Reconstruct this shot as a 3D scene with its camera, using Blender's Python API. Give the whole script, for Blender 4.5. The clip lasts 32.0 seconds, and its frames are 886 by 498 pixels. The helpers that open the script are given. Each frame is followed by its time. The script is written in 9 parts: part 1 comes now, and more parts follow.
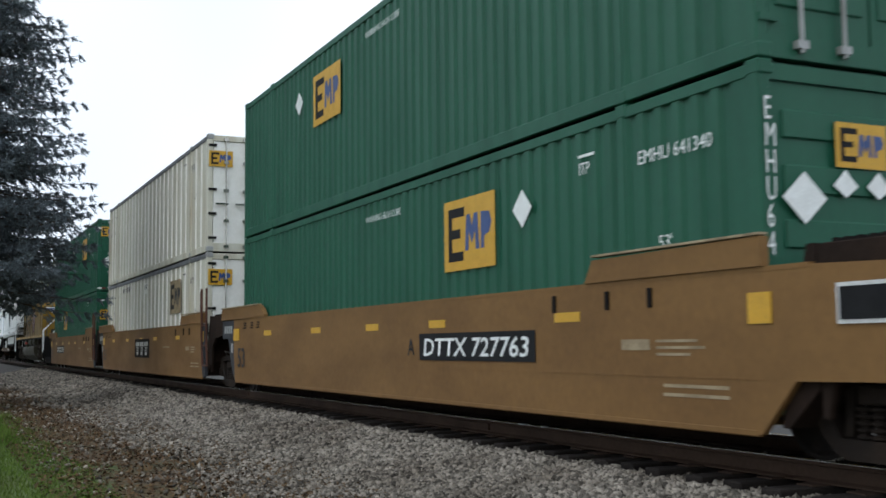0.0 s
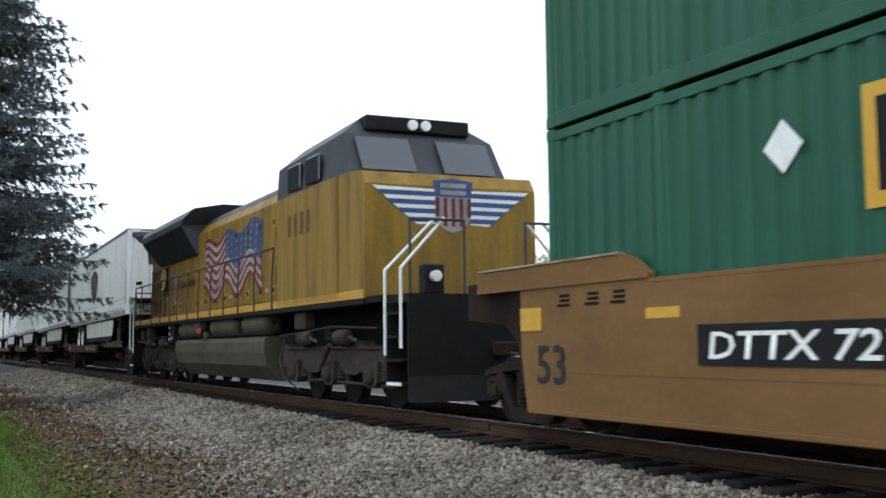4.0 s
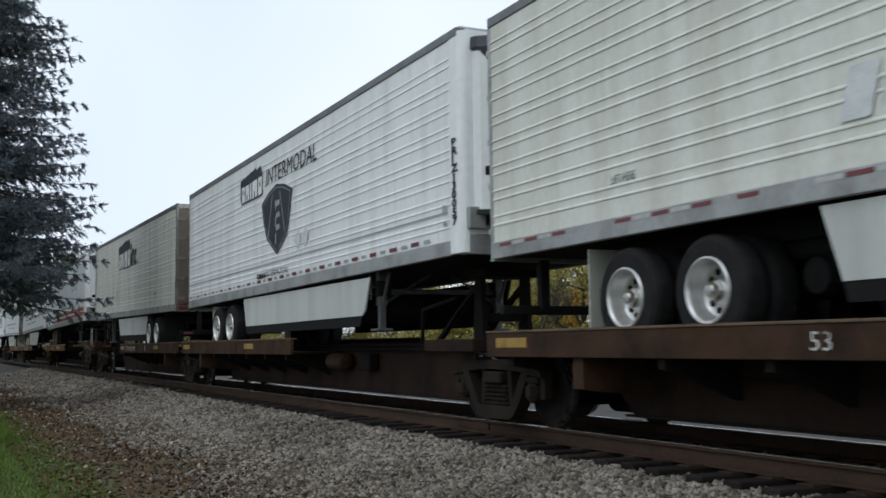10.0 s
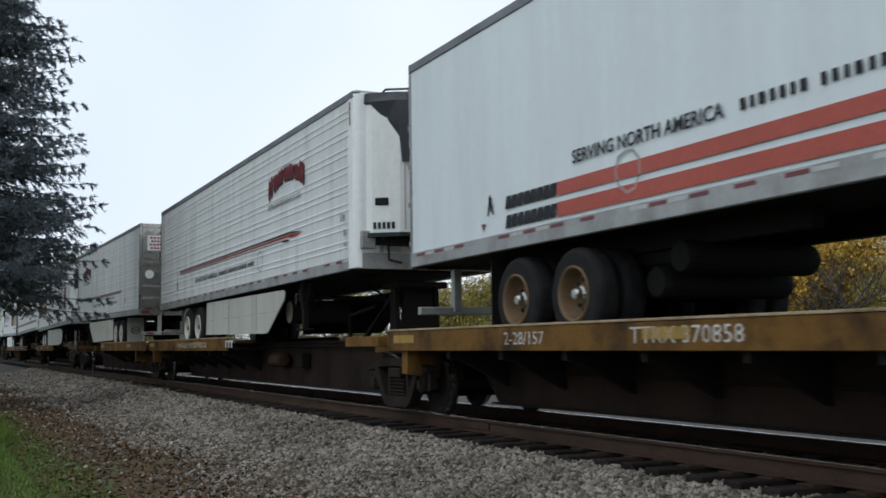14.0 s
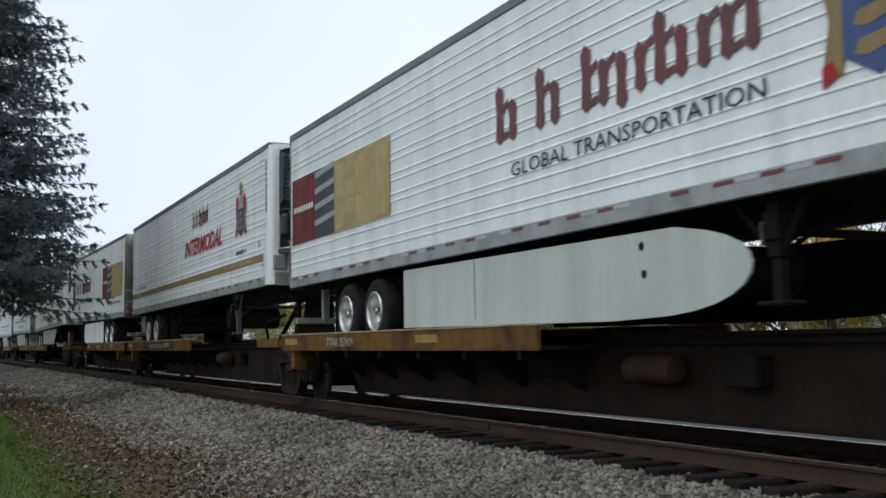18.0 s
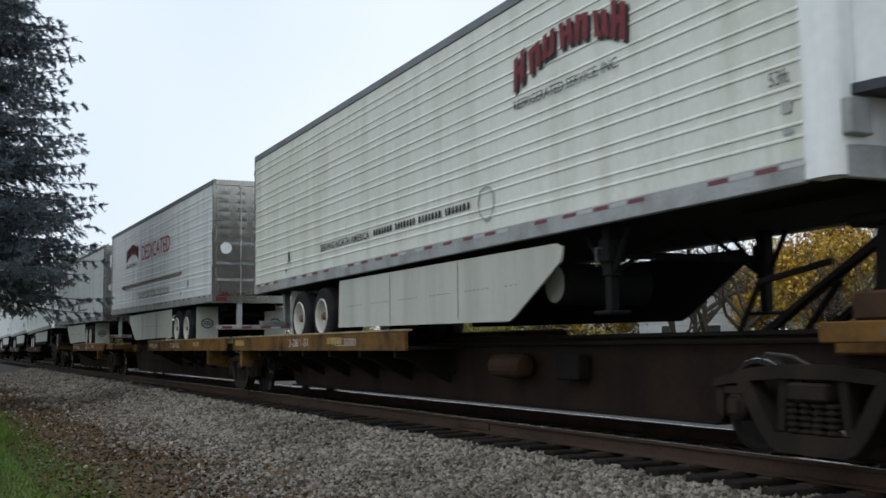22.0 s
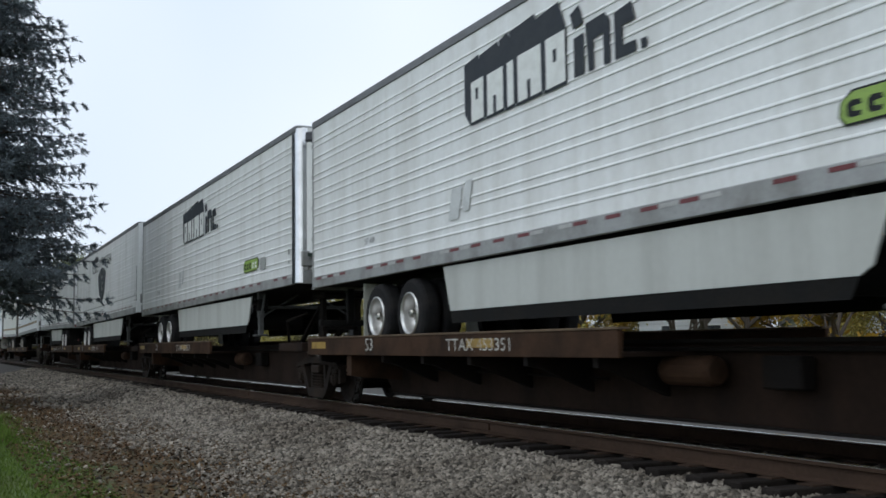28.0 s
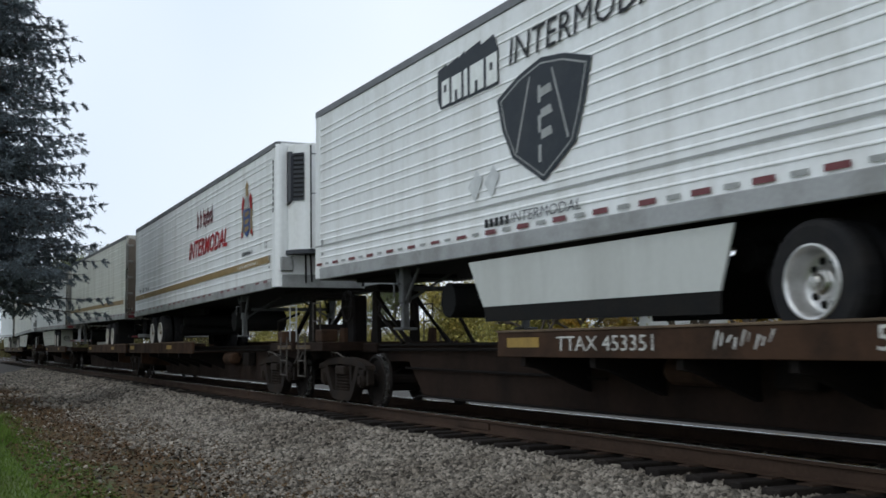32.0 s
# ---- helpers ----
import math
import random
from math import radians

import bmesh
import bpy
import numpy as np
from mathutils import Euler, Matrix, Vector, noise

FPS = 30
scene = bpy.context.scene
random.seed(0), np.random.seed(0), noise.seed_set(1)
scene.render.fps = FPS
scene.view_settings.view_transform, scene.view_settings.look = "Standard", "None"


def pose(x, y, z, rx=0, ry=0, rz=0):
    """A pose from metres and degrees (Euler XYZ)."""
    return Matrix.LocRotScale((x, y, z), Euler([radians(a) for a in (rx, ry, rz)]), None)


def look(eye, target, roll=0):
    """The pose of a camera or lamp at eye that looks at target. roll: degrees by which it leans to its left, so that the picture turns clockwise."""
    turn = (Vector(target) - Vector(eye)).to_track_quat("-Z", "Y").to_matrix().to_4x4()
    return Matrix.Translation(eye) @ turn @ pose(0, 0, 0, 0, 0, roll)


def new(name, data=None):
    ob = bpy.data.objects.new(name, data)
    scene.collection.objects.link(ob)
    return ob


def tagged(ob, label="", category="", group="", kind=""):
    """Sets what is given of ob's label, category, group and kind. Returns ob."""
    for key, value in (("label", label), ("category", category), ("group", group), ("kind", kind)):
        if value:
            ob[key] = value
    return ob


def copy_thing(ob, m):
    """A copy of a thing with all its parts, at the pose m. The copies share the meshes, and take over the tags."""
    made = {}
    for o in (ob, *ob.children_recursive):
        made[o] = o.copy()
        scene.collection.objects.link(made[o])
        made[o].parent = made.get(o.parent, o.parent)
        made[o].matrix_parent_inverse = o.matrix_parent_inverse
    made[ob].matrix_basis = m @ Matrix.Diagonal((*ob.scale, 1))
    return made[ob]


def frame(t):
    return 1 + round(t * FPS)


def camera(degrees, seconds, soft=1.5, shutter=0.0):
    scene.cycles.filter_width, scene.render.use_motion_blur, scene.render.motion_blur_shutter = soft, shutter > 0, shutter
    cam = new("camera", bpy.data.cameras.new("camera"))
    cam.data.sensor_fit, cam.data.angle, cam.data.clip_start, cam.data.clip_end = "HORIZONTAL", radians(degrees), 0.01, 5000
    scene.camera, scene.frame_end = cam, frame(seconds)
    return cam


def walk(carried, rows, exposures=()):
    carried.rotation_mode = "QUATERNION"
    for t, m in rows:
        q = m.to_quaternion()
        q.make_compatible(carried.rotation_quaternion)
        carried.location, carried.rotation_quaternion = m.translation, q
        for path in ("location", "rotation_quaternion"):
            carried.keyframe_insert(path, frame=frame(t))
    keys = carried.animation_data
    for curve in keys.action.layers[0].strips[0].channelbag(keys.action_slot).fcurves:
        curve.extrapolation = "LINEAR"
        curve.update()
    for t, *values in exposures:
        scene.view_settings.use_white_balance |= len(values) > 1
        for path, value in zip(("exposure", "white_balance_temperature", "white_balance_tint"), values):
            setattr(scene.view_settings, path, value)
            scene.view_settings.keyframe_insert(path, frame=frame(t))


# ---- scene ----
# Track runs along x; the train moves towards +x; rail top is z = 0; y grows away from the camera.
SPEED = 12.945
cam = camera(44.1, 32.0, soft=1.6, shutter=0.12)
EYE = pose(0.0, -7.40, 0.976, 95.02, 0.61, 64.89)
walk(cam, [(0.0, EYE), (32.0, EYE)], exposures=[(0.0, 0.4, 6150, 6), (1.0, 0.75, 6150, 6), (3.0, 0.66, 6150, 6), (6.0, 0.75, 6150, 6), (8.0, 0.35, 6150, 6), (10.0, 0.12, 6150, 6), (32.0, 0.1, 6150, 6)])

# ---- overcast daylight ----
world = bpy.data.worlds.new("overcast_sky")
scene.world = world
world.use_nodes = True
wn, wl = world.node_tree.nodes, world.node_tree.links
wn.clear()
sky = wn.new("ShaderNodeTexSky")
sky.sky_type, sky.sun_disc = "NISHITA", False
sky.sun_elevation, sky.sun_rotation = radians(59), radians(153)
sky.air_density, sky.dust_density, sky.ozone_density = 1.0, 4.0, 1.0
cloud = wn.new("ShaderNodeTexNoise")
cloud.inputs["Scale"].default_value, cloud.inputs["Detail"].default_value = 1.6, 3.0
cramp = wn.new("ShaderNodeValToRGB")
cramp.color_ramp.elements[0].position, cramp.color_ramp.elements[0].color = 0.3, (0.715, 0.785, 0.925, 1)
cramp.color_ramp.elements[1].position, cramp.color_ramp.elements[1].color = 0.72, (0.965, 0.975, 1.0, 1)
gain = wn.new("ShaderNodeVectorMath")
gain.operation = "SCALE"
gain.inputs["Scale"].default_value = 10.6
skymix = wn.new("ShaderNodeMix")
skymix.data_type = "RGBA"
skymix.inputs["Factor"].default_value = 0.9
back = wn.new("ShaderNodeBackground")
back.inputs["Strength"].default_value = 0.1
wout = wn.new("ShaderNodeOutputWorld")
wl.new(cloud.outputs["Fac"], cramp.inputs["Fac"])
wl.new(cramp.outputs["Color"], gain.inputs[0])
wl.new(sky.outputs["Color"], skymix.inputs["A"])
wl.new(gain.outputs["Vector"], skymix.inputs["B"])
wl.new(skymix.outputs["Result"], back.inputs["Color"])
wl.new(back.outputs["Background"], wout.inputs["Surface"])
sun = new("sun", bpy.data.lights.new("sun", "SUN"))
sun.data.energy, sun.data.angle, sun.data.color = 0.5, radians(40), (1.0, 0.98, 0.95)
sun.matrix_world = look((8, -16, 30), (0, 0, 0))


# ---- materials ----
def material(name, color, rough=0.6, metal=0.0, dark=None, amount=0.5, scale=3.0, stretch=(1, 1, 1), fine=0.12, bump=0.0, bump_scale=40.0, spec=0.5, island=0.0, per_object=0.0):
    """A surface with two scales of variation: broad stains towards the colour dark, and a fine grain."""
    m = bpy.data.materials.new(name)
    m.use_nodes = True
    n, l = m.node_tree.nodes, m.node_tree.links
    b = n["Principled BSDF"]
    b.inputs["Roughness"].default_value = rough
    b.inputs["Metallic"].default_value = metal
    b.inputs["Specular IOR Level"].default_value = spec
    tc = n.new("ShaderNodeTexCoord")
    mp = n.new("ShaderNodeMapping")
    mp.inputs["Scale"].default_value = stretch
    l.new(tc.outputs["Object"], mp.inputs["Vector"])
    big = n.new("ShaderNodeTexNoise")
    big.inputs["Scale"].default_value, big.inputs["Detail"].default_value, big.inputs["Roughness"].default_value = scale, 5.0, 0.6
    l.new(mp.outputs["Vector"], big.inputs["Vector"])
    ramp = n.new("ShaderNodeValToRGB")
    ramp.color_ramp.elements[0].position, ramp.color_ramp.elements[1].position = 0.42, 0.72
    ramp.color_ramp.elements[0].color, ramp.color_ramp.elements[1].color = (0, 0, 0, 1), (amount, amount, amount, 1)
    l.new(big.outputs["Fac"], ramp.inputs["Fac"])
    mix = n.new("ShaderNodeMix")
    mix.data_type = "RGBA"
    dark = dark or tuple(c * 0.5 for c in color)
    mix.inputs["A"].default_value, mix.inputs["B"].default_value = (*color, 1), (*dark, 1)
    l.new(ramp.outputs["Color"], mix.inputs["Factor"])
    grain = n.new("ShaderNodeTexNoise")
    grain.inputs["Scale"].default_value, grain.inputs["Detail"].default_value = scale * 14, 2.0
    l.new(tc.outputs["Object"], grain.inputs["Vector"])
    mr = n.new("ShaderNodeMapRange")
    mr.inputs["From Min"].default_value, mr.inputs["From Max"].default_value = 0.25, 0.75
    mr.inputs["To Min"].default_value, mr.inputs["To Max"].default_value = 1 - fine, 1 + fine
    l.new(grain.outputs["Fac"], mr.inputs["Value"])
    mul = n.new("ShaderNodeVectorMath")
    mul.operation = "SCALE"
    l.new(mix.outputs["Result"], mul.inputs[0])
    l.new(mr.outputs["Result"], mul.inputs["Scale"])
    last = mul.outputs["Vector"]
    for source, strength in (("island", island), ("object", per_object)):
        if strength:
            if source == "island":
                rnd = n.new("ShaderNodeNewGeometry").outputs["Random Per Island"]
            else:
                rnd = n.new("ShaderNodeObjectInfo").outputs["Random"]
            r2 = n.new("ShaderNodeMapRange")
            r2.inputs["To Min"].default_value, r2.inputs["To Max"].default_value = 1 - strength, 1 + strength
            l.new(rnd, r2.inputs["Value"])
            m2 = n.new("ShaderNodeVectorMath")
            m2.operation = "SCALE"
            l.new(last, m2.inputs[0])
            l.new(r2.outputs["Result"], m2.inputs["Scale"])
            last = m2.outputs["Vector"]
    l.new(last, b.inputs["Base Color"])
    rr = n.new("ShaderNodeMapRange")
    rr.inputs["To Min"].default_value, rr.inputs["To Max"].default_value = max(rough - 0.12, 0.03), min(rough + 0.15, 1)
    l.new(big.outputs["Fac"], rr.inputs["Value"])
    l.new(rr.outputs["Result"], b.inputs["Roughness"])
    if bump:
        bn = n.new("ShaderNodeTexNoise")
        bn.inputs["Scale"].default_value, bn.inputs["Detail"].default_value = bump_scale, 3.0
        l.new(tc.outputs["Object"], bn.inputs["Vector"])
        bp = n.new("ShaderNodeBump")
        bp.inputs["Strength"].default_value, bp.inputs["Distance"].default_value = bump, 0.02
        l.new(bn.outputs["Fac"], bp.inputs["Height"])
        l.new(bp.outputs["Normal"], b.inputs["Normal"])
    return m


STREAK = (2.5, 2.5, 0.35)
M = {
    "white": material("white_trailer_paint", (0.80, 0.815, 0.81), 0.34, dark=(0.52, 0.51, 0.47), amount=0.5, scale=0.9, stretch=STREAK, fine=0.04, spec=0.5),
    "cream": material("dusty_white_trailer_paint", (0.655, 0.665, 0.595), 0.38, dark=(0.44, 0.425, 0.35), amount=0.6, scale=0.9, stretch=STREAK, fine=0.05, spec=0.5),
    "grey_white": material("greyed_white_trailer_paint", (0.68, 0.70, 0.695), 0.38, dark=(0.44, 0.44, 0.42), amount=0.6, scale=0.9, stretch=STREAK, fine=0.05, spec=0.5),
    "brown_edge": material("worn_brown_deck_edge", (0.13, 0.095, 0.062), 0.7, dark=(0.05, 0.036, 0.026), amount=0.8, scale=3.0, spec=0.12),
    "smooth_white": material("pale_blue_white_panel", (0.67, 0.72, 0.735), 0.4, dark=(0.50, 0.52, 0.53), amount=0.35, scale=0.6, stretch=STREAK, fine=0.02),
    "rail_grey": material("aluminium_rail", (0.34, 0.345, 0.34), 0.5, 0.3, dark=(0.15, 0.145, 0.13), amount=0.7, scale=2.0, fine=0.08),
    "top_grey": material("grey_top_rail", (0.16, 0.165, 0.175), 0.5, 0.2, scale=2.0),
    "roof": material("grey_roof_sheet", (0.45, 0.46, 0.47), 0.5, 0.2, scale=0.6),
    "alloy": material("dull_alloy_wheel", (0.62, 0.62, 0.61), 0.32, 0.75, dark=(0.28, 0.26, 0.23), amount=0.6, scale=5.0, fine=0.06),
    "chrome": material("polished_steel", (0.78, 0.79, 0.80), 0.16, 1.0, dark=(0.5, 0.5, 0.5), amount=0.4, scale=2.5, fine=0.03),
    "steel": material("brushed_stainless", (0.38, 0.37, 0.335), 0.26, 0.95, dark=(0.18, 0.175, 0.16), amount=0.7, scale=1.5, stretch=(1, 1, 0.4), fine=0.06),
    "brown_steel": material("dirty_stainless_door", (0.22, 0.185, 0.15), 0.35, 0.7, dark=(0.12, 0.09, 0.07), amount=0.6, scale=1.2, fine=0.06),
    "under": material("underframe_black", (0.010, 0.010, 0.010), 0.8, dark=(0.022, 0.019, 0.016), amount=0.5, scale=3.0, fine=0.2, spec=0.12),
    "dark_grille": material("dark_grey_plastic", (0.022, 0.025, 0.033), 0.5, dark=(0.05, 0.05, 0.055), amount=0.3, scale=3.0),
    "rubber": material("tyre_rubber", (0.015, 0.015, 0.016), 0.85, dark=(0.036, 0.033, 0.030), amount=0.5, scale=5.0, fine=0.15, spec=0.12),
    "rim": material("white_wheel_rim", (0.50, 0.48, 0.43), 0.5, dark=(0.24, 0.22, 0.18), amount=0.5, scale=4.0),
    "rust_rim": material("rusty_hub", (0.15, 0.10, 0.06), 0.8, scale=6.0, spec=0.12),
    "skirt": material("white_side_skirt", (0.44, 0.445, 0.39), 0.6, dark=(0.30, 0.295, 0.25), amount=0.6, scale=0.8, stretch=STREAK, fine=0.03),
    "skirt_pale": material("pale_grey_side_skirt", (0.50, 0.515, 0.485), 0.55, dark=(0.36, 0.365, 0.335), amount=0.6, scale=0.8, stretch=STREAK, fine=0.03),
    "spine_brown": material("rusty_brown_steel", (0.024, 0.0145, 0.0100), 0.85, dark=(0.0085, 0.0066, 0.0056), amount=0.9, scale=1.3, stretch=(1, 1, 0.5), fine=0.15, bump=0.2, spec=0.12),
    "spine_dark": material("grimy_car_steel", (0.010, 0.0086, 0.0078), 0.85, dark=(0.020, 0.014, 0.010), amount=0.6, scale=2.0, fine=0.2, bump=0.2, spec=0.12),
    "deck_yellow": material("worn_yellow_brown_paint", (0.150, 0.078, 0.019), 0.7, dark=(0.026, 0.016, 0.011), amount=1.0, scale=1.9, fine=0.12, spec=0.12),
    "deck_brown": material("worn_brown_deck_paint", (0.052, 0.028, 0.016), 0.75, dark=(0.016, 0.011, 0.008), amount=0.95, scale=2.0, fine=0.12, spec=0.12),
    "deck_edge": material("worn_bright_deck_edge", (0.34, 0.27, 0.17), 0.65, dark=(0.12, 0.085, 0.05), amount=0.8, scale=3.0, spec=0.12),
    "bogie": material("dusty_cast_steel", (0.0155, 0.0120, 0.0098), 0.8, dark=(0.036, 0.025, 0.018), amount=0.7, scale=3.0, fine=0.18, bump=0.25, spec=0.12),
    "wheel": material("grimy_wheel_steel", (0.014, 0.012, 0.011), 0.7, 0.2, dark=(0.034, 0.025, 0.02), amount=0.6, scale=4.0, spec=0.12),
    "tread": material("bright_wheel_tread", (0.55, 0.54, 0.52), 0.25, 0.95, scale=4.0),
    "yellow_mark": material("yellow_reflective_sheet", (0.56, 0.31, 0.012), 0.45, dark=(0.38, 0.22, 0.02), amount=0.4, scale=6.0),
    "green": material("green_container_paint", (0.012, 0.086, 0.047), 0.48, dark=(0.008, 0.058, 0.034), amount=0.6, scale=0.8, stretch=STREAK, fine=0.05, spec=0.3),
    # Paler than box_white: brightness of lit ribs and end doors put in colour.
    "rib_white": material("cleaner_white_rib_paint", (0.82, 0.81, 0.76), 0.45, dark=(0.62, 0.59, 0.50), amount=0.4, scale=2.0, fine=0.04),
    "box_white": material("weathered_white_container", (0.585, 0.57, 0.48), 0.5, dark=(0.35, 0.30, 0.19), amount=0.8, scale=1.0, stretch=STREAK, fine=0.04),
    "well": material("brown_well_car_paint", (0.185, 0.100, 0.034), 0.65, dark=(0.115, 0.062, 0.024), amount=0.75, scale=0.9, stretch=(0.5, 1, 1.2), fine=0.08, spec=0.2),
    "loco_yellow": material("armour_yellow_paint", (0.250, 0.150, 0.022), 0.5, dark=(0.105, 0.066, 0.018), amount=0.85, scale=1.1, stretch=STREAK, fine=0.08, spec=0.2),
    "loco_grey": material("harbour_grey_paint", (0.050, 0.054, 0.064), 0.5, dark=(0.03, 0.03, 0.033), amount=0.6, scale=1.0, fine=0.06, spec=0.2),
    "loco_bogie": material("grey_loco_bogie", (0.048, 0.040, 0.032), 0.85, dark=(0.018, 0.015, 0.012), amount=0.7, scale=2.2, fine=0.15, bump=0.2, spec=0.12),
    "tank": material("olive_grey_tank", (0.066, 0.061, 0.042), 0.6, dark=(0.034, 0.031, 0.022), amount=0.6, scale=1.0, fine=0.06, spec=0.2),
    "loco_red": material("sill_red_paint", (0.35, 0.05, 0.04), 0.5, scale=3.0),
    "sill_yellow": material("bright_sill_yellow", (0.46, 0.25, 0.016), 0.45, dark=(0.28, 0.15, 0.02), amount=0.5, scale=2.0),
    "black": material("matt_black", (0.014, 0.014, 0.015), 0.6, scale=4.0, spec=0.12),
    "ink": material("black_lettering", (0.02, 0.021, 0.024), 0.5, dark=(0.06, 0.06, 0.06), amount=0.4, scale=5.0, spec=0.12),
    "dark_navy": material("dark_slate_graphic", (0.028, 0.034, 0.042), 0.45, dark=(0.06, 0.065, 0.07), amount=0.5, scale=4.0, spec=0.12),
    "letter_white": material("white_lettering", (0.78, 0.80, 0.78), 0.5, dark=(0.5, 0.5, 0.47), amount=0.4, scale=6.0),
    "red": material("dark_red_graphic", (0.34, 0.022, 0.024), 0.45, dark=(0.22, 0.02, 0.022), amount=0.5, scale=3.0, spec=0.2),
    "orange_red": material("orange_red_stripe", (0.37, 0.058, 0.032), 0.45, dark=(0.27, 0.05, 0.03), amount=0.5, scale=2.0),
    "tape_red": material("red_reflective_tape", (0.14, 0.020, 0.023), 0.4, scale=8.0),
    "tape_white": material("white_reflective_tape", (0.62, 0.62, 0.60), 0.4, scale=8.0),
    "blue": material("blue_graphic", (0.03, 0.065, 0.20), 0.45, scale=4.0),
    "gold": material("gold_stripe", (0.27, 0.19, 0.085), 0.45, scale=3.0, spec=0.2),
    "amber": material("amber_photo_panel", (0.34, 0.24, 0.09), 0.5, dark=(0.50, 0.37, 0.17), amount=0.8, scale=1.6, fine=0.1),
    "charcoal": material("charcoal_photo_panel", (0.035, 0.042, 0.048), 0.5, scale=2.0),
    "lime": material("lime_badge", (0.28, 0.42, 0.08), 0.45, scale=5.0),
    "grey_mark": material("grey_faded_mark", (0.33, 0.34, 0.33), 0.6, scale=5.0),
    "glass": material("dark_cab_glass", (0.03, 0.035, 0.04), 0.08, 0.0, scale=1.0, fine=0.02, spec=1.0),
    "lamp_glow": material("lamp_lens", (0.85, 0.86, 0.84), 0.2, scale=3.0),
    "rail": material("rusty_rail_side", (0.050, 0.031, 0.021), 0.8, dark=(0.026, 0.018, 0.014), amount=0.7, scale=1.5, fine=0.15, spec=0.12),
    "rail_top": material("polished_rail_head", (0.60, 0.60, 0.60), 0.22, 0.95, scale=2.0),
    "tie": material("creosoted_tie", (0.013, 0.011, 0.010), 0.9, dark=(0.030, 0.024, 0.019), amount=0.6, scale=4.0, stretch=(4, 0.5, 2), fine=0.2, bump=0.4, per_object=0.3, spec=0.12),
    "stone": material("grey_ballast_stone", (0.185, 0.165, 0.138), 0.9, dark=(0.070, 0.056, 0.042), amount=0.75, scale=1.0, fine=0.3, island=0.75, spec=0.12),
    "trunk": material("grey_brown_bark", (0.085, 0.070, 0.058), 0.9, scale=6.0, stretch=(3, 3, 0.5), fine=0.25, bump=0.5, spec=0.12),
    "needles": material("blue_green_spruce_needles", (0.132, 0.155, 0.172), 0.8, dark=(0.070, 0.086, 0.098), amount=0.7, scale=0.7, fine=0.2, island=0.35, spec=0.12),
    "dead_needles": material("dry_brown_twigs", (0.105, 0.075, 0.058), 0.85, scale=1.0, island=0.3, spec=0.12),
    "yellow_leaf": material("yellow_autumn_leaves", (0.46, 0.28, 0.03), 0.7, dark=(0.24, 0.18, 0.035), amount=0.8, scale=0.5, fine=0.15, island=0.4),
    "olive_leaf": material("olive_autumn_leaves", (0.23, 0.215, 0.05), 0.7, dark=(0.36, 0.26, 0.05), amount=0.8, scale=0.5, fine=0.15, island=0.4),
    "green_leaf": material("dull_green_leaves", (0.085, 0.11, 0.04), 0.75, dark=(0.15, 0.14, 0.05), amount=0.7, scale=0.4, island=0.4),
    "grass_blade": material("mown_lawn_grass", (0.078, 0.130, 0.020), 0.75, dark=(0.095, 0.12, 0.025), amount=0.6, scale=1.0, island=0.4, spec=0.12),
    "litter": material("fallen_brown_leaves", (0.070, 0.043, 0.023), 0.85, dark=(0.125, 0.080, 0.034), amount=0.6, scale=1.0, island=0.5, spec=0.12),
    "rust_leaf": material("rust_brown_fallen_leaves", (0.095, 0.054, 0.028), 0.85, dark=(0.07, 0.045, 0.025), amount=0.6, scale=1.0, island=0.45, spec=0.12),
    "brown_leaf": material("brown_green_undergrowth", (0.075, 0.070, 0.028), 0.8, dark=(0.12, 0.085, 0.035), amount=0.7, scale=0.4, island=0.45, spec=0.12),
    "worn_steel": material("worn_ladder_steel", (0.085, 0.075, 0.065), 0.6, 0.3, dark=(0.02, 0.017, 0.015), amount=0.9, scale=7.0, fine=0.15, spec=0.2),
    "leg_grey": material("scuffed_grey_steel", (0.105, 0.108, 0.108), 0.6, 0.2, dark=(0.03, 0.028, 0.026), amount=0.7, scale=5.0, fine=0.12, spec=0.2),
    "pan_green": material("dark_green_pan", (0.020, 0.034, 0.028), 0.55, dark=(0.012, 0.016, 0.014), amount=0.6, scale=3.0, spec=0.2),
    "slate": material("dark_slate_paint", (0.036, 0.038, 0.044), 0.6, dark=(0.020, 0.019, 0.020), amount=0.7, scale=2.0, fine=0.12, spec=0.2),
    "grille_tan": material("dirty_tan_grille", (0.115, 0.072, 0.020), 0.7, dark=(0.045, 0.030, 0.014), amount=0.8, scale=3.0, fine=0.12, spec=0.15),
    "house_white": material("white_clapboard", (0.70, 0.72, 0.74), 0.6, scale=1.0, stretch=(0.3, 0.3, 6)),
    "house_roof": material("grey_shingle_roof", (0.12, 0.115, 0.11), 0.85, scale=3.0, fine=0.25),
}


# ---- mesh helpers ----
def bm_new():
    return bmesh.new()


def part(name, bm, mat, parent=None, label="", smooth=False):
    """Links a bmesh as one mesh object under a thing or a part."""
    me = bpy.data.meshes.new(name)
    bm.to_mesh(me)
    bm.free()
    me.materials.append(M[mat])
    if smooth:
        for p in me.polygons:
            p.use_smooth = True
    ob = new(name, me)
    ob.parent = parent
    if label:
        ob["label"] = label
    if name in ("lettering", "crest"):
        ob["kind"] = "stuff"
    return ob


def again(ob, parent, x=0, y=0, z=0, rz=0):
    """Another part on the same mesh, moved."""
    o = new(ob.name.split(".")[0], ob.data)
    o.parent = parent
    o.matrix_basis = pose(x, y, z, 0, 0, rz)
    for key in ("label",):
        if key in ob:
            o[key] = ob[key]
    return o


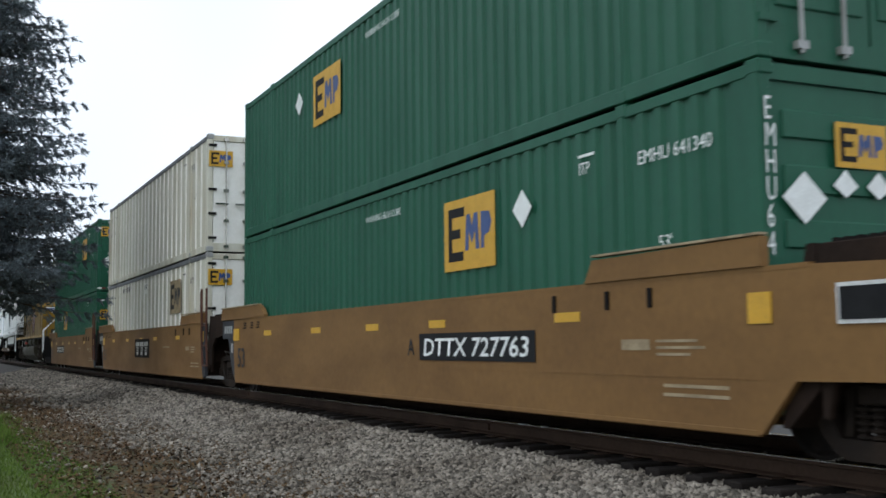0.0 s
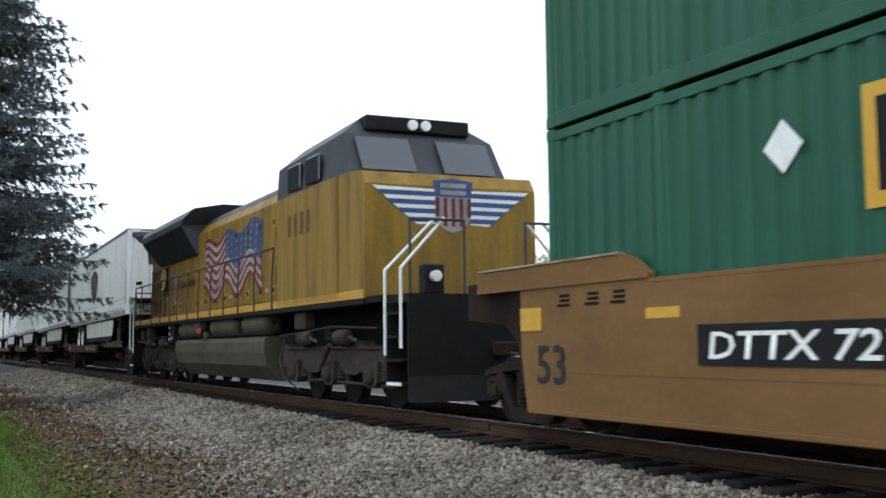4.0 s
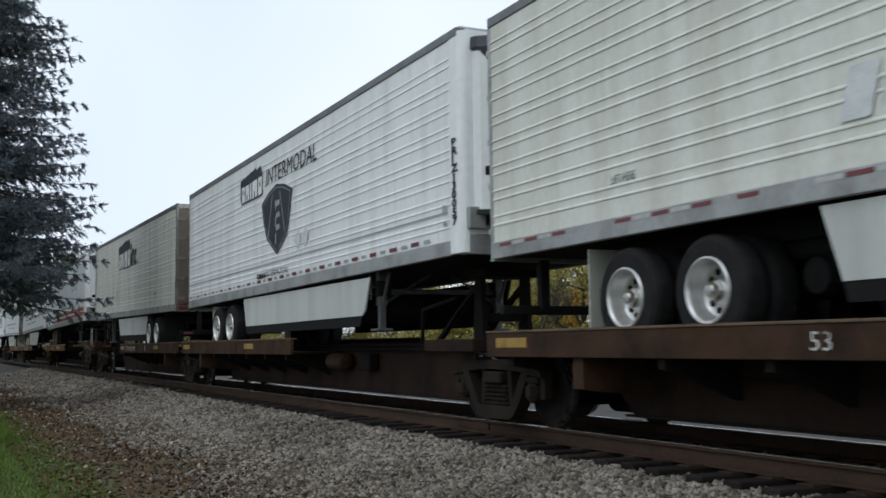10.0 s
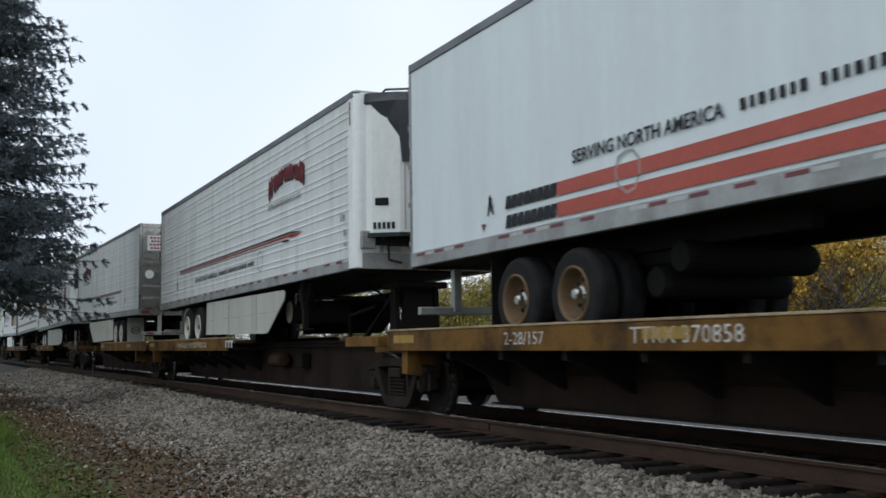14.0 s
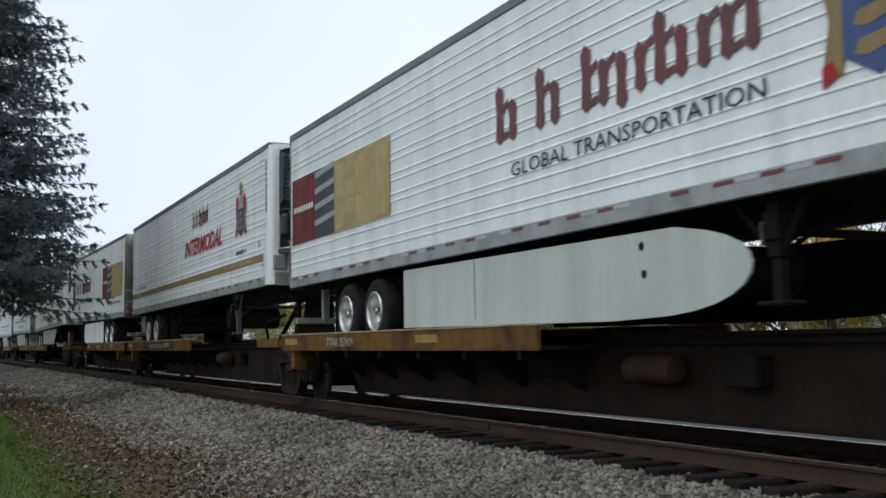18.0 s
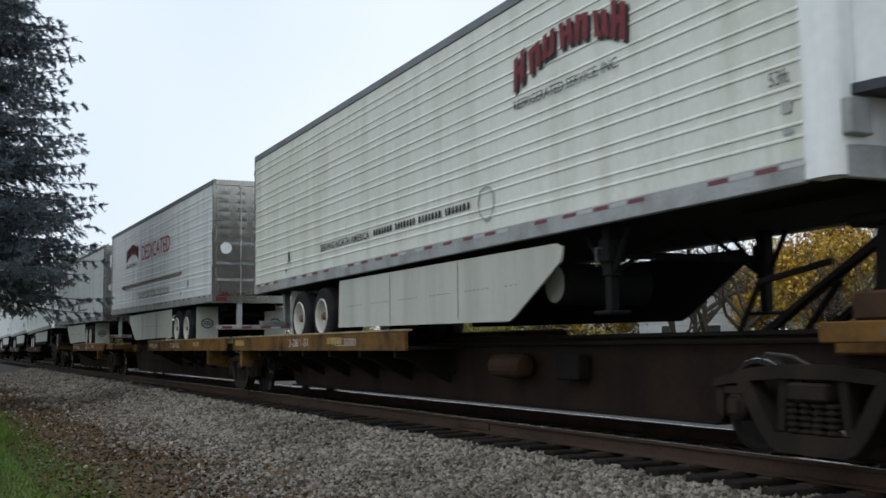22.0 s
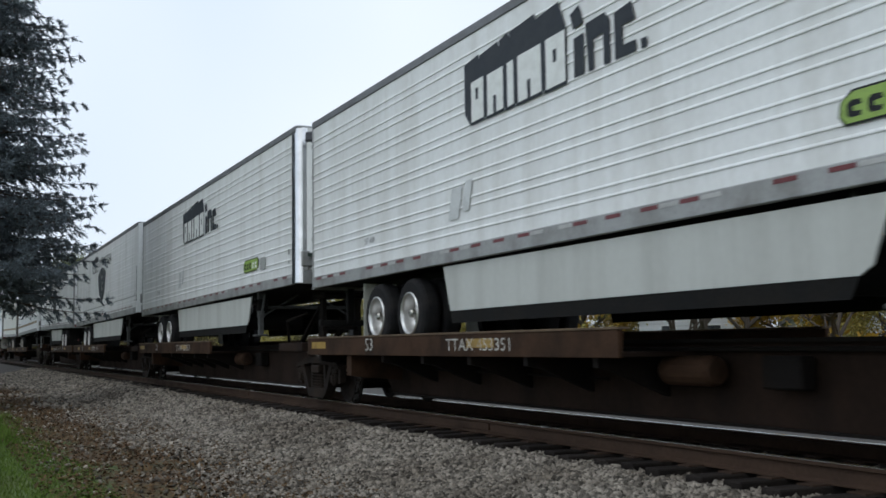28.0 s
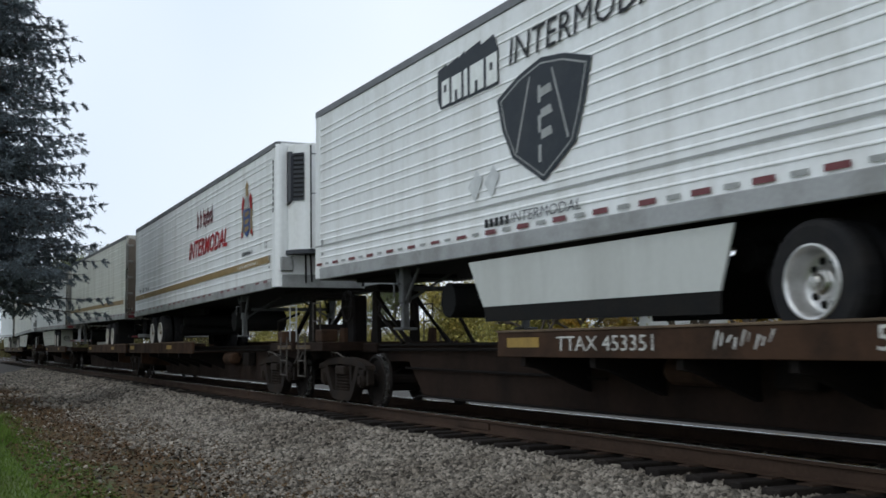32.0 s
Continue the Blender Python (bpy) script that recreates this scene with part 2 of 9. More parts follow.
def thing(name, label, category, group="", kind=""):
    return tagged(new(name), label, category, group, kind)


def box(bm, x0, x1, y0, y1, z0, z1, bevel=0.0):
    v = [bm.verts.new(p) for p in ((x0, y0, z0), (x1, y0, z0), (x1, y1, z0), (x0, y1, z0), (x0, y0, z1), (x1, y0, z1), (x1, y1, z1), (x0, y1, z1))]
    fs = [bm.faces.new([v[i] for i in q]) for q in ((3, 2, 1, 0), (4, 5, 6, 7), (0, 1, 5, 4), (1, 2, 6, 5), (2, 3, 7, 6), (3, 0, 4, 7))]
    if bevel:
        es = list({e for f in fs for e in f.edges})
        bmesh.ops.bevel(bm, geom=es, offset=bevel, segments=1, affect="EDGES")
    return bm


def prism(bm, pts, axis, a0, a1):
    """A polygon drawn in the plane across an axis, drawn out along it from a0 to a1. Order: x -> (y, z), y -> (x, z), z -> (x, y)."""
    put = {"x": lambda p, a: (a, p[0], p[1]), "y": lambda p, a: (p[0], a, p[1]), "z": lambda p, a: (p[0], p[1], a)}[axis]
    lo = [bm.verts.new(put(p, a0)) for p in pts]
    hi = [bm.verts.new(put(p, a1)) for p in pts]
    n = len(pts)
    fs = [bm.faces.new([lo[i], lo[(i + 1) % n], hi[(i + 1) % n], hi[i]]) for i in range(n)]
    fs += [bm.faces.new(lo[::-1]), bm.faces.new(hi)]
    bmesh.ops.recalc_face_normals(bm, faces=fs)
    return bm


def strip(bm, pts, axis, a0, a1, thick=0.0):
    """An open profile drawn out along an axis: a corrugated sheet."""
    put = {"x": lambda p, a: (a, p[0], p[1]), "z": lambda p, a: (p[0], p[1], a)}[axis]
    lo = [bm.verts.new(put(p, a0)) for p in pts]
    hi = [bm.verts.new(put(p, a1)) for p in pts]
    for i in range(len(pts) - 1):
        bm.faces.new([lo[i], lo[i + 1], hi[i + 1], hi[i]])
    return bm


def rod(bm, p0, p1, r0, r1=None, n=10, caps=True):
    r1 = r0 if r1 is None else r1
    p0, p1 = Vector(p0), Vector(p1)
    d = (p1 - p0).normalized()
    a = d.orthogonal().normalized()
    b = d.cross(a)
    ring = [[bm.verts.new(p + r * (math.cos(2 * math.pi * i / n) * a + math.sin(2 * math.pi * i / n) * b)) for i in range(n)] for p, r in ((p0, r0), (p1, r1))]
    for i in range(n):
        j = (i + 1) % n
        bm.faces.new([ring[0][i], ring[0][j], ring[1][j], ring[1][i]])
    if caps:
        bm.faces.new(ring[0][::-1]), bm.faces.new(ring[1])
    return bm


def tube(bm, pts, r, n=6):
    for a, b in zip(pts, pts[1:]):
        d = (Vector(b) - Vector(a)).normalized() * r * 0.5
        rod(bm, Vector(a) - d, Vector(b) + d, r, n=n)
    return bm


def lathe(bm, profile, n=24, center=(0, 0, 0), axis="y", ring=False):
    """A profile of (radius, along) turned about an axis."""
    cx, cy, cz = center
    rings = []
    for r, h in profile:
        ring = []
        for i in range(n):
            c, s = math.cos(2 * math.pi * i / n) * r, math.sin(2 * math.pi * i / n) * r
            ring.append(bm.verts.new((cx + c, cy + h, cz + s) if axis == "y" else (cx + h, cy + c, cz + s) if axis == "x" else (cx + c, cy + s, cz + h)))
        rings.append(ring)
    for a, b in zip(rings, rings[1:] + (rings[:1] if ring else [])):
        for i in range(n):
            j = (i + 1) % n
            bm.faces.new([a[i], a[j], b[j], b[i]])
    if not ring:
        bm.faces.new(rings[0][::-1]), bm.faces.new(rings[-1])
    bmesh.ops.recalc_face_normals(bm, faces=bm.faces[:])
    return bm


def fast_mesh(name, verts, faces, mat):
    """A large mesh from arrays; all faces have the same number of corners."""
    me = bpy.data.meshes.new(name)
    k = faces.shape[1]
    me.vertices.add(len(verts))
    me.vertices.foreach_set("co", np.asarray(verts, dtype=np.float32).ravel())
    me.loops.add(faces.size)
    me.loops.foreach_set("vertex_index", faces.astype(np.int32).ravel())
    me.polygons.add(len(faces))
    me.polygons.foreach_set("loop_start", np.arange(0, faces.size, k, dtype=np.int32))
    me.update(calc_edges=True)
    me.materials.append(M[mat])
    return me


# Flat marks on the near side: x along the side from its rear end as seen, z up, a hair proud of the wall.
def poly_mark(bm, pts, y):
    bm.faces.new([bm.verts.new((p[0], y, p[1])) for p in pts])
    return bm


def bar_mark(bm, x0, x1, z0, z1, y, slant=0.0):
    return poly_mark(bm, [(x0, z0), (x1, z0), (x1 + slant, z1), (x0 + slant, z1)], y)


def letters(bm, text, x, z, size, y, wide=1.0, slant=0.0, upright=False, bold=0.0):
    """Words in the built-in font, standing on the side plane; upright: letters stacked downwards."""
    if upright:
        for i, ch in enumerate(text):
            letters(bm, ch, x, z - i * size * 1.12, size, y, wide, 0, False, bold)
        return bm
    cu = bpy.data.curves.new("lettering", "FONT")
    cu.body, cu.size, cu.offset, cu.resolution_u = text, size * 1.4, bold, 2
    cu.shear = slant
    ob = bpy.data.objects.new("lettering", cu)
    me = bpy.data.meshes.new_from_object(ob)
    bpy.data.objects.remove(ob)
    k = len(bm.verts)
    bm.from_mesh(me)
    bm.verts.ensure_lookup_table()
    for v in bm.verts[k:]:
        v.co = Vector((x + v.co.x * wide, y, z + v.co.y))
    bpy.data.meshes.remove(me)
    return bm


# ---- ground and track ----
def ground_height(x, y):
    a = abs(y)
    if a < 1.5:
        h = -0.27
    elif a < 3.1:
        h = -0.27 - (a - 1.5) / 1.6 * 0.32
    else:
        h = -0.59 - min((a - 3.1) * 0.02, 0.1)
    if a > 1.6:
        h += 0.03 * noise.noise((x * 0.35, y * 0.5, 0)) * min(1, (a - 1.6))
    if y > 10:
        h += min((y - 10) * 0.02, 1.2)
    return h


def ground_material():
    m = material("ballast_earth_and_lawn", (0.042, 0.037, 0.031), 0.95, dark=(0.022, 0.019, 0.015), amount=0.7, scale=0.9, fine=0.35, bump=0.6, bump_scale=30)
    n, l = m.node_tree.nodes, m.node_tree.links
    b = n["Principled BSDF"]
    src = b.inputs["Base Color"].links[0].from_socket
    tc = n.new("ShaderNodeTexCoord")
    sep = n.new("ShaderNodeSeparateXYZ")
    l.new(tc.outputs["Object"], sep.inputs["Vector"])
    wob = n.new("ShaderNodeTexNoise")
    wob.inputs["Scale"].default_value, wob.inputs["Detail"].default_value = 0.7, 6.0
    add = n.new("ShaderNodeMath")
    add.operation = "MULTIPLY_ADD"
    l.new(tc.outputs["Object"], wob.inputs["Vector"])
    l.new(wob.outputs["Fac"], add.inputs[0])
    add.inputs[1].default_value = 2.0
    l.new(sep.outputs["Y"], add.inputs[2])
    for lo, hi, col in ((-1.9, -3.4, (0.056, 0.040, 0.026)), (-4.15, -4.55, (0.048, 0.074, 0.020)), (14.0, 17.0, (0.070, 0.085, 0.030))):
        mr = n.new("ShaderNodeMapRange")
        mr.inputs["From Min"].default_value, mr.inputs["From Max"].default_value = lo, hi
        l.new(add.outputs["Value"], mr.inputs["Value"])
        mx = n.new("ShaderNodeMix")
        mx.data_type = "RGBA"
        l.new(mr.outputs["Result"], mx.inputs["Factor"])
        l.new(src, mx.inputs["A"])
        sc = n.new("ShaderNodeVectorMath")
        sc.operation = "MULTIPLY_ADD"
        sc.inputs[1].default_value = (0.05, 0.05, 0.02)
        sc.inputs[2].default_value = tuple(c - 0.02 for c in col)
        l.new(wob.outputs["Color"], sc.inputs[0])
        l.new(sc.outputs["Vector"], mx.inputs["B"])
        src = mx.outputs["Result"]
    l.new(src, b.inputs["Base Color"])
    return m


def make_ground():
    xs = [-2500, -1200, -600, -300, -200, -150] + [-120 + 2 * i for i in range(35)] + [-50 + 0.5 * i for i in range(120)] + [10, 12, 16, 24, 40, 80, 200, 600, 2500]
    ys = [-2500, -800, -300, -120, -60, -35, -22, -15] + [-12 + 0.5 * i for i in range(12)] + [-6 + 0.25 * i for i in range(49)] + [6.5 + i for i in range(10)] + [18, 22, 30, 45, 70, 120, 250, 600, 2500]
    verts = np.array([(x, y, ground_height(x, y)) for y in ys for x in xs])
    nx = len(xs)
    faces = np.array([(j * nx + i, j * nx + i + 1, (j + 1) * nx + i + 1, (j + 1) * nx + i) for j in range(len(ys) - 1) for i in range(nx - 1)])
    M["ground"] = ground_material()
    ob = new("ground", fast_mesh("ground", verts, faces, "ground"))
    return tagged(ob, "gravel, leaf-strewn earth and mown lawn beside the track", "ground", kind="structure")


def stones(name, label, spans, seed, mat="stone", fade=None):
    """Loose stones strewn over stretches of the ground: (x0, x1, y0, y1, per square metre, size)."""
    rng = np.random.default_rng(seed)
    cube = np.array([(x, y, z) for z in (-1, 1) for y in (-1, 1) for x in (-1, 1)], float)
    quads = np.array([(0, 2, 3, 1), (4, 5, 7, 6), (0, 1, 5, 4), (1, 3, 7, 5), (3, 2, 6, 7), (2, 0, 4, 6)])
    vs, fs, base = [], [], 0
    for x0, x1, y0, y1, per, size in spans:
        n = int((x1 - x0) * (y1 - y0) * per)
        px, py = rng.uniform(x0, x1, n), rng.uniform(y0, y1, n)
        if fade:
            keep = rng.uniform(0, 1, n) < np.clip((py - fade[0] + 0.3 * np.sin(px * 0.9)) / (fade[1] - fade[0]), 0.12, 1) ** 1.7
            px, py = px[keep], py[keep]
            n = len(px)
        pz = np.array([ground_height(a, b) for a, b in zip(px, py)]) + rng.uniform(-0.2, 0.45, n) * size
        s = size * rng.uniform(0.35, 0.75, (n, 1, 1)) * rng.uniform(0.6, 1.3, (n, 1, 3))
        c = cube[None] * s * rng.uniform(0.55, 1.1, (n, 8, 1))
        q = rng.normal(size=(n, 4))
        q /= np.linalg.norm(q, axis=1, keepdims=True)
        w, x, y, z = q.T
        rot = np.stack([1 - 2 * (y * y + z * z), 2 * (x * y - z * w), 2 * (x * z + y * w), 2 * (x * y + z * w), 1 - 2 * (x * x + z * z), 2 * (y * z - x * w), 2 * (x * z - y * w), 2 * (y * z + x * w), 1 - 2 * (x * x + y * y)], 1).reshape(n, 3, 3)
        c = np.einsum("nij,nkj->nki", rot, c) + np.stack([px, py, pz], 1)[:, None]
        vs.append(c.reshape(-1, 3))
        fs.append((quads[None] + base + 8 * np.arange(n)[:, None, None]).reshape(-1, 4))
        base += 8 * n
    ob = new(name, fast_mesh(name, np.concatenate(vs), np.concatenate(fs), mat))
    return tagged(ob, label, "ballast", kind="stuff")


def make_track():
    track = thing("track", "single railway track with rusty rails on dark wooden ties", "track", kind="structure")
    foot = [(-0.07, -0.175), (0.07, -0.175), (0.07, -0.163), (0.012, -0.145), (0.009, -0.045), (0.036, -0.036), (0.036, -0.006), (-0.036, -0.006), (-0.036, -0.036), (-0.009, -0.045), (-0.012, -0.145), (-0.07, -0.163)]
    for y in (-0.755, 0.755):
        r = part("rail", prism(bm_new(), [(y + a, b) for a, b in foot], "x", -600, 120), "rail", track)
        part("rail_head", box(bm_new(), -600, 120, y - 0.03, y + 0.03, -0.006, 0.0), "rail_top", r, "polished running surface")
        for x in (-13.2, -25.0):
            part("joint_bar", box(bm_new(), x - 0.45, x + 0.45, y - 0.034, y + 0.034, -0.135, -0.048, 0.006), "rail", r)
    rng = random.Random(5)
    tie = part("tie", box(bm_new(), -0.115, 0.115, -1.29, 1.29, -0.35, -0.185, 0.012), "tie", track)
    plate = part("tie_plate", box(bm_new(), -0.09, 0.09, -0.18, 0.18, -0.185, -0.172), "rail", tie)
    plate.matrix_basis = pose(0, -0.755, 0)
    x = 2.0
    tie.matrix_basis = pose(x, 0, 0)
    again(plate, tie, 0, 0.755)
    while x > -110:
        x -= 0.52
        t = again(tie, track, x, rng.uniform(-0.06, 0.06), rng.uniform(-0.01, 0.01), rng.uniform(-1.5, 1.5))
        if x > -30:
            again(plate, t, 0, -0.755)
            again(plate, t, 0, 0.755)
    return track


make_ground()
make_track()
stones("ballast_stones", "loose grey crushed-stone ballast along the near shoulder", [
    (-14, 1, -5.9, -0.95, 1350, 0.040), (-30, -14, -5.9, -0.95, 850, 0.046), (-75, -30, -5.6, -1.0, 200, 0.078)], 3, fade=(-5.0, -2.7))
stones("ballast_stones", "grey ballast between the rails and beyond the track", [
    (-32, 3, -0.68, 0.68, 130, 0.07), (-34, 3, 0.85, 4.0, 260, 0.06)], 4)


# ---- highway trailers ----
TL, TW, TH = 16.15, 2.59, 2.90


def rib_profile(side, z0, z1, step, first=0.37, depth=0.010):
    """A wall section with small horizontal ribs in pairs, one pair to a foot."""
    y = side * (TW / 2 - 0.004)
    pts, k = [(y, z0)], 0
    while first + step * k < z1 - 0.12:
        for z in (first + step * k, first + 0.105 + step * k):
            pts += [(y, z - 0.012), (y + side * depth, z - 0.010), (y + side * depth, z + 0.003), (y, z + 0.020)]
        k += 1
    return pts + [(y, z1)]


def trailer_wheel(parent, x, y, side, rim_mat):
    """A dual wheel: two tyres, a dished rim and a hub with its nuts."""
    bm = bm_new()
    for o in (0.0, 0.33):
        lathe(bm, [(0.29, 0.0), (0.44, 0.0), (0.485, 0.03), (0.5, 0.07), (0.5, 0.2), (0.485, 0.25), (0.44, 0.28), (0.29, 0.28)], 28, (0, o, 0), ring=True)
    tyre = part("tyre", bm, "rubber", parent, smooth=False)
    bm = lathe(bm_new(), [(0.302, -0.014), (0.288, -0.022), (0.272, -0.012), (0.264, 0.03), (0.25, 0.15), (0.225, 0.175), (0.13, 0.168), (0.118, 0.15), (0.1, 0.1), (0.0005, 0.1), (0.0005, 0.22), (0.302, 0.22)], 28, ring=True)
    rim = part("rim", bm, rim_mat, tyre, smooth=True)
    bm = bm_new()
    for i in range(10):
        a = 2 * math.pi * i / 10
        rod(bm, (0.178 * math.cos(a), 0.160, 0.178 * math.sin(a)), (0.178 * math.cos(a), 0.174, 0.178 * math.sin(a)), 0.033, n=8)
    part("hand_hole", bm, "under", tyre, "ring of dark hand holes")["kind"] = "stuff"
    bm = lathe(bm_new(), [(0.0001, 0.0), (0.05, 0.002), (0.062, 0.02), (0.068, 0.07), (0.098, 0.085), (0.102, 0.15)], 14)
    part("hub", bm, "rust_rim" if rim_mat == "rim" else "steel", tyre, "wheel hub")
    tyre.matrix_basis = pose(x, y, -0.60, 0, 0, 0 if side < 0 else 180)
    return tyre


def carrier_unit(parent):
    """A refrigeration unit with a dark louvred upper cowl over white lower doors and a dark tray."""
    x0, w = TL - 0.02, 1.02
    bm = bm_new()
    prism(bm, [(x0, -1.12), (x0 + 0.14, -1.06), (x0 + 0.40, -0.68), (x0 + 0.46, -0.4), (x0 + 0.46, 0.4), (x0 + 0.40, 0.68), (x0 + 0.14, 1.06), (x0, 1.12)], "z", 0.56, 2.70)
    body = part("reefer_unit", bm, "white", parent, "white refrigeration unit housing")
    bm = bm_new()
    rings = []
    for z, half in ((1.70, [(0.0, 0.66), (0.30, 0.66), (0.45, 0.64), (0.495, 0.54)]), (2.36, [(0.0, 0.86), (0.26, 0.86), (0.46, 0.70), (0.51, 0.58)]), (2.68, [(0.0, 1.15), (0.14, 1.10), (0.44, 0.76), (0.51, 0.6)]), (2.83, [(0.0, 1.14), (0.12, 1.08), (0.38, 0.74), (0.43, 0.58)])):
        rings.append([bm.verts.new((x0 + a, -b, z)) for a, b in half] + [bm.verts.new((x0 + a, b, z)) for a, b in half[::-1]])
    for a, b in zip(rings, rings[1:]):
        for i in range(7):
            bm.faces.new([a[i], a[i + 1], b[i + 1], b[i]])
    bm.faces.new(rings[0][::-1]), bm.faces.new(rings[-1])
    bmesh.ops.recalc_face_normals(bm, faces=bm.faces[:])
    cowl = part("cowl", bm, "dark_grille", body, "dark louvred cowl")
    bm = bm_new()
    for i in range(8):
        z = 1.84 + i * 0.088
        prism(bm, [(x0 + 0.49, z), (x0 + 0.525, z - 0.012), (x0 + 0.525, z + 0.012), (x0 + 0.49, z + 0.035)], "y", -0.46, 0.56)
    part("louvre", bm, "black", cowl)
    bm = bm_new()
    for y in (-0.62, 0.02, 0.62):
        box(bm, x0 + 0.455, x0 + 0.468, y - 0.008, y + 0.008, 0.60, 1.68)
    box(bm, x0 + 0.455, x0 + 0.466, -0.55, -0.1, 1.50, 1.515)
    box(bm, x0 + 0.455, x0 + 0.466, 0.12, 0.55, 1.50, 1.515)
    part("door_seam", bm, "grey_mark", body)
    bm = bm_new()
    box(bm, x0 + 0.458, x0 + 0.47, 0.12, 0.25, 0.80, 0.91)
    part("inspection_window", bm, "black", body)
    bm = bm_new()
    prism(bm, [(x0 + 0.16, -1.0), (x0 + 0.30, -0.84), (x0 + 0.31, -0.85), (x0 + 0.17, -1.02)], "z", 1.0, 1.12)
    part("inspection_window", bm, "black", body)
    plan = [(0.0, -1.15), (0.16, -1.10), (0.45, -0.72), (0.53, -0.4), (0.53, 0.4), (0.45, 0.72), (0.16, 1.10), (0.0, 1.15)]
    bm = prism(bm_new(), [(x0 + a, b) for a, b in plan], "z", 0.495, 0.558)
    tray = part("tray", bm, "pan_green", body, "thin dark green drip pan")
    bm = prism(bm_new(), [(x0 + a * 0.62, b * 0.88) for a, b in plan], "z", 0.38, 0.494)
    part("pan_sump", bm, "under", tray, "dark underside of the pan")
    for y in (-0.86, -0.30, 0.34, 0.86):
        part("pan_bracket", prism(bm_new(), [(x0 + 0.021, 0.494), (x0 + 0.16, 0.494), (x0 + 0.04, 0.27), (x0 + 0.021, 0.27)], "y", y - 0.02, y + 0.02), "rail_grey", tray)
    part("electric_socket", rod(bm_new(), (x0 + 0.021, 0.46, 0.36), (x0 + 0.12, 0.46, 0.36), 0.075, n=12), "under", body, "black round socket")
    part("socket_ring", lathe(bm_new(), [(0.045, 0.121), (0.068, 0.121), (0.068, 0.135), (0.045, 0.135)], 14, (x0, 0.46, 0.36), "x", ring=True), "rail_pale", body, "pale socket ring")
    for y in (0.20, 0.30, 0.68):
        part("gladhand", box(bm_new(), x0 + 0.021, x0 + 0.13, y - 0.05, y + 0.05, 0.30, 0.42, 0.015), "under", body, "black brake line connector")
    part("placard_holder", box(bm_new(), x0 + 0.021, x0 + 0.035, -0.78, -0.52, 0.28, 0.40), "rail_pale", body)
    bm = bm_new()
    tube(bm, [(x0 + 0.1, -0.9, 2.8), (x0 + 0.25, -0.85, 2.88), (x0 + 0.45, -0.5, 2.88), (x0 + 0.45, 0.5, 2.88), (x0 + 0.25, 0.85, 2.88), (x0 + 0.1, 0.9, 2.8)], 0.02)
    part("guard_rail", bm, "dark_grille", body)
    part("air_hose", tube(bm_new(), [(x0 + 0.06, -0.75, 0.45), (x0 + 0.08, -0.75, 0.15), (x0 + 0.12, -0.55, 0.1)], 0.018), "black", body)
    part("air_hose", tube(bm_new(), [(x0 + 0.06, 0.75, 0.62), (x0 + 0.12, 0.72, 0.2), (x0 + 0.08, 0.6, 0.05)], 0.03), "black", body)
    part("battery_box", box(bm_new(), x0, x0 + 0.10, -1.22, -0.98, 0.32, 0.60, 0.012), "rail_grey", body)


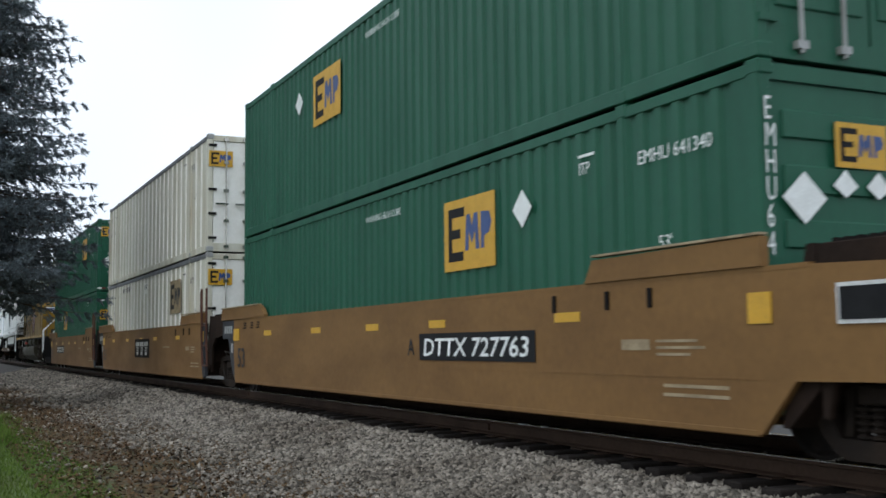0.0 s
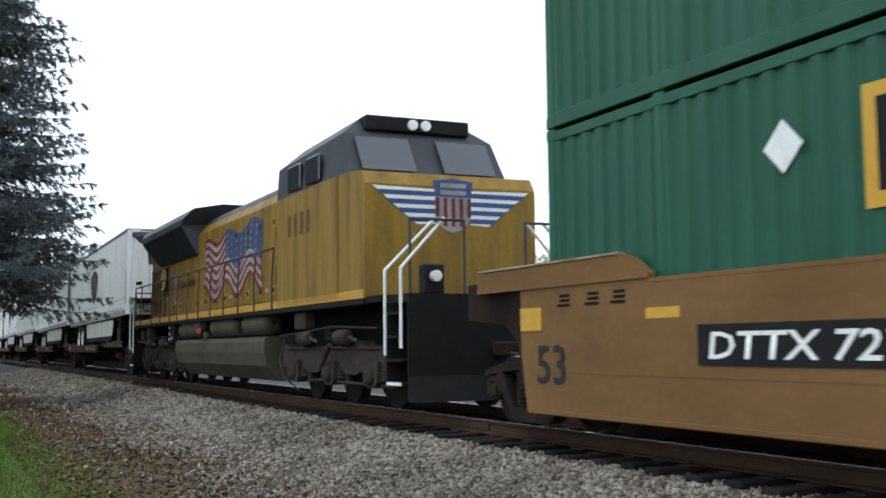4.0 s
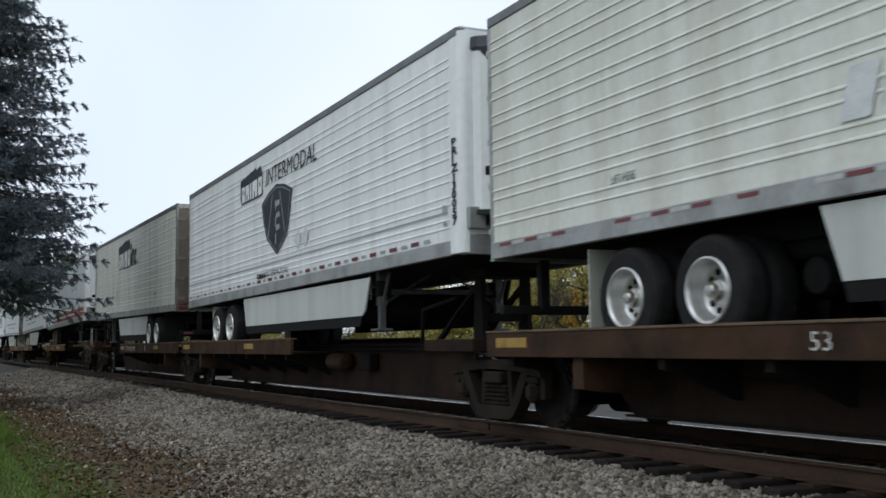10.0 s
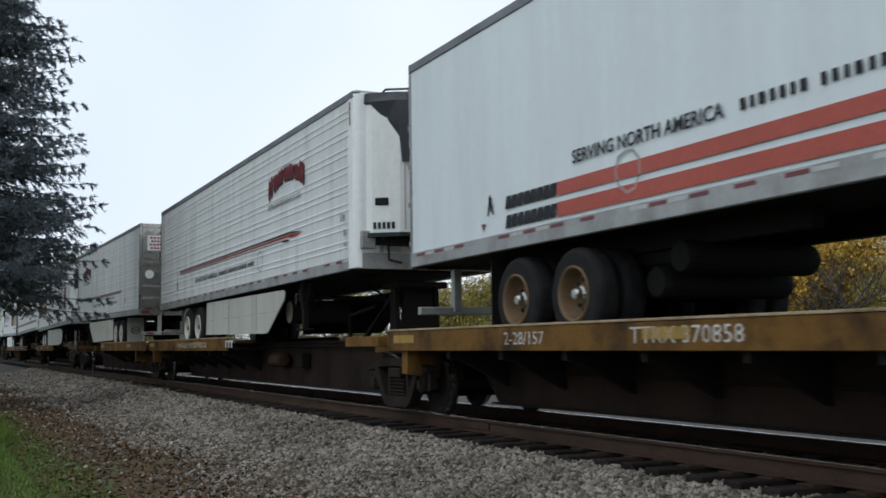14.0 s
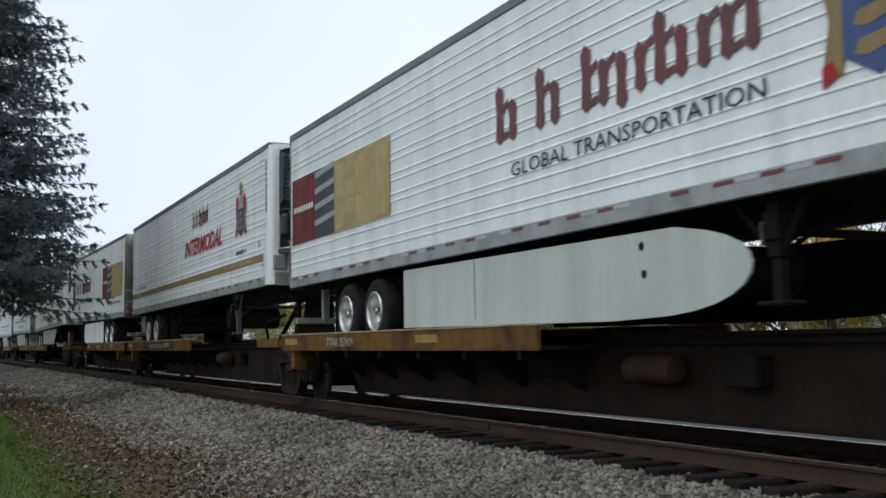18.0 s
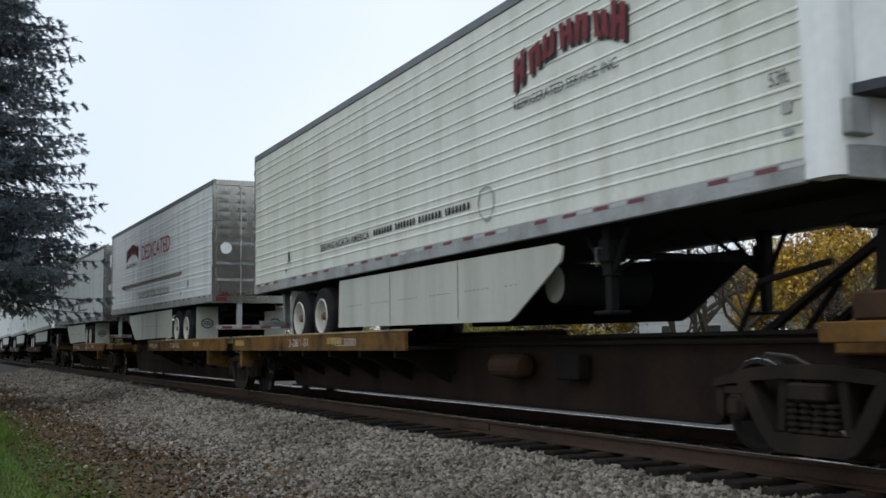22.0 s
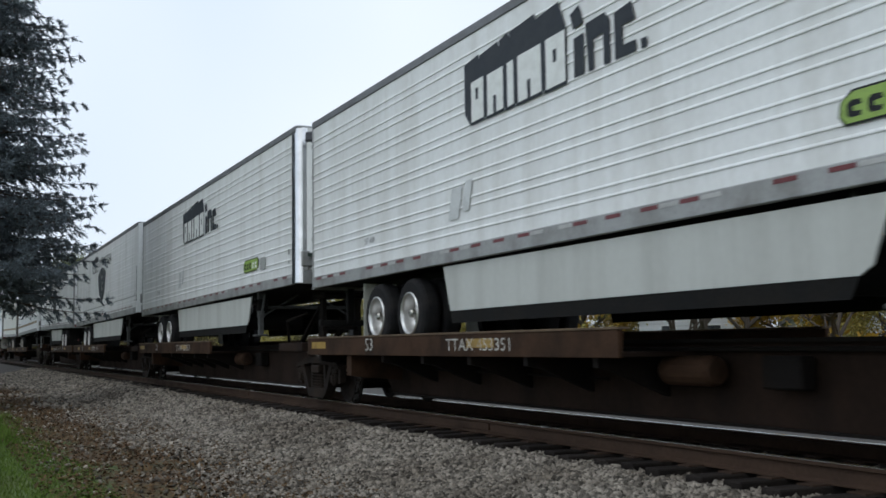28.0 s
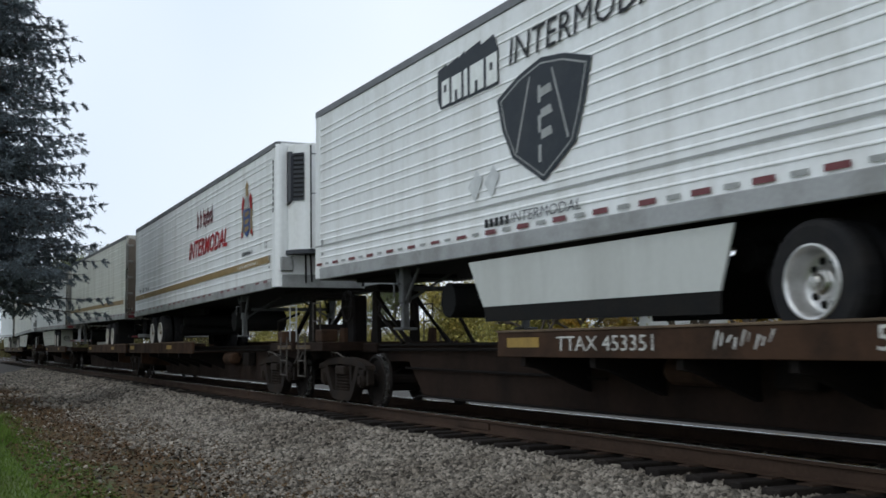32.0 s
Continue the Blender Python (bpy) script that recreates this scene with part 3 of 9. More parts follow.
def thermo_unit(parent, bare=False):
    """A rounded white refrigeration unit with a tall dark side grille."""
    x0 = TL - 0.02
    bm = bm_new()
    prism(bm, [(x0, -1.06), (x0 + 0.26, -1.0), (x0 + 0.50, -0.74), (x0 + 0.56, -0.4), (x0 + 0.56, 0.4), (x0 + 0.50, 0.74), (x0 + 0.26, 1.0), (x0, 1.06)], "z", 0.72, 2.80)
    body = part("reefer_unit", bm, "white", parent, "rounded white refrigeration unit housing")
    bm = bm_new()
    prism(bm, [(x0 + 0.02, 1.62), (x0 + 0.25, 1.70), (x0 + 0.26, 2.58), (x0 + 0.2, 2.66), (x0 + 0.02, 2.68)], "y", -1.085, -1.03)
    prism(bm, [(x0 + 0.25, -1.03), (x0 + 0.285, -1.0), (x0 + 0.42, -0.865), (x0 + 0.38, -0.85)], "z", 1.68, 2.62)
    grille = part("grille", bm, "dark_grille", body, "tall dark air grille")
    bm = bm_new()
    for i in range(10):
        z = 1.74 + i * 0.09
        prism(bm, [(x0 + 0.27, -1.035), (x0 + 0.43, -0.875), (x0 + 0.42, -0.86), (x0 + 0.26, -1.02)], "z", z, z + 0.03)
    part("louvre", bm, "black", grille)
    bm = bm_new()
    for z in (2.58, 1.80):
        prism(bm, [(x0 + 0.50, -0.75), (x0 + 0.568, -0.4), (x0 + 0.568, 0.4), (x0 + 0.50, 0.75), (x0 + 0.49, 0.74), (x0 + 0.555, 0.4), (x0 + 0.555, -0.4), (x0 + 0.49, -0.74)], "z", z, z + 0.016)
    box(bm, x0 + 0.552, x0 + 0.565, 0.0, 0.014, 0.75, 1.8)
    rod(bm, (x0 + 0.505, -0.755, 0.74), (x0 + 0.505, -0.755, 2.76), 0.016, n=6)
    rod(bm, (x0 + 0.505, 0.755, 0.74), (x0 + 0.505, 0.755, 2.76), 0.016, n=6)
    part("door_seam", bm, "ink", body)
    part("gauge_window", box(bm_new(), x0 + 0.555, x0 + 0.568, 0.32, 0.46, 0.98, 1.10), "black", body)
    part("badge", box(bm_new(), x0 + 0.555, x0 + 0.567, -0.02, 0.22, 2.25, 2.45), "grey_mark", body)
    bm = bm_new()
    prism(bm, [(x0, -1.12), (x0 + 0.28, -1.06), (x0 + 0.54, -0.8), (x0 + 0.61, -0.4), (x0 + 0.61, 0.4), (x0 + 0.54, 0.8), (x0 + 0.28, 1.06), (x0, 1.12)], "z", 0.64, 0.72)
    part("tray", bm, "dark_grille", body, "dark drip tray")
    part("air_hose", tube(bm_new(), [(x0 + 0.06, -0.72, 0.64), (x0 + 0.08, -0.72, 0.1)], 0.02), "black", body)
    part("air_hose", tube(bm_new(), [(x0 + 0.06, -0.62, 0.64), (x0 + 0.09, -0.6, 0.12)], 0.02), "black", body)
    part("gladhand", box(bm_new(), x0 + 0.02, x0 + 0.14, 0.4, 0.72, 0.2, 0.34, 0.01), "black", body)
    part("air_hose", tube(bm_new(), [(x0 + 0.1, 0.5, 0.3), (x0 + 0.14, 0.45, 0.05)], 0.03), "black", body)
    if bare:
        # the side door is off: dark machinery from the tray to the top
        bay = part("machinery_bay", prism(bm_new(), [(x0 + 0.005, -1.075), (x0 + 0.27, -1.012), (x0 + 0.47, -0.80), (x0 + 0.46, -0.78), (x0 + 0.25, -0.98), (x0 + 0.005, -1.04)], "z", 0.76, 2.74), "under", body, "open dark machinery bay")
        part("compressor", lathe(bm_new(), [(0.0001, 0), (0.10, 0), (0.11, 0.05), (0.11, 0.35), (0.06, 0.42), (0.0001, 0.42)], 12, (x0 + 0.2, -1.02, 1.0), "z"), "dark_grille", bay)
        part("coolant_pipe", tube(bm_new(), [(x0 + 0.44, -0.90, 0.9), (x0 + 0.44, -0.90, 2.5)], 0.035), "rail_grey", bay)
        for z in (1.5, 1.95, 2.35):
            part("bay_rail", tube(bm_new(), [(x0 + 0.03, -1.085, z), (x0 + 0.28, -1.03, z), (x0 + 0.48, -0.82, z)], 0.018), "dark_grille", bay)
    part("battery_box", box(bm_new(), x0, x0 + 0.10, -1.22, -0.98, 0.32, 0.60, 0.012), "rail_grey", body)


def make_trailer(wall="white", step=0.21, unit="carrier", door="white", post="white", rim="rim", skirt="long", wx=2.95, TH=2.90, first=0.37, near=-1):
    """A 53-foot refrigerated trailer; x = 0 at its doors, nose at x = TL; z = 0 at the bottom rail."""
    t = thing("trailer", "white trailer", "trailer")
    for s in (-1, 1):
        bm = bm_new()
        if step:
            strip(bm, rib_profile(s, 0.2, TH - 0.13, step, first), "x", 0.04, TL - 0.30)
        else:
            box(bm, 0.04, TL - 0.30, min(s * (TW / 2 - 0.004), s * (TW / 2 - 0.03)), max(s * (TW / 2 - 0.004), s * (TW / 2 - 0.03)), 0.2, TH - 0.13)
        bmesh.ops.recalc_face_normals(bm, faces=bm.faces[:])
        part("side_wall", bm, wall, t)
        y0, y1 = sorted((s * (TW / 2 - 0.06), s * (TW / 2 + 0.012)))
        bm = box(bm_new(), 0.0, TL - 0.335, y0, y1, 0.0, 0.2, 0.01)
        bar = part("bottom_rail", bm, "rail_grey", t, "scuffed aluminium bottom rail")
        part("top_rail", box(bm_new(), 0.0, TL - 0.08, y0, y1, TH - 0.13, TH - 0.005, 0.012), "top_grey", t, "grey top rail")
        bm = bm_new()
        pts = [(TL - 0.33, s * (TW / 2 + 0.001)), (TL - 0.31, s * (TW / 2 + 0.008)), (TL - 0.12, s * (TW / 2 + 0.006))] + [(TL - 0.12 + 0.12 * math.sin(a), s * (TW / 2 - 0.114 + 0.12 * math.cos(a))) for a in (0.3, 0.6, 0.9, 1.2, 1.5)] + [(TL, s * (TW / 2 - 0.2)), (TL - 0.33, s * (TW / 2 - 0.2))]
        prism(bm, pts, "z", 0.02, TH - 0.06)
        part("corner_post", bm, post, t, "rounded corner post")
    bm = box(bm_new(), 0.02, TL - 0.04, -TW / 2 + 0.02, TW / 2 - 0.02, TH - 0.03, TH, 0.01)
    part("roof", bm, "roof", t)
    part("floor", box(bm_new(), 0.02, TL - 0.05, -TW / 2 + 0.05, TW / 2 - 0.05, 0.03, 0.1), "under", t)
    part("front_wall", box(bm_new(), TL - 0.06, TL - 0.02, -TW / 2 + 0.1, TW / 2 - 0.1, 0.1, TH - 0.04), "white", t)
    part("front_sill", box(bm_new(), TL - 0.06, TL, -TW / 2 + 0.1, TW / 2 - 0.1, 0.0, 0.26, 0.01), "rail_grey", t)
    if unit == "carrier":
        carrier_unit(t)
    else:
        thermo_unit(t, unit == "open")
    # doors at the rear
    bm = bm_new()
    box(bm, -0.03, 0.05, -TW / 2, -TW / 2 + 0.07, 0.0, TH)
    box(bm, -0.03, 0.05, TW / 2 - 0.07, TW / 2, 0.0, TH)
    box(bm, -0.03, 0.05, -TW / 2, TW / 2, TH - 0.13, TH - 0.005)
    box(bm, -0.04, 0.05, -TW / 2, TW / 2, -0.02, 0.16)
    part("door_frame", bm, "steel" if door != "white" else "rail_grey", t)
    for s in (-1, 1):
        bm = bm_new()
        y0, y1 = sorted((s * 0.01, s * (TW / 2 - 0.08)))
        box(bm, -0.035, 0.02, y0, y1, 0.17, TH - 0.14, 0.008)
        d = part("door", bm, door, t)
        if door == "steel":
            bm = bm_new()
            for k in range(6):
                for j in range(3):
                    z = 1.55 + 0.21 * k
                    ya, yb = y0 + (y1 - y0) * (j + 0.06) / 3, y0 + (y1 - y0) * (j + 0.94) / 3
                    v = [(-0.036, ya, z), (-0.036, yb, z), (-0.036, yb, z + 0.2), (-0.036, ya, z + 0.2), (-0.041, (ya + yb) / 2, z + 0.1)]
                    vs = [bm.verts.new(p) for p in v]
                    for a, b2 in ((0, 1), (1, 2), (2, 3), (3, 0)):
                        bm.faces.new([vs[a], vs[b2], vs[4]])
            bmesh.ops.recalc_face_normals(bm, faces=bm.faces[:])
            part("quilted_panel", bm, "steel", d, "quilted stainless panel")["kind"] = "stuff"
        bm = bm_new()
        for z in (0.9, 1.38, 0.5):
            box(bm, -0.05, -0.036, y0 + 0.02, y1 - 0.02, z, z + 0.07)
        if door == "steel":
            part("stiffener", bm, "rail_grey", d)
        else:
            bm.free()
        for yy in (s * 0.2, s * 0.62):
            bm = bm_new()
            rod(bm, (-0.07, yy, 0.1), (-0.07, yy, TH - 0.1), 0.016, n=8)
            for z in (0.16, 0.9, 1.6, 2.3, TH - 0.16):
                box(bm, -0.085, -0.036, yy - 0.045, yy + 0.045, z - 0.03, z + 0.03)
            box(bm, -0.1, -0.07, yy - 0.02, yy + 0.28 * s, 0.98, 1.03)
            part("lock_rod", bm, "steel" if door != "white" else "rail_grey", d)
        for z in (0.3, 0.85, 1.4, 1.95, 2.5):
            bm = bm_new()
            ya, yb = sorted((s * (TW / 2 - 0.24), s * (TW / 2 + 0.008)))
            box(bm, -0.06, -0.034, ya, yb, z, z + 0.07, 0.005)
            part("hinge", bm, "rail_pale" if door == "white" else "steel", d)
        ya, yb = sorted((s * 0.95, s * 1.2))
        part("tail_lamp", box(bm_new(), -0.055, -0.03, ya, yb, 0.03, 0.13, 0.006), "tape_red", t, "red tail lamp")
    bm = bm_new()
    for i in range(6):
        box(bm, -0.05, -0.036, -1.1 + i * 0.4, -0.9 + i * 0.4, 0.19, 0.23)
    part("reflective_tape", bm, "tape_red", t, "red reflective strips along the door sill")["kind"] = "stuff"
    # rear guard
    bm = bm_new()
    for y in (-0.62, 0.62):
        box(bm, -0.02, 0.1, y - 0.06, y + 0.06, -0.62, 0.0, 0.01)
    box(bm, -0.06, 0.05, -1.18, 1.18, -0.66, -0.55, 0.01)
    g = part("rear_guard", bm, "rail_grey" if door == "steel" else "under", t, "underride guard bar")
    bm = bm_new()
    for i in range(5):
        box(bm, -0.066, -0.059, -1.1 + i * 0.48, -0.86 + i * 0.48, -0.635, -0.575)
    part("reflective_tape", bm, "tape_red", g)["kind"] = "stuff"
    # running gear
    gear = part("slider_frame", box(bm_new(), wx - 0.8, wx + 2.4, -0.6, 0.6, -0.34, -0.18, 0.03), "under", t, "dark axle slider frame")
    for y in (-0.55, 0.55):
        part("frame_rail", box(bm_new(), 1.2, 7.0, y - 0.07, y + 0.07, -0.175, 0.03), "under", gear)
    for x in (wx, wx + 1.25):
        part("axle", rod(bm_new(), (x, -1.0, -0.60), (x, 1.0, -0.60), 0.075, n=10), "under", gear)
    for x in (wx - 0.7, wx + 0.62, wx + 1.9):
        for y in (-0.56, 0.5):
            part("spring_hanger", prism(bm_new(), [(x - 0.16, -0.345), (x + 0.16, -0.345), (x + 0.07, -0.6), (x - 0.07, -0.6)], "y", y, y + 0.06), "under", gear)
    part("brake_reservoir", lathe(bm_new(), [(0.0001, -0.85), (0.15, -0.83), (0.17, -0.75), (0.17, 0.75), (0.15, 0.83), (0.0001, 0.85)], 14, (wx + 2.1, 0, -0.52)), "under", gear, "dark brake air reservoir")
    part("brake_reservoir", lathe(bm_new(), [(0.0001, -0.85), (0.15, -0.83), (0.17, -0.75), (0.17, 0.75), (0.15, 0.83), (0.0001, 0.85)], 14, (wx + 2.5, 0, -0.30)), "under", gear)
    for x in (wx, wx + 1.25):
        for s in (-1, 1):
            trailer_wheel(t, x, s * (TW / 2 - 0.03), s, rim)
    for s in (-1, 1):
        y0, y1 = sorted((s * 0.62, s * 1.18))
        bm = box(bm_new(), wx - 0.78, wx - 0.76, y0, y1, -0.92, -0.05)
        flap = part("mudflap", bm, "skirt" if skirt in ("cut", "long") and rim != "rust_rim" else "under", t, "hanging mud flap")
        if skirt == "cut":
            bm, yc = bm_new(), (y0 + y1) / 2
            out = [(yc + 0.16 * math.cos(math.pi * i / 8), -0.48 + 0.13 * math.sin(math.pi * i / 8)) for i in range(16)]
            for i in range(16):
                a, b = out[i], out[(i + 1) % 16]
                ai, bi = [(yc + (p[0] - yc) * 0.8, -0.48 + (p[1] + 0.48) * 0.8) for p in (a, b)]
                bm.faces.new([bm.verts.new((wx - 0.785, p[0], p[1])) for p in (a, b, bi, ai)])
            for z in (-0.45, -0.49, -0.53):
                bm.faces.new([bm.verts.new((wx - 0.785, p, q)) for p, q in ((yc - 0.1, z), (yc + 0.1, z), (yc + 0.1, z + 0.02), (yc - 0.1, z + 0.02))])
            part("flap_mark", bm, "ink", flap, "dark oval mark")["kind"] = "stuff"
    # skirts, landing legs, fuel tank
    if skirt:
        x1 = 12.6 if skirt == "long" else 11.6
        for s in (-1, 1):
            y0, y1 = sorted((s * (TW / 2 - 0.07), s * (TW / 2 - 0.045)))
            bm = bm_new()
            low = -0.62 if skirt in ("long", "short") else -0.82
            if skirt == "round":
                pts = [(wx + 2.35, -0.06), (wx + 2.35, -0.88), (10.6, -0.96), (11.5, -0.94), (11.85, -0.91), (12.15, -0.86), (12.38, -0.79), (12.53, -0.71), (12.62, -0.62), (12.64, -0.53), (12.60, -0.44), (12.49, -0.35), (12.30, -0.27), (12.03, -0.20), (11.6, -0.13)]
            elif skirt == "cut":
                pts = [(wx + 2.12, -0.05), (wx + 2.05, low), (10.9, low - 0.09), (11.05, low - 0.04), (12.1, -0.30), (12.15, -0.15), (12.0, -0.10)]
            elif skirt == "blunt":
                pts = [(wx + 2.35, -0.06), (wx + 2.35, -0.88), (10.6, -0.92), (10.85, -0.82), (11.0, -0.5), (10.9, -0.25), (10.7, -0.12)]
            elif skirt == "short":
                pts = [(wx + (1.6 if wx < 2.9 else 2.15), -0.05), (wx + (1.85 if wx < 2.9 else 2.35), low), (9.75, low - 0.02), (10.15, -0.07)]
            else:
                pts = [(5.30, -0.03), (5.50, low), (12.45, low - 0.03), (12.58, low + 0.04), (12.80, -0.07)]
            prism(bm, pts, "y", y0, y1)
            holes = ((11.1, -0.26), (11.13, -0.53)) if skirt == "round" else ()
            for hx, hz in holes:
                yy = s * (TW / 2 - 0.043)
                part("skirt_hole", rod(bm_new(), (hx, yy - s * 0.004, hz), (hx, yy, hz), 0.045, n=12), "under", t, "dark access hole")
            # Far skirt gets near-black: the shade under the trailer is put in its colour.
            k = part("side_skirt", bm, "under" if s != near else "skirt_pale" if skirt in ("long", "short", "round") else "white" if skirt == "blunt" else "skirt", t, "pale side skirt panel" if s == near else "far side skirt, black for the shade under the trailer")
            if skirt in ("cut", "round", "blunt"):
                yy, yl = sorted((s * (TW / 2 - 0.044), s * (TW / 2 - 0.041)))
                for x in ((wx + 4.3, wx + 6.6) if skirt == "cut" else (wx + 4.6,)):
                    part("panel_seam", box(bm_new(), x, x + 0.012, yy, yl, -0.84, -0.10), "leg_grey", k, "thin panel seam")
                if skirt == "cut":
                    bm = bm_new()
                    for x in [wx + 2.5 + 0.12 * j for j in range(48) if j % 9 < 6]:
                        box(bm, x, x + 0.02, yy, yl, -0.50, -0.485)
                    part("rivet_row", bm, "under", k, "row of dark rivets")["kind"] = "stuff"
            if skirt in ("long", "short"):
                prism_pts = [(wx + (1.85 if wx < 2.9 else 2.35), low), (wx + (1.86 if wx < 2.9 else 2.36), low - 0.2), (9.7, low - 0.2), (9.75, low - 0.02)] if skirt == "short" else [(5.50, low - 0.001), (5.54, low - 0.16), (12.35, low - 0.20), (12.45, low - 0.031)]
                part("skirt_strip", prism(bm_new(), prism_pts, "y", y0 + 0.004, y1 - 0.004), "under", k, "black rubber strip")
    # landing legs with their braces, gearbox and feet
    steel = "under" if skirt in ("cut", "round", "blunt") else "leg_grey"
    lg = part("landing_gear", rod(bm_new(), (12.72, -1.02, -0.28), (12.72, 1.02, -0.28), 0.04), steel, t, "cross shaft between the landing legs")
    for s in (-1, 1):
        y = s * 1.02
        leg = part("landing_leg", box(bm_new(), 12.65, 12.8, y - 0.07, y + 0.07, -0.50, 0.03, 0.01), steel, lg, "scuffed grey landing leg")
        part("inner_leg", box(bm_new(), 12.67, 12.78, y - 0.05, y + 0.05, -0.86, -0.501, 0.008), steel, lg)
        part("foot", box(bm_new(), 12.56, 12.88, y - 0.13, y + 0.13, -0.90, -0.86, 0.012), steel, lg, "flat landing foot")
        part("gearbox", box(bm_new(), 12.63, 12.82, y - 0.10, y - 0.071 + 0.2 * (s < 0), -0.36, -0.12, 0.012), "under", lg)
        part("leg_brace", tube(bm_new(), [(12.22, y, -0.01), (12.68, y, -0.47)], 0.03), steel, lg)
        part("leg_brace", tube(bm_new(), [(13.06, y, -0.01), (12.77, y, -0.47)], 0.03), steel, lg)
        part("leg_brace", tube(bm_new(), [(12.72, s * 0.2, -0.01), (12.72, s * 0.93, -0.44)], 0.024), steel, lg)
    part("crank", tube(bm_new(), [(12.72, near * 1.10, -0.22), (12.72, near * 1.2, -0.22), (12.72, near * 1.2, -0.40)], 0.014), "leg_grey", lg)
    bm = lathe(bm_new(), [(0.0001, -0.60), (0.235, -0.6), (0.24, -0.58), (0.24, 0.58), (0.235, 0.6), (0.0001, 0.60)], 20, (11.43, 0.33 * near, -0.50))
    tank = part("fuel_tank", bm, "under", t, "cylindrical fuel tank")
    if skirt in ("cut", "round", "blunt"):
        part("tank_cap", lathe(bm_new(), [(0.0001, 0.63 * near), (0.12, 0.625 * near), (0.215, 0.605 * near), (0.215, 0.601 * near), (0.0001, 0.601 * near)], 20, (11.43, 0.33 * near, -0.50)), "skirt", tank, "pale tank end")
    part("coupler_plate", box(bm_new(), 14.2, 16.0, -0.55, 0.55, -0.03, 0.03), "under", t)
    return t


# ---- articulated spine cars ----
def make_bogie(parent, name="bogie"):
    """A three-piece freight bogie: cast side frames, springs, bolster and two wheelsets; x = 0 at its middle, z = 0 on the rail."""
    bm = bm_new()
    box(bm, -0.2, 0.2, -0.95, 0.95, 0.42, 0.72, 0.02)
    box(bm, -0.35, 0.35, -0.35, 0.35, 0.66, 0.8, 0.02)
    bogie = part(name, bm, "bogie", parent)
    for m in (-1, 1):
        bm = box(bm_new(), *sorted((m * 0.34, m * 0.46)), -0.62, 0.62, 0.22, 0.42, 0.02)
        tube(bm, [(m * 0.4, -0.5, 0.4), (m * 0.3, 0.0, 0.62), (m * 0.4, 0.5, 0.4)], 0.03)
        part("brake_beam", bm, "spine_dark", bogie)
    for s in (-1, 1):
        y0, y1 = sorted((s * 0.95, s * 1.05))
        ya, yb = sorted((s * 0.92, s * 1.09))
        # one casting: arched top chord, sloping tension members, columns round the spring nest, pedestal jaws
        bm = bm_new()
        prism(bm, [(-1.17, 0.585), (-1.13, 0.66), (-0.70, 0.755), (-0.30, 0.79), (0.30, 0.79), (0.70, 0.755), (1.13, 0.66), (1.17, 0.585), (0.72, 0.645), (0.30, 0.675), (-0.30, 0.675), (-0.72, 0.645)], "y", ya, yb)
        for m in (-1, 1):
            prism(bm, [(m * 1.17, 0.60), (m * 1.17, 0.36), (m * 1.08, 0.33), (m * 1.07, 0.59)], "y", y0, y1)
            prism(bm, [(m * 0.80, 0.66), (m * 0.72, 0.42), (m * 0.70, 0.66)], "y", y0, y1)
            prism(bm, [(m * 0.86, 0.64), (m * 0.60, 0.25), (m * 0.46, 0.11), (m * 0.34, 0.13), (m * 0.42, 0.25), (m * 0.70, 0.655)], "y", ya, yb)
            prism(bm, [(m * 0.27, 0.68), (m * 0.37, 0.68), (m * 0.41, 0.25), (m * 0.33, 0.25)], "y", y0, y1)
        prism(bm, [(-0.47, 0.12), (-0.42, 0.235), (0.42, 0.235), (0.47, 0.12), (0.36, 0.075), (-0.36, 0.075)], "y", ya, yb)
        part("side_frame", bm, "bogie", bogie, "cast steel side frame")
        part("bolster_end", box(bm_new(), -0.22, 0.22, min(s * 0.96, s * 1.12), max(s * 0.96, s * 1.12), 0.50, 0.645, 0.02), "bogie", bogie, "bolster end in the frame's window")
        for x in (-0.21, -0.07, 0.07, 0.21):
            prof = []
            for k in range(5):
                prof += [(0.042, k * 0.052), (0.064, k * 0.052 + 0.010), (0.064, k * 0.052 + 0.028), (0.042, k * 0.052 + 0.040)]
            part("spring", lathe(bm_new(), prof, 10, (x, s * 1.035, 0.238), "z"), "bogie", bogie, "coil spring")
        for x in (-0.89, 0.89):
            part("bearing_adapter", box(bm_new(), x - 0.15, x + 0.15, min(s * 0.93, s * 1.08), max(s * 0.93, s * 1.08), 0.52, 0.60, 0.015), "bogie", bogie)
            bm = lathe(bm_new(), [(0.0001, s * 0.90), (0.125, s * 0.90), (0.125, s * 1.06), (0.105, s * 1.085), (0.0001, s * 1.085)], 16, (x, 0, 0.42))
            box(bm, x - 0.075, x + 0.075, *sorted((s * 1.085, s * 1.115)), 0.345, 0.495, 0.02)
            part("axle_box", bm, "bogie", bogie, "roller bearing end cap")
        part("brake_hose", tube(bm_new(), [(-0.62, s * 1.02, 0.80), (-0.45, s * 1.10, 0.88), (-0.18, s * 1.08, 0.86), (0.02, s * 0.98, 0.74)], 0.013, 6), "worn_steel", bogie, "looping brake hose")
    for x in (-0.89, 0.89):
        bm = bm_new()
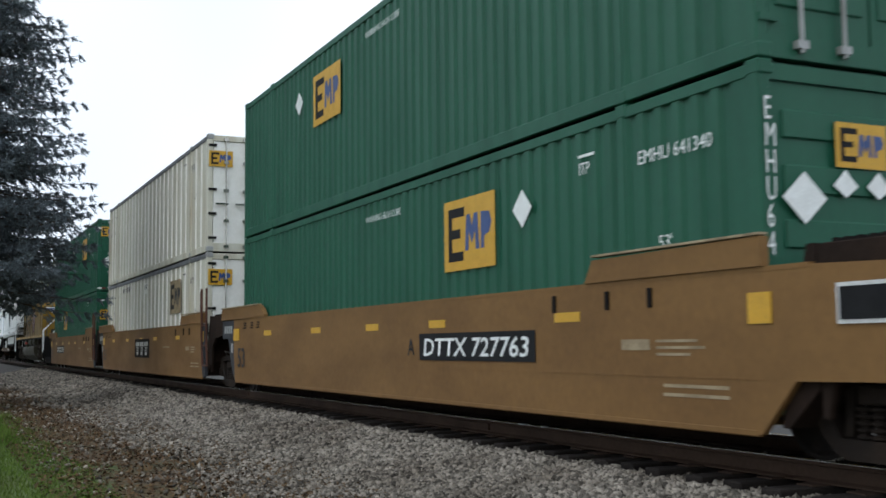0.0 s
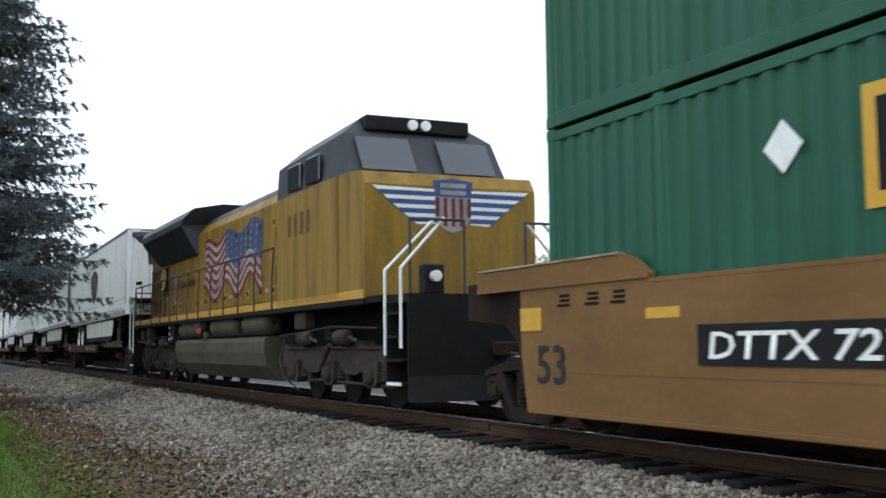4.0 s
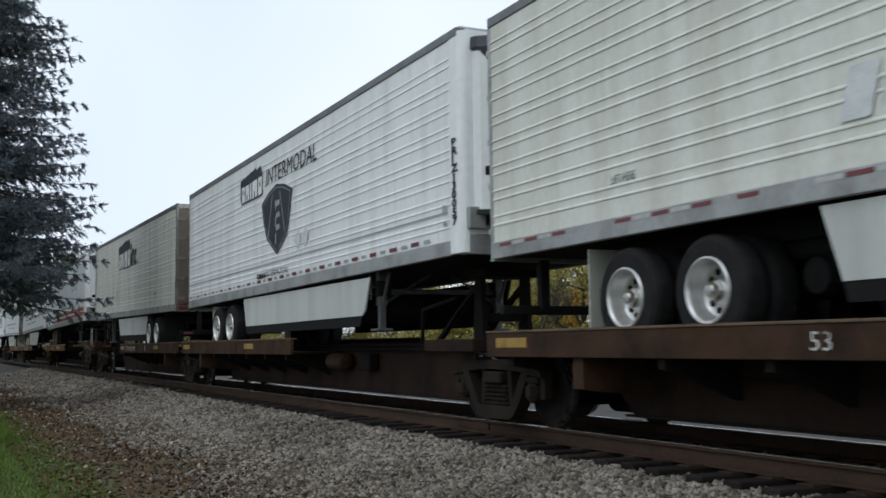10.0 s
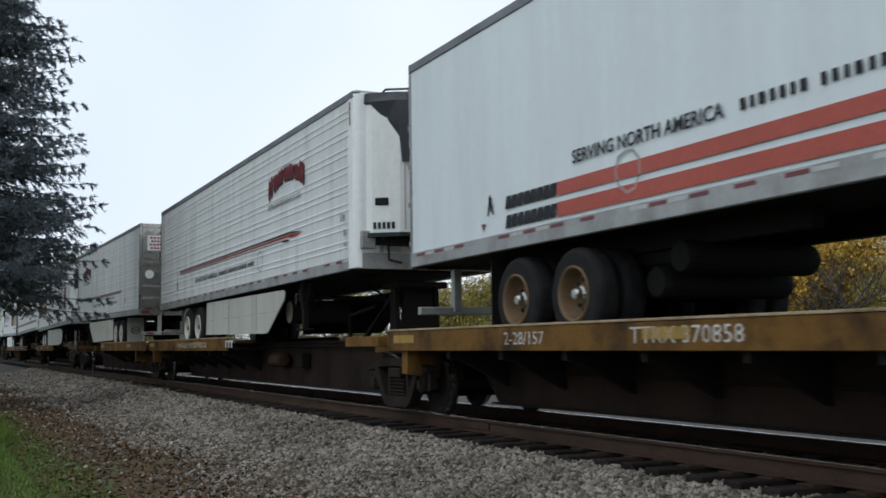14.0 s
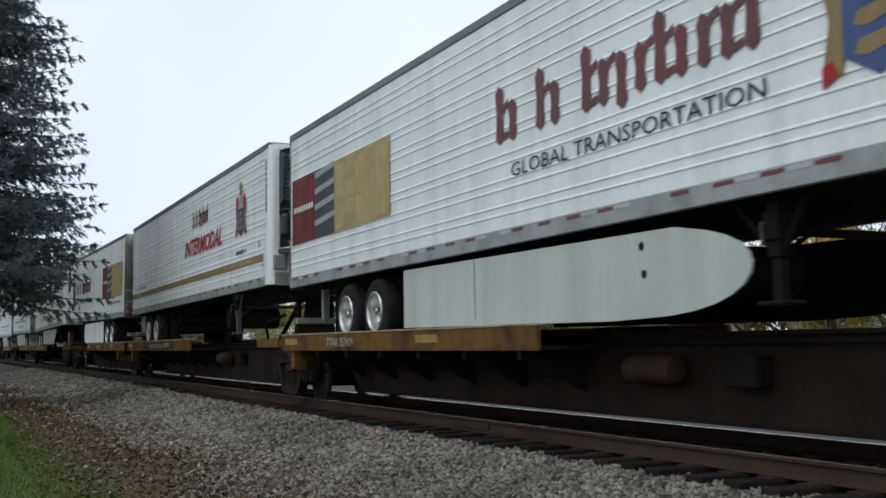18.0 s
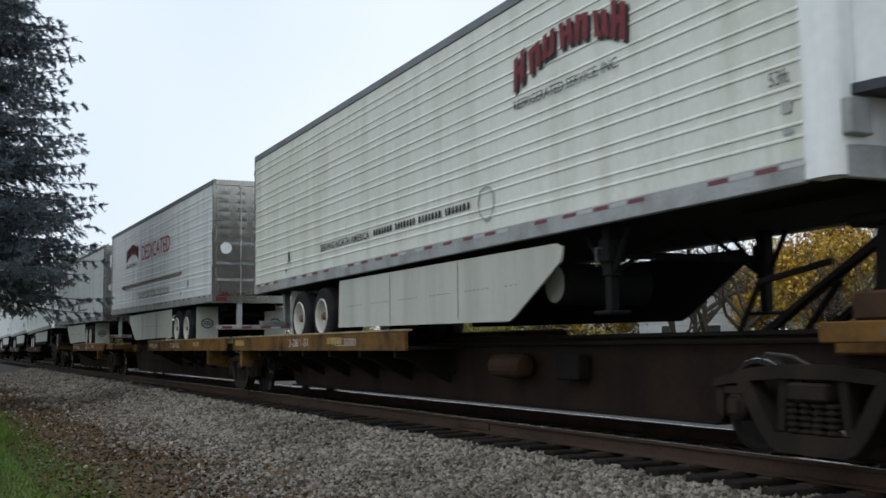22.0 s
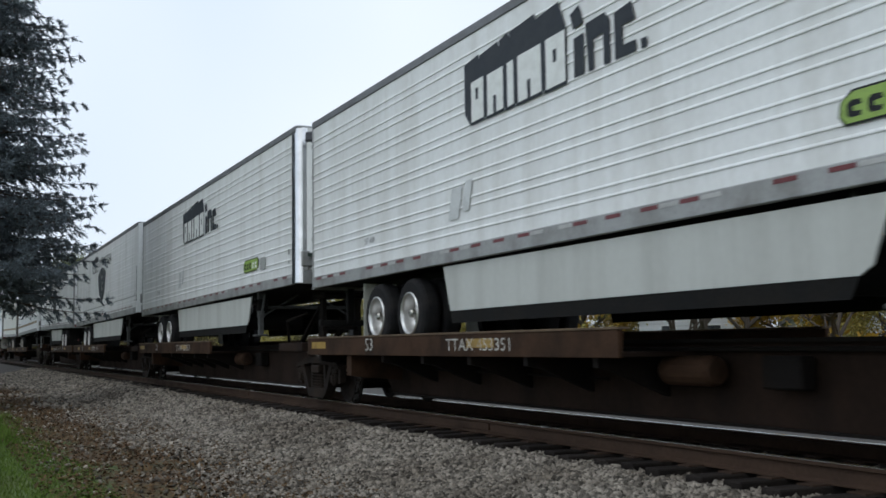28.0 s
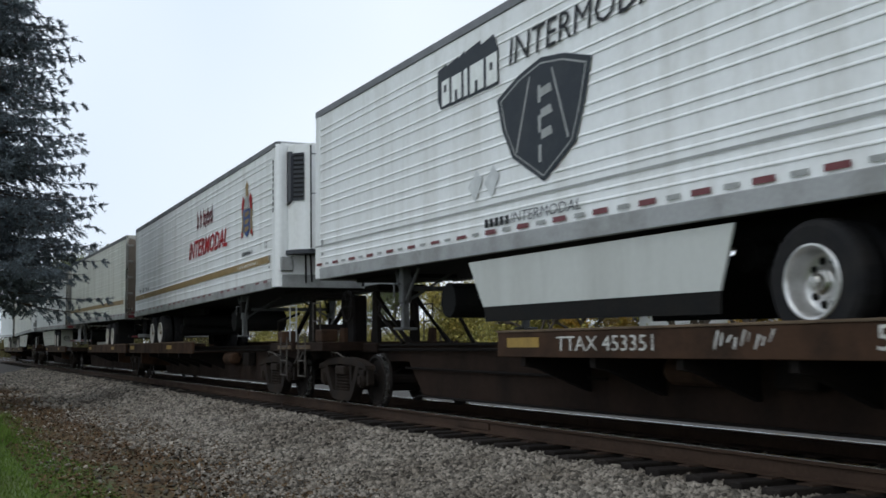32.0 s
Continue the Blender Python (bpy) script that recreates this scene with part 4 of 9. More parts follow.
        for s in (-1, 1):
            prof = [(0.06, s * 0.66), (0.09, s * 0.66), (0.10, s * 0.70), (0.34, s * 0.72), (0.36, s * 0.68), (0.445, s * 0.685), (0.445, s * 0.715), (0.415, s * 0.725), (0.41, s * 0.815), (0.37, s * 0.825), (0.33, s * 0.78), (0.12, s * 0.80), (0.11, s * 0.86), (0.06, s * 0.86)]
            lathe(bm, prof, 28)
        rod(bm, (0, -0.9, 0), (0, 0.9, 0), 0.085, n=10)
        w = part("wheelset", bm, "wheel", bogie)
        w.matrix_basis = pose(x, 0, 0.42)
        for s in (-1, 1):
            bm = lathe(bm_new(), [(0.40, s * 0.73), (0.4185, s * 0.732), (0.4165, s * 0.80), (0.40, s * 0.802)], 28, ring=True)
            part("tread", bm, "tread", w, "bright worn tread")
    return bogie


def make_spine_car(length, nose_forward, deck, top, joint_front, joint_rear, deck_len=9.6):
    """One platform of a spine car; x = 0 at its rear joint, length at its front joint. joint: shared, couple or none."""
    t = thing("spine_car", "brown spine car platform carrying one trailer", "rail car")
    dk = "deck_yellow" if deck == "yellow" else "deck_brown"
    L = length
    # centre sill, deep in the middle and shallow over the bogies
    bm = bm_new()
    ra, fa = (1.45 if joint_rear == "shared" else 3.3), (1.45 if joint_front == "shared" else 3.3)
    pts = [(0.25, 0.72), (ra, 0.72), (ra + 0.55, 0.205), (L - fa - 0.55, 0.205), (L - fa, 0.72), (L - 0.25, 0.72), (L - 0.25, top - 0.16), (0.25, top - 0.16)]
    prism(bm, pts, "y", -0.42, 0.42)
    sill = part("centre_sill", bm, "spine_brown", t, "rust-brown deep centre sill")
    bm = bm_new()
    box(bm, 0.25, L - 0.25, -0.5, 0.5, top - 0.16, top - 0.12)
    box(bm, ra + 0.5, L - fa - 0.5, -0.5, 0.5, 0.18, 0.205)
    part("sill_flange", bm, "spine_dark", sill)
    a, b = (0.35, 0.35 + deck_len) if nose_forward else (L - 0.35 - deck_len, L - 0.35)
    for s in (-1, 1):
        y0, y1 = sorted((s * 0.42, s * 1.33))
        bm = bm_new()
        box(bm, a, b, y0, y1, top - 0.29, top - 0.24, 0.006)
        d = part("wheel_deck", bm, "spine_brown", t, "worn steel wheel deck")
        ya, yb = sorted((s * 1.30, s * 1.36))
        bm = box(bm_new(), a, b, ya, yb, top - 0.30, top - 0.02, 0.008)
        e = part("deck_side", bm, dk, t, "paint-worn side beam of the deck")
        part("deck_lip", box(bm_new(), a - 0.01, b + 0.01, min(s * 1.24, s * 1.37), max(s * 1.24, s * 1.37), top - 0.02, top + 0.006, 0.004), "deck_edge" if deck == "yellow" else "brown_edge", e, "worn deck lip")
        n = 7
        for i in range(n):
            x = a + 0.5 + i * (b - a - 1.0) / (n - 1)
            big = i == ((0 if deck == "yellow" else 1) if nose_forward else n - 2)
            bm = bm_new()
            lo = top - 0.62 if big else top - 0.40
            w = 0.10 if big else 0.05
            pts = [(s * 0.42, top - 0.29), (s * 1.30, top - 0.29), (s * 1.30, lo), (s * 1.12, lo - 0.03), (s * 0.42, 0.42)]
            prism(bm, pts, "x", x - w, x + w)
            part("gusset", bm, dk if big else "spine_dark", t)
    # hitch stand near the trailer's nose
    hx = L - 1.75 if nose_forward else 1.75
    m = 1 if nose_forward else -1
    h = part("hitch_head", box(bm_new(), hx - 0.36, hx + 0.36, -0.46, 0.46, 1.92, 2.03, 0.03), "spine_dark", t, "trailer hitch head on a braced stand")
    for y in (-0.36, 0.36):
        part("hitch_leg", prism(bm_new(), [(hx - 0.15, top - 0.14), (hx + 0.15, top - 0.14), (hx + 0.09, 1.92), (hx - 0.09, 1.92)], "y", y - 0.04, y + 0.04), "spine_dark", h)
        part("hitch_strut", prism(bm_new(), [(hx - m * 0.05, 1.86), (hx - m * 0.12, 1.74), (hx - m * 1.55, top - 0.14), (hx - m * 1.40, top - 0.14)], "y", y - 0.035, y + 0.035), "spine_dark", h)
    if deck == "yellow":
        part("hitch_plate", prism(bm_new(), [(-0.34, top - 0.12), (0.34, top - 0.12), (0.24, 1.92), (-0.24, 1.92)], "x", hx + m * 0.10, hx + m * 0.14), "spine_dark", h, "dark plate across the stand")
    part("hitch_tie", box(bm_new(), hx - 0.08, hx + 0.08, -0.31, 0.31, 1.3, 1.42), "spine_dark", h)
    part("release_rod", tube(bm_new(), [(hx - m * 1.6, -0.55, top - 0.1), (hx - m * 1.1, -0.75, 1.5), (hx - m * 0.5, -0.5, 1.65)], 0.03), "spine_dark", h)
    part("release_rod", tube(bm_new(), [(hx - m * 1.9, 0.55, top - 0.1), (hx - m * 1.4, 0.5, 1.55)], 0.035), "spine_dark", h)
    # brake gear
    bm = lathe(bm_new(), [(0.0001, -0.42), (0.12, -0.40), (0.15, -0.34), (0.15, 0.34), (0.12, 0.40), (0.0001, 0.42)], 16, (L * 0.60, -0.6, 0.70), "x")
    part("air_tank", bm, "deck_brown", t, "brown brake air reservoir")
    bm = bm_new()
    tube(bm, [(1.2, -0.5, top - 0.22), (L - 1.2, -0.5, top - 0.22)], 0.025)
    tube(bm, [(3.3, -0.47, 0.62), (L * 0.5, -0.47, 0.58)], 0.02)
    box(bm, L * 0.66, L * 0.66 + 0.5, -0.62, -0.44, 0.55, 0.85, 0.02)
    part("brake_piping", bm, "spine_dark", t)
    # ends
    for end, j in ((0, joint_rear), (1, joint_front)):
        x = L * end
        o = 1 if end == 0 else -1
        bm = bm_new()
        box(bm, min(x + o * 0.1, x + o * 2.2), max(x + o * 0.1, x + o * 2.2), -0.55, 0.55, 0.86, top - 0.1, 0.02)
        if not (nose_forward == (end == 0)):
            box(bm, min(x + o * 0.15, x + o * 1.6), max(x + o * 0.15, x + o * 1.6), -1.30, 1.30, top - 0.24, top - 0.08, 0.01)
        part("end_platform", bm, "deck_yellow" if deck == "yellow" else "spine_brown", t)
        if j == "couple":
            bx = x + o * 1.95
            bg = a_bogie(t)
            bg.matrix_basis = pose(bx, 0, 0)
            bm = bm_new()
            box(bm, min(x - o * 0.05, x + o * 0.8), max(x - o * 0.05, x + o * 0.8), -0.09, 0.09, 0.80, 0.98, 0.03)
            box(bm, min(x - o * 0.22, x + o * 0.06), max(x - o * 0.22, x + o * 0.06), -0.16, 0.16, 0.72, 1.02, 0.05)
            part("coupler", bm, "bogie", t, "knuckle coupler")
            for s in (-1, 1):
                bm = bm_new()
                xa, xb = x + o * 0.35, x + o * 0.75
                for xx in (xa, xb):
                    tube(bm, [(xx, s * 1.33, 0.45), (xx, s * 1.33, top + 0.02)], 0.016)
                for z in (0.45, 0.72, 0.98):
                    tube(bm, [(xa, s * 1.33, z), (xb, s * 1.33, z)], 0.014)
                part("end_ladder", bm, "worn_steel", t, "worn steel end ladder")
                bm = bm_new()
                xa, xb = x + o * 0.5, x + o * 0.9
                tube(bm, [(xa, s * 1.1, top - 0.05), (xa, s * 1.1, top + 0.62), (xb, s * 1.1, top + 0.62), (xb, s * 1.1, top - 0.05)], 0.014)
                tube(bm, [(xa, s * 1.1, top + 0.3), (xb, s * 1.1, top + 0.3)], 0.012)
                part("grab_rail", bm, "grey_mark" if s < 0 and end else "worn_steel", t)
            for s in (-1, 1):
                part("trainline_hose", tube(bm_new(), [(x + o * 0.30, s * 0.32, 0.86), (x + o * 0.02, s * 0.36, 0.70), (x - o * 0.14, s * 0.30, 0.42), (x - o * 0.22, s * 0.18, 0.36)], 0.026), "black", t, "hanging air hose")
                part("uncoupling_lever", tube(bm_new(), [(x + o * 0.12, s * 0.2, 1.0), (x + o * 0.10, s * 1.12, 0.98), (x + o * 0.10, s * 1.26, 0.66)], 0.014), "worn_steel", t, "bent uncoupling lever")
                part("bracing_plate", prism(bm_new(), [(x + o * 1.25, top - 0.101), (x + o * 1.55, top - 0.101), (x + o * 1.55, top + 0.16), (x + o * 1.33, top + 0.16)], "y", min(s * 0.82, s * 0.88), max(s * 0.82, s * 0.88)), "deck_brown", t)
            part("valve_box", box(bm_new(), min(x + o * 0.98, x + o * 1.34), max(x + o * 0.98, x + o * 1.34), -1.22, -0.92, top - 0.075, top + 0.14, 0.02), "deck_brown", t, "small brown valve box")
            part("crossover_step", box(bm_new(), min(x + o * 0.2, x + o * 0.95), max(x + o * 0.2, x + o * 0.95), -1.33, 1.33, top - 0.2, top - 0.13), "brown_edge", t)
            if end == 0:
                bm = bm_new()
                lathe(bm, [(0.26, -0.012), (0.285, -0.02), (0.30, 0.0), (0.285, 0.02), (0.26, 0.012)], 20, (x + o * 1.0, -0.62, top + 0.55), ring=True)
                wheel = part("hand_brake_wheel", bm, "spine_dark", t, "spoked hand brake wheel")
                for k in range(6):
                    an = math.pi * k / 3
                    part("spoke", rod(bm_new(), (x + o * 1.0, -0.62, top + 0.55), (x + o * 1.0 + 0.27 * math.cos(an), -0.62, top + 0.55 + 0.27 * math.sin(an)), 0.014, n=5), "spine_dark", wheel)
                part("brake_stand", box(bm_new(), x + o * 1.0 - 0.16, x + o * 1.0 + 0.16, -0.56, -0.3, top - 0.14, top + 0.75, 0.03), "spine_dark", t)
        elif j == "shared" and end == 1:
            bg = a_bogie(t)
            bg.matrix_basis = pose(x, 0, 0)
    return t


KEEP = {}


def a_bogie(parent):
    """The first call builds a bogie; later ones copy it on the same meshes, under another car."""
    if "bogie" not in KEEP:
        KEEP["bogie"] = make_bogie(parent)
        return KEEP["bogie"]
    ob = copy_thing(KEEP["bogie"], Matrix())
    ob.parent = parent
    return ob


# ---- double-stack containers and their well cars ----
CL, CW, CH = 16.15, 2.59, 2.90


def corrugated(x0, x1, y, side, pitch, depth):
    """A sheet section with trapezoid corrugations, seen from above."""
    pts, x = [(x0, y)], x0
    while x < x1 - pitch:
        pts += [(x + pitch * 0.30, y), (x + pitch * 0.44, y - side * depth), (x + pitch * 0.80, y - side * depth), (x + pitch * 0.94, y)]
        x += pitch
    return pts + [(x1, y)]


def brand_square(bm_y, bm_k, bm_b, x, z, w, h, y):
    """A square badge: a ground, a dark comb shape and a blue angular shape on it."""
    bar_mark(bm_y, x, x + w, z, z + h, y)
    y -= 0.003
    bar_mark(bm_k, x + w * 0.09, x + w * 0.17, z + h * 0.13, z + h * 0.88, y)
    for k, r in ((0.13, 0.40), (0.45, 0.34), (0.75, 0.42)):
        bar_mark(bm_k, x + w * 0.17, x + w * r, z + h * k, z + h * (k + 0.13), y)
    poly_mark(bm_b, [(x + w * a, z + h * b) for a, b in ((0.43, 0.26), (0.50, 0.26), (0.51, 0.52), (0.57, 0.34), (0.63, 0.52), (0.64, 0.26), (0.71, 0.26), (0.68, 0.76), (0.61, 0.76), (0.57, 0.60), (0.53, 0.76), (0.46, 0.76))], y)
    poly_mark(bm_b, [(x + w * a, z + h * b) for a, b in ((0.74, 0.26), (0.80, 0.26), (0.80, 0.42), (0.90, 0.46), (0.94, 0.60), (0.90, 0.74), (0.74, 0.76))], y)


def make_container(color, upper, front_doors, badge_x, serial, end_badge):
    """A 53-foot domestic container; x = 0 at its rear end, z = 0 at its base."""
    green = color == "green"
    t = thing("container", "", "container", "containers stacked in the well cars")
    tagged(t, ("green corrugated" if green else "weathered white ribbed") + " steel container, " + ("on top of the stack" if upper else "at the bottom of the well"))
    for s in (-1, 1):
        y = s * (CW / 2 - 0.01)
        bm = bm_new()
        if green:
            strip(bm, corrugated(0.14, CL - 0.14, y, s, 0.275, 0.034), "z", 0.16, CH - 0.13)
        else:
            pts, x = [(0.14, y - s * 0.02)], 0.14
            while x < CL - 0.7:
                x += 0.61
                pts += [(x - 0.04, y - s * 0.02), (x - 0.025, y - s * 0.03), (x + 0.025, y - s * 0.03), (x + 0.04, y - s * 0.02)]
                r0, r1 = sorted((y - s * 0.034, y + s * 0.012))
                # Ribs paler than the panel: the light they catch is painted in.
                part("rib", box(bm_new(), x - 0.024, x + 0.024, r0, r1, 0.165, CH - 0.135, 0.006), "rib_white", t)
            strip(bm, pts + [(CL - 0.14, y - s * 0.02)], "z", 0.16, CH - 0.13)
        bmesh.ops.recalc_face_normals(bm, faces=bm.faces[:])
        part("side_panel", bm, "green" if green else "box_white", t)
        y0, y1 = sorted((s * (CW / 2 - 0.06), s * CW / 2))
        part("bottom_rail", box(bm_new(), 0.1, CL - 0.1, y0, y1, 0.0, 0.16, 0.008), "green" if green else "box_white", t)
        part("top_rail", box(bm_new(), 0.1, CL - 0.1, y0, y1, CH - 0.13, CH - 0.02, 0.008), "green" if green else "top_grey", t)
        for x in (0.0, CL - 0.15, 1.95, CL - 2.05):
            bm = box(bm_new(), x, x + (0.15 if x in (0.0, CL - 0.15) else 0.12), min(s * (CW / 2 - 0.13), s * (CW / 2 + 0.004)), max(s * (CW / 2 - 0.13), s * (CW / 2 + 0.004)), 0.02, CH - 0.02, 0.012)
            p = part("corner_post", bm, "green" if green else "box_white", t)
            for z in (-0.01, CH - 0.12):
                bm = box(bm_new(), x - 0.012, x + 0.165, min(s * (CW / 2 - 0.15), s * (CW / 2 + 0.008)), max(s * (CW / 2 - 0.15), s * (CW / 2 + 0.008)), z, z + 0.13, 0.012)
                part("corner_casting", bm, "green" if green else "rail_grey", p)
    part("roof", box(bm_new(), 0.05, CL - 0.05, -CW / 2 + 0.04, CW / 2 - 0.04, CH - 0.07, CH - 0.03), "green" if green else "box_white", t)
    part("floor", box(bm_new(), 0.05, CL - 0.05, -CW / 2 + 0.06, CW / 2 - 0.06, 0.02, 0.14), "under", t)
    # ends: doors with lock rods, or a ribbed bulkhead
    for end in (0, 1):
        o = 1 if end else -1
        x = CL if end else 0.0
        doors = (end == 1) == front_doors
        for z0, z1, name in ((0.0, 0.2, "end_sill"), (CH - 0.16, CH - 0.02, "end_header")):
            part(name, box(bm_new(), min(x, x - o * 0.1), max(x, x - o * 0.1), -CW / 2 + 0.02, CW / 2 - 0.02, z0, z1), "green" if green else "box_white", t)
        if doors:
            for s in (-1, 1):
                y0, y1 = sorted((s * 0.012, s * (CW / 2 - 0.14)))
                bm = box(bm_new(), min(x - o * 0.06, x - o * 0.02), max(x - o * 0.06, x - o * 0.02), y0, y1, 0.2, CH - 0.17, 0.006)
                if green:
                    for k in range(4):
                        z = 0.45 + k * 0.58
                        box(bm, min(x - o * 0.02, x + o * 0.0), max(x - o * 0.02, x), y0 + 0.08, y1 - 0.08, z, z + 0.28, 0.01)
                # White doors take the brightened paint, for stronger light on the end.
                d = part("door", bm, "green" if green else "rib_white", t)
                for yy in (s * 0.36, s * 0.84):
                    bm = bm_new()
                    rod(bm, (x + o * 0.04, yy, 0.05), (x + o * 0.04, yy, CH - 0.06), 0.02, n=8)
                    for z in (0.12, 0.75, 1.5, 2.2, CH - 0.12):
                        box(bm, min(x, x + o * 0.06), max(x, x + o * 0.06), yy - 0.06, yy + 0.06, z - 0.035, z + 0.035)
                    box(bm, min(x + o * 0.03, x + o * 0.06), max(x + o * 0.03, x + o * 0.06), yy - 0.26, yy + 0.05, 1.15, 1.19)
                    part("lock_rod", bm, "rail_grey" if green else "steel", d)
                for z in (0.3, 0.9, 1.5, 2.1, 2.6):
                    ya, yb = sorted((s * (CW / 2 - 0.22), s * (CW / 2 - 0.02)))
                    part("hinge", box(bm_new(), min(x - o * 0.03, x + o * 0.02), max(x - o * 0.03, x + o * 0.02), ya, yb, z, z + 0.06), "green" if green else "under", d)
        else:
            bm = box(bm_new(), min(x - o * 0.06, x - o * 0.03), max(x - o * 0.06, x - o * 0.03), -CW / 2 + 0.12, CW / 2 - 0.12, 0.2, CH - 0.17)
            for k in range(5):
                z = 0.42 + k * 0.46
                box(bm, min(x - o * 0.03, x - o * 0.004), max(x - o * 0.03, x - o * 0.004), -CW / 2 + 0.25, CW / 2 - 0.25, z, z + 0.24, 0.012)
            part("bulkhead", bm, "green" if green else "box_white", t, "pressed steel end wall")
        if end == 1 and end_badge:
            # marks on the end that faces the camera
            by, bk, bb, bw, br = bm_new(), bm_new(), bm_new(), bm_new(), bm_new()
            brand_square(by, bk, bb, *end_badge, 0.59, 0.39, 0)
            if green and serial:
                poly_mark(bw, [(-1.10, 1.76), (-0.86, 1.54), (-0.62, 1.76), (-0.86, 1.98)], 0)
                poly_mark(bw, [(-0.54, 1.88), (-0.40, 1.78), (-0.26, 1.88), (-0.40, 2.02)], 0)
                poly_mark(bw, [(-0.16, 1.88), (-0.02, 1.78), (0.12, 1.88), (-0.02, 2.02)], 0)
            elif green:
                for k in range(3):
                    bar_mark(bw, -1.28 + k * 0.52, -1.12 + k * 0.52, 0.06, 0.12, 0)
                    bar_mark(br, -1.12 + k * 0.52, -0.96 + k * 0.52, 0.06, 0.12, 0)
                bar_mark(bw, -1.28, -1.0, 2.50, 2.56, 0)
                poly_mark(bw, [(-1.1, 1.2), (-0.88, 1.0), (-0.66, 1.2), (-0.88, 1.4)], 0)
            for name, bm, mat in (("badge", by, "yellow_mark"), ("badge_dark_shape", bk, "black"), ("badge_blue_shape", bb, "blue"), ("hazard_diamond", bw, "letter_white"), ("reflective_tape", br, "tape_red")):
                if not bm.faces:
                    bm.free()
                    continue
                for v in bm.verts:
                    v.co = Vector((CL + 0.022 - v.co.y, v.co.x, v.co.z))
                part(name, bm, mat, t)
    # marks on the near side
    y = -CW / 2 - 0.008
    if badge_x is not None:
        by, bk, bb = bm_new(), bm_new(), bm_new()
        brand_square(by, bk, bb, badge_x, 1.52, 1.42, 0.91, y)
        part("badge", by, "yellow_mark" if green else "deck_edge", t, "square brand badge")
        part("badge_dark_shape", bk, "black", t)
        part("badge_blue_shape", bb, "blue" if green else "slate", t)
    ink = "letter_white" if green else "ink"
    bm = bm_new()
    letters(bm, "53'", 14.75, 1.44, 0.13, y)
    if green:
        letters(bm, "WARNING HIGH CUBE", 7.25, 2.46, 0.10, y, 0.95)
    letters(bm, "ITP" if green else "WTP", 13.4 if green else 14.3, 2.32 if green else 2.22, 0.13 if green else 0.17, y, 0.85)
    if serial:
        letters(bm, serial, 14.45, 2.27, 0.135, y, 0.98)
    part("lettering", bm, ink, t, "stencilled lettering")
    bm = bm_new()
    for x in () if green else (0.5, 1.5):
        for j in range(4):
            bar_mark(bm, x + j * 0.1, x + j * 0.1 + 0.05, 2.38, 2.42, y)
        bar_mark(bm, x, x + 0.05, 1.8, 1.88, y)
    bar_mark(bm, 13.4, 13.7, 2.50, 2.53, y)
    if not green and not upper:
        for a, b in ((3.45, 3.80), (3.98, 4.08), (4.20, 4.52), (4.66, 4.95)):
            n = max(1, round((b - a) / 0.11))
            for j in range(n):
                bar_mark(bm, a + (b - a) * j / n, a + (b - a) * (j + 0.72) / n, 2.48, 2.64, y)
        part("size_sign", bar_mark(bm_new(), 7.64, 8.14, 2.26, 2.60, y), "rib_white", t, "white plate with the size in black")
        part("lettering", letters(bm_new(), "53/102", 7.67, 2.41, 0.15, y - 0.005, 0.80, bold=0.003), "ink", t, "black size lettering")
    part("small_print", bm, ink, t, "small stencilled marks")["kind"] = "stuff"
    if green:
        dx = badge_x + (1.86 if badge_x > 9 and not upper else -1.05 if badge_x < 9 else -3.6)
        bm = poly_mark(bm_new(), [(dx, 2.12), (dx + 0.225, 2.34), (dx + 0.45, 2.12), (dx + 0.225, 1.90)], y)
        part("hazard_diamond", bm, "letter_white", t, "white diamond placard")
    if serial and green:
        bm = letters(bm_new(), serial.replace(" ", "")[:6], 0, 2.40, 0.20, 0, upright=True)
        for v in bm.verts:
            v.co = Vector((CL + 0.016, -CW / 2 + 0.03 + v.co.x * 0.6, v.co.z))
        part("lettering", bm, "letter_white", t, "stacked white letters")
    return t


M["ladder_brown"] = material("red_brown_ladder_paint", (0.10, 0.045, 0.03), 0.7, dark=(0.04, 0.025, 0.02), amount=0.7, scale=3.0, spec=0.15)


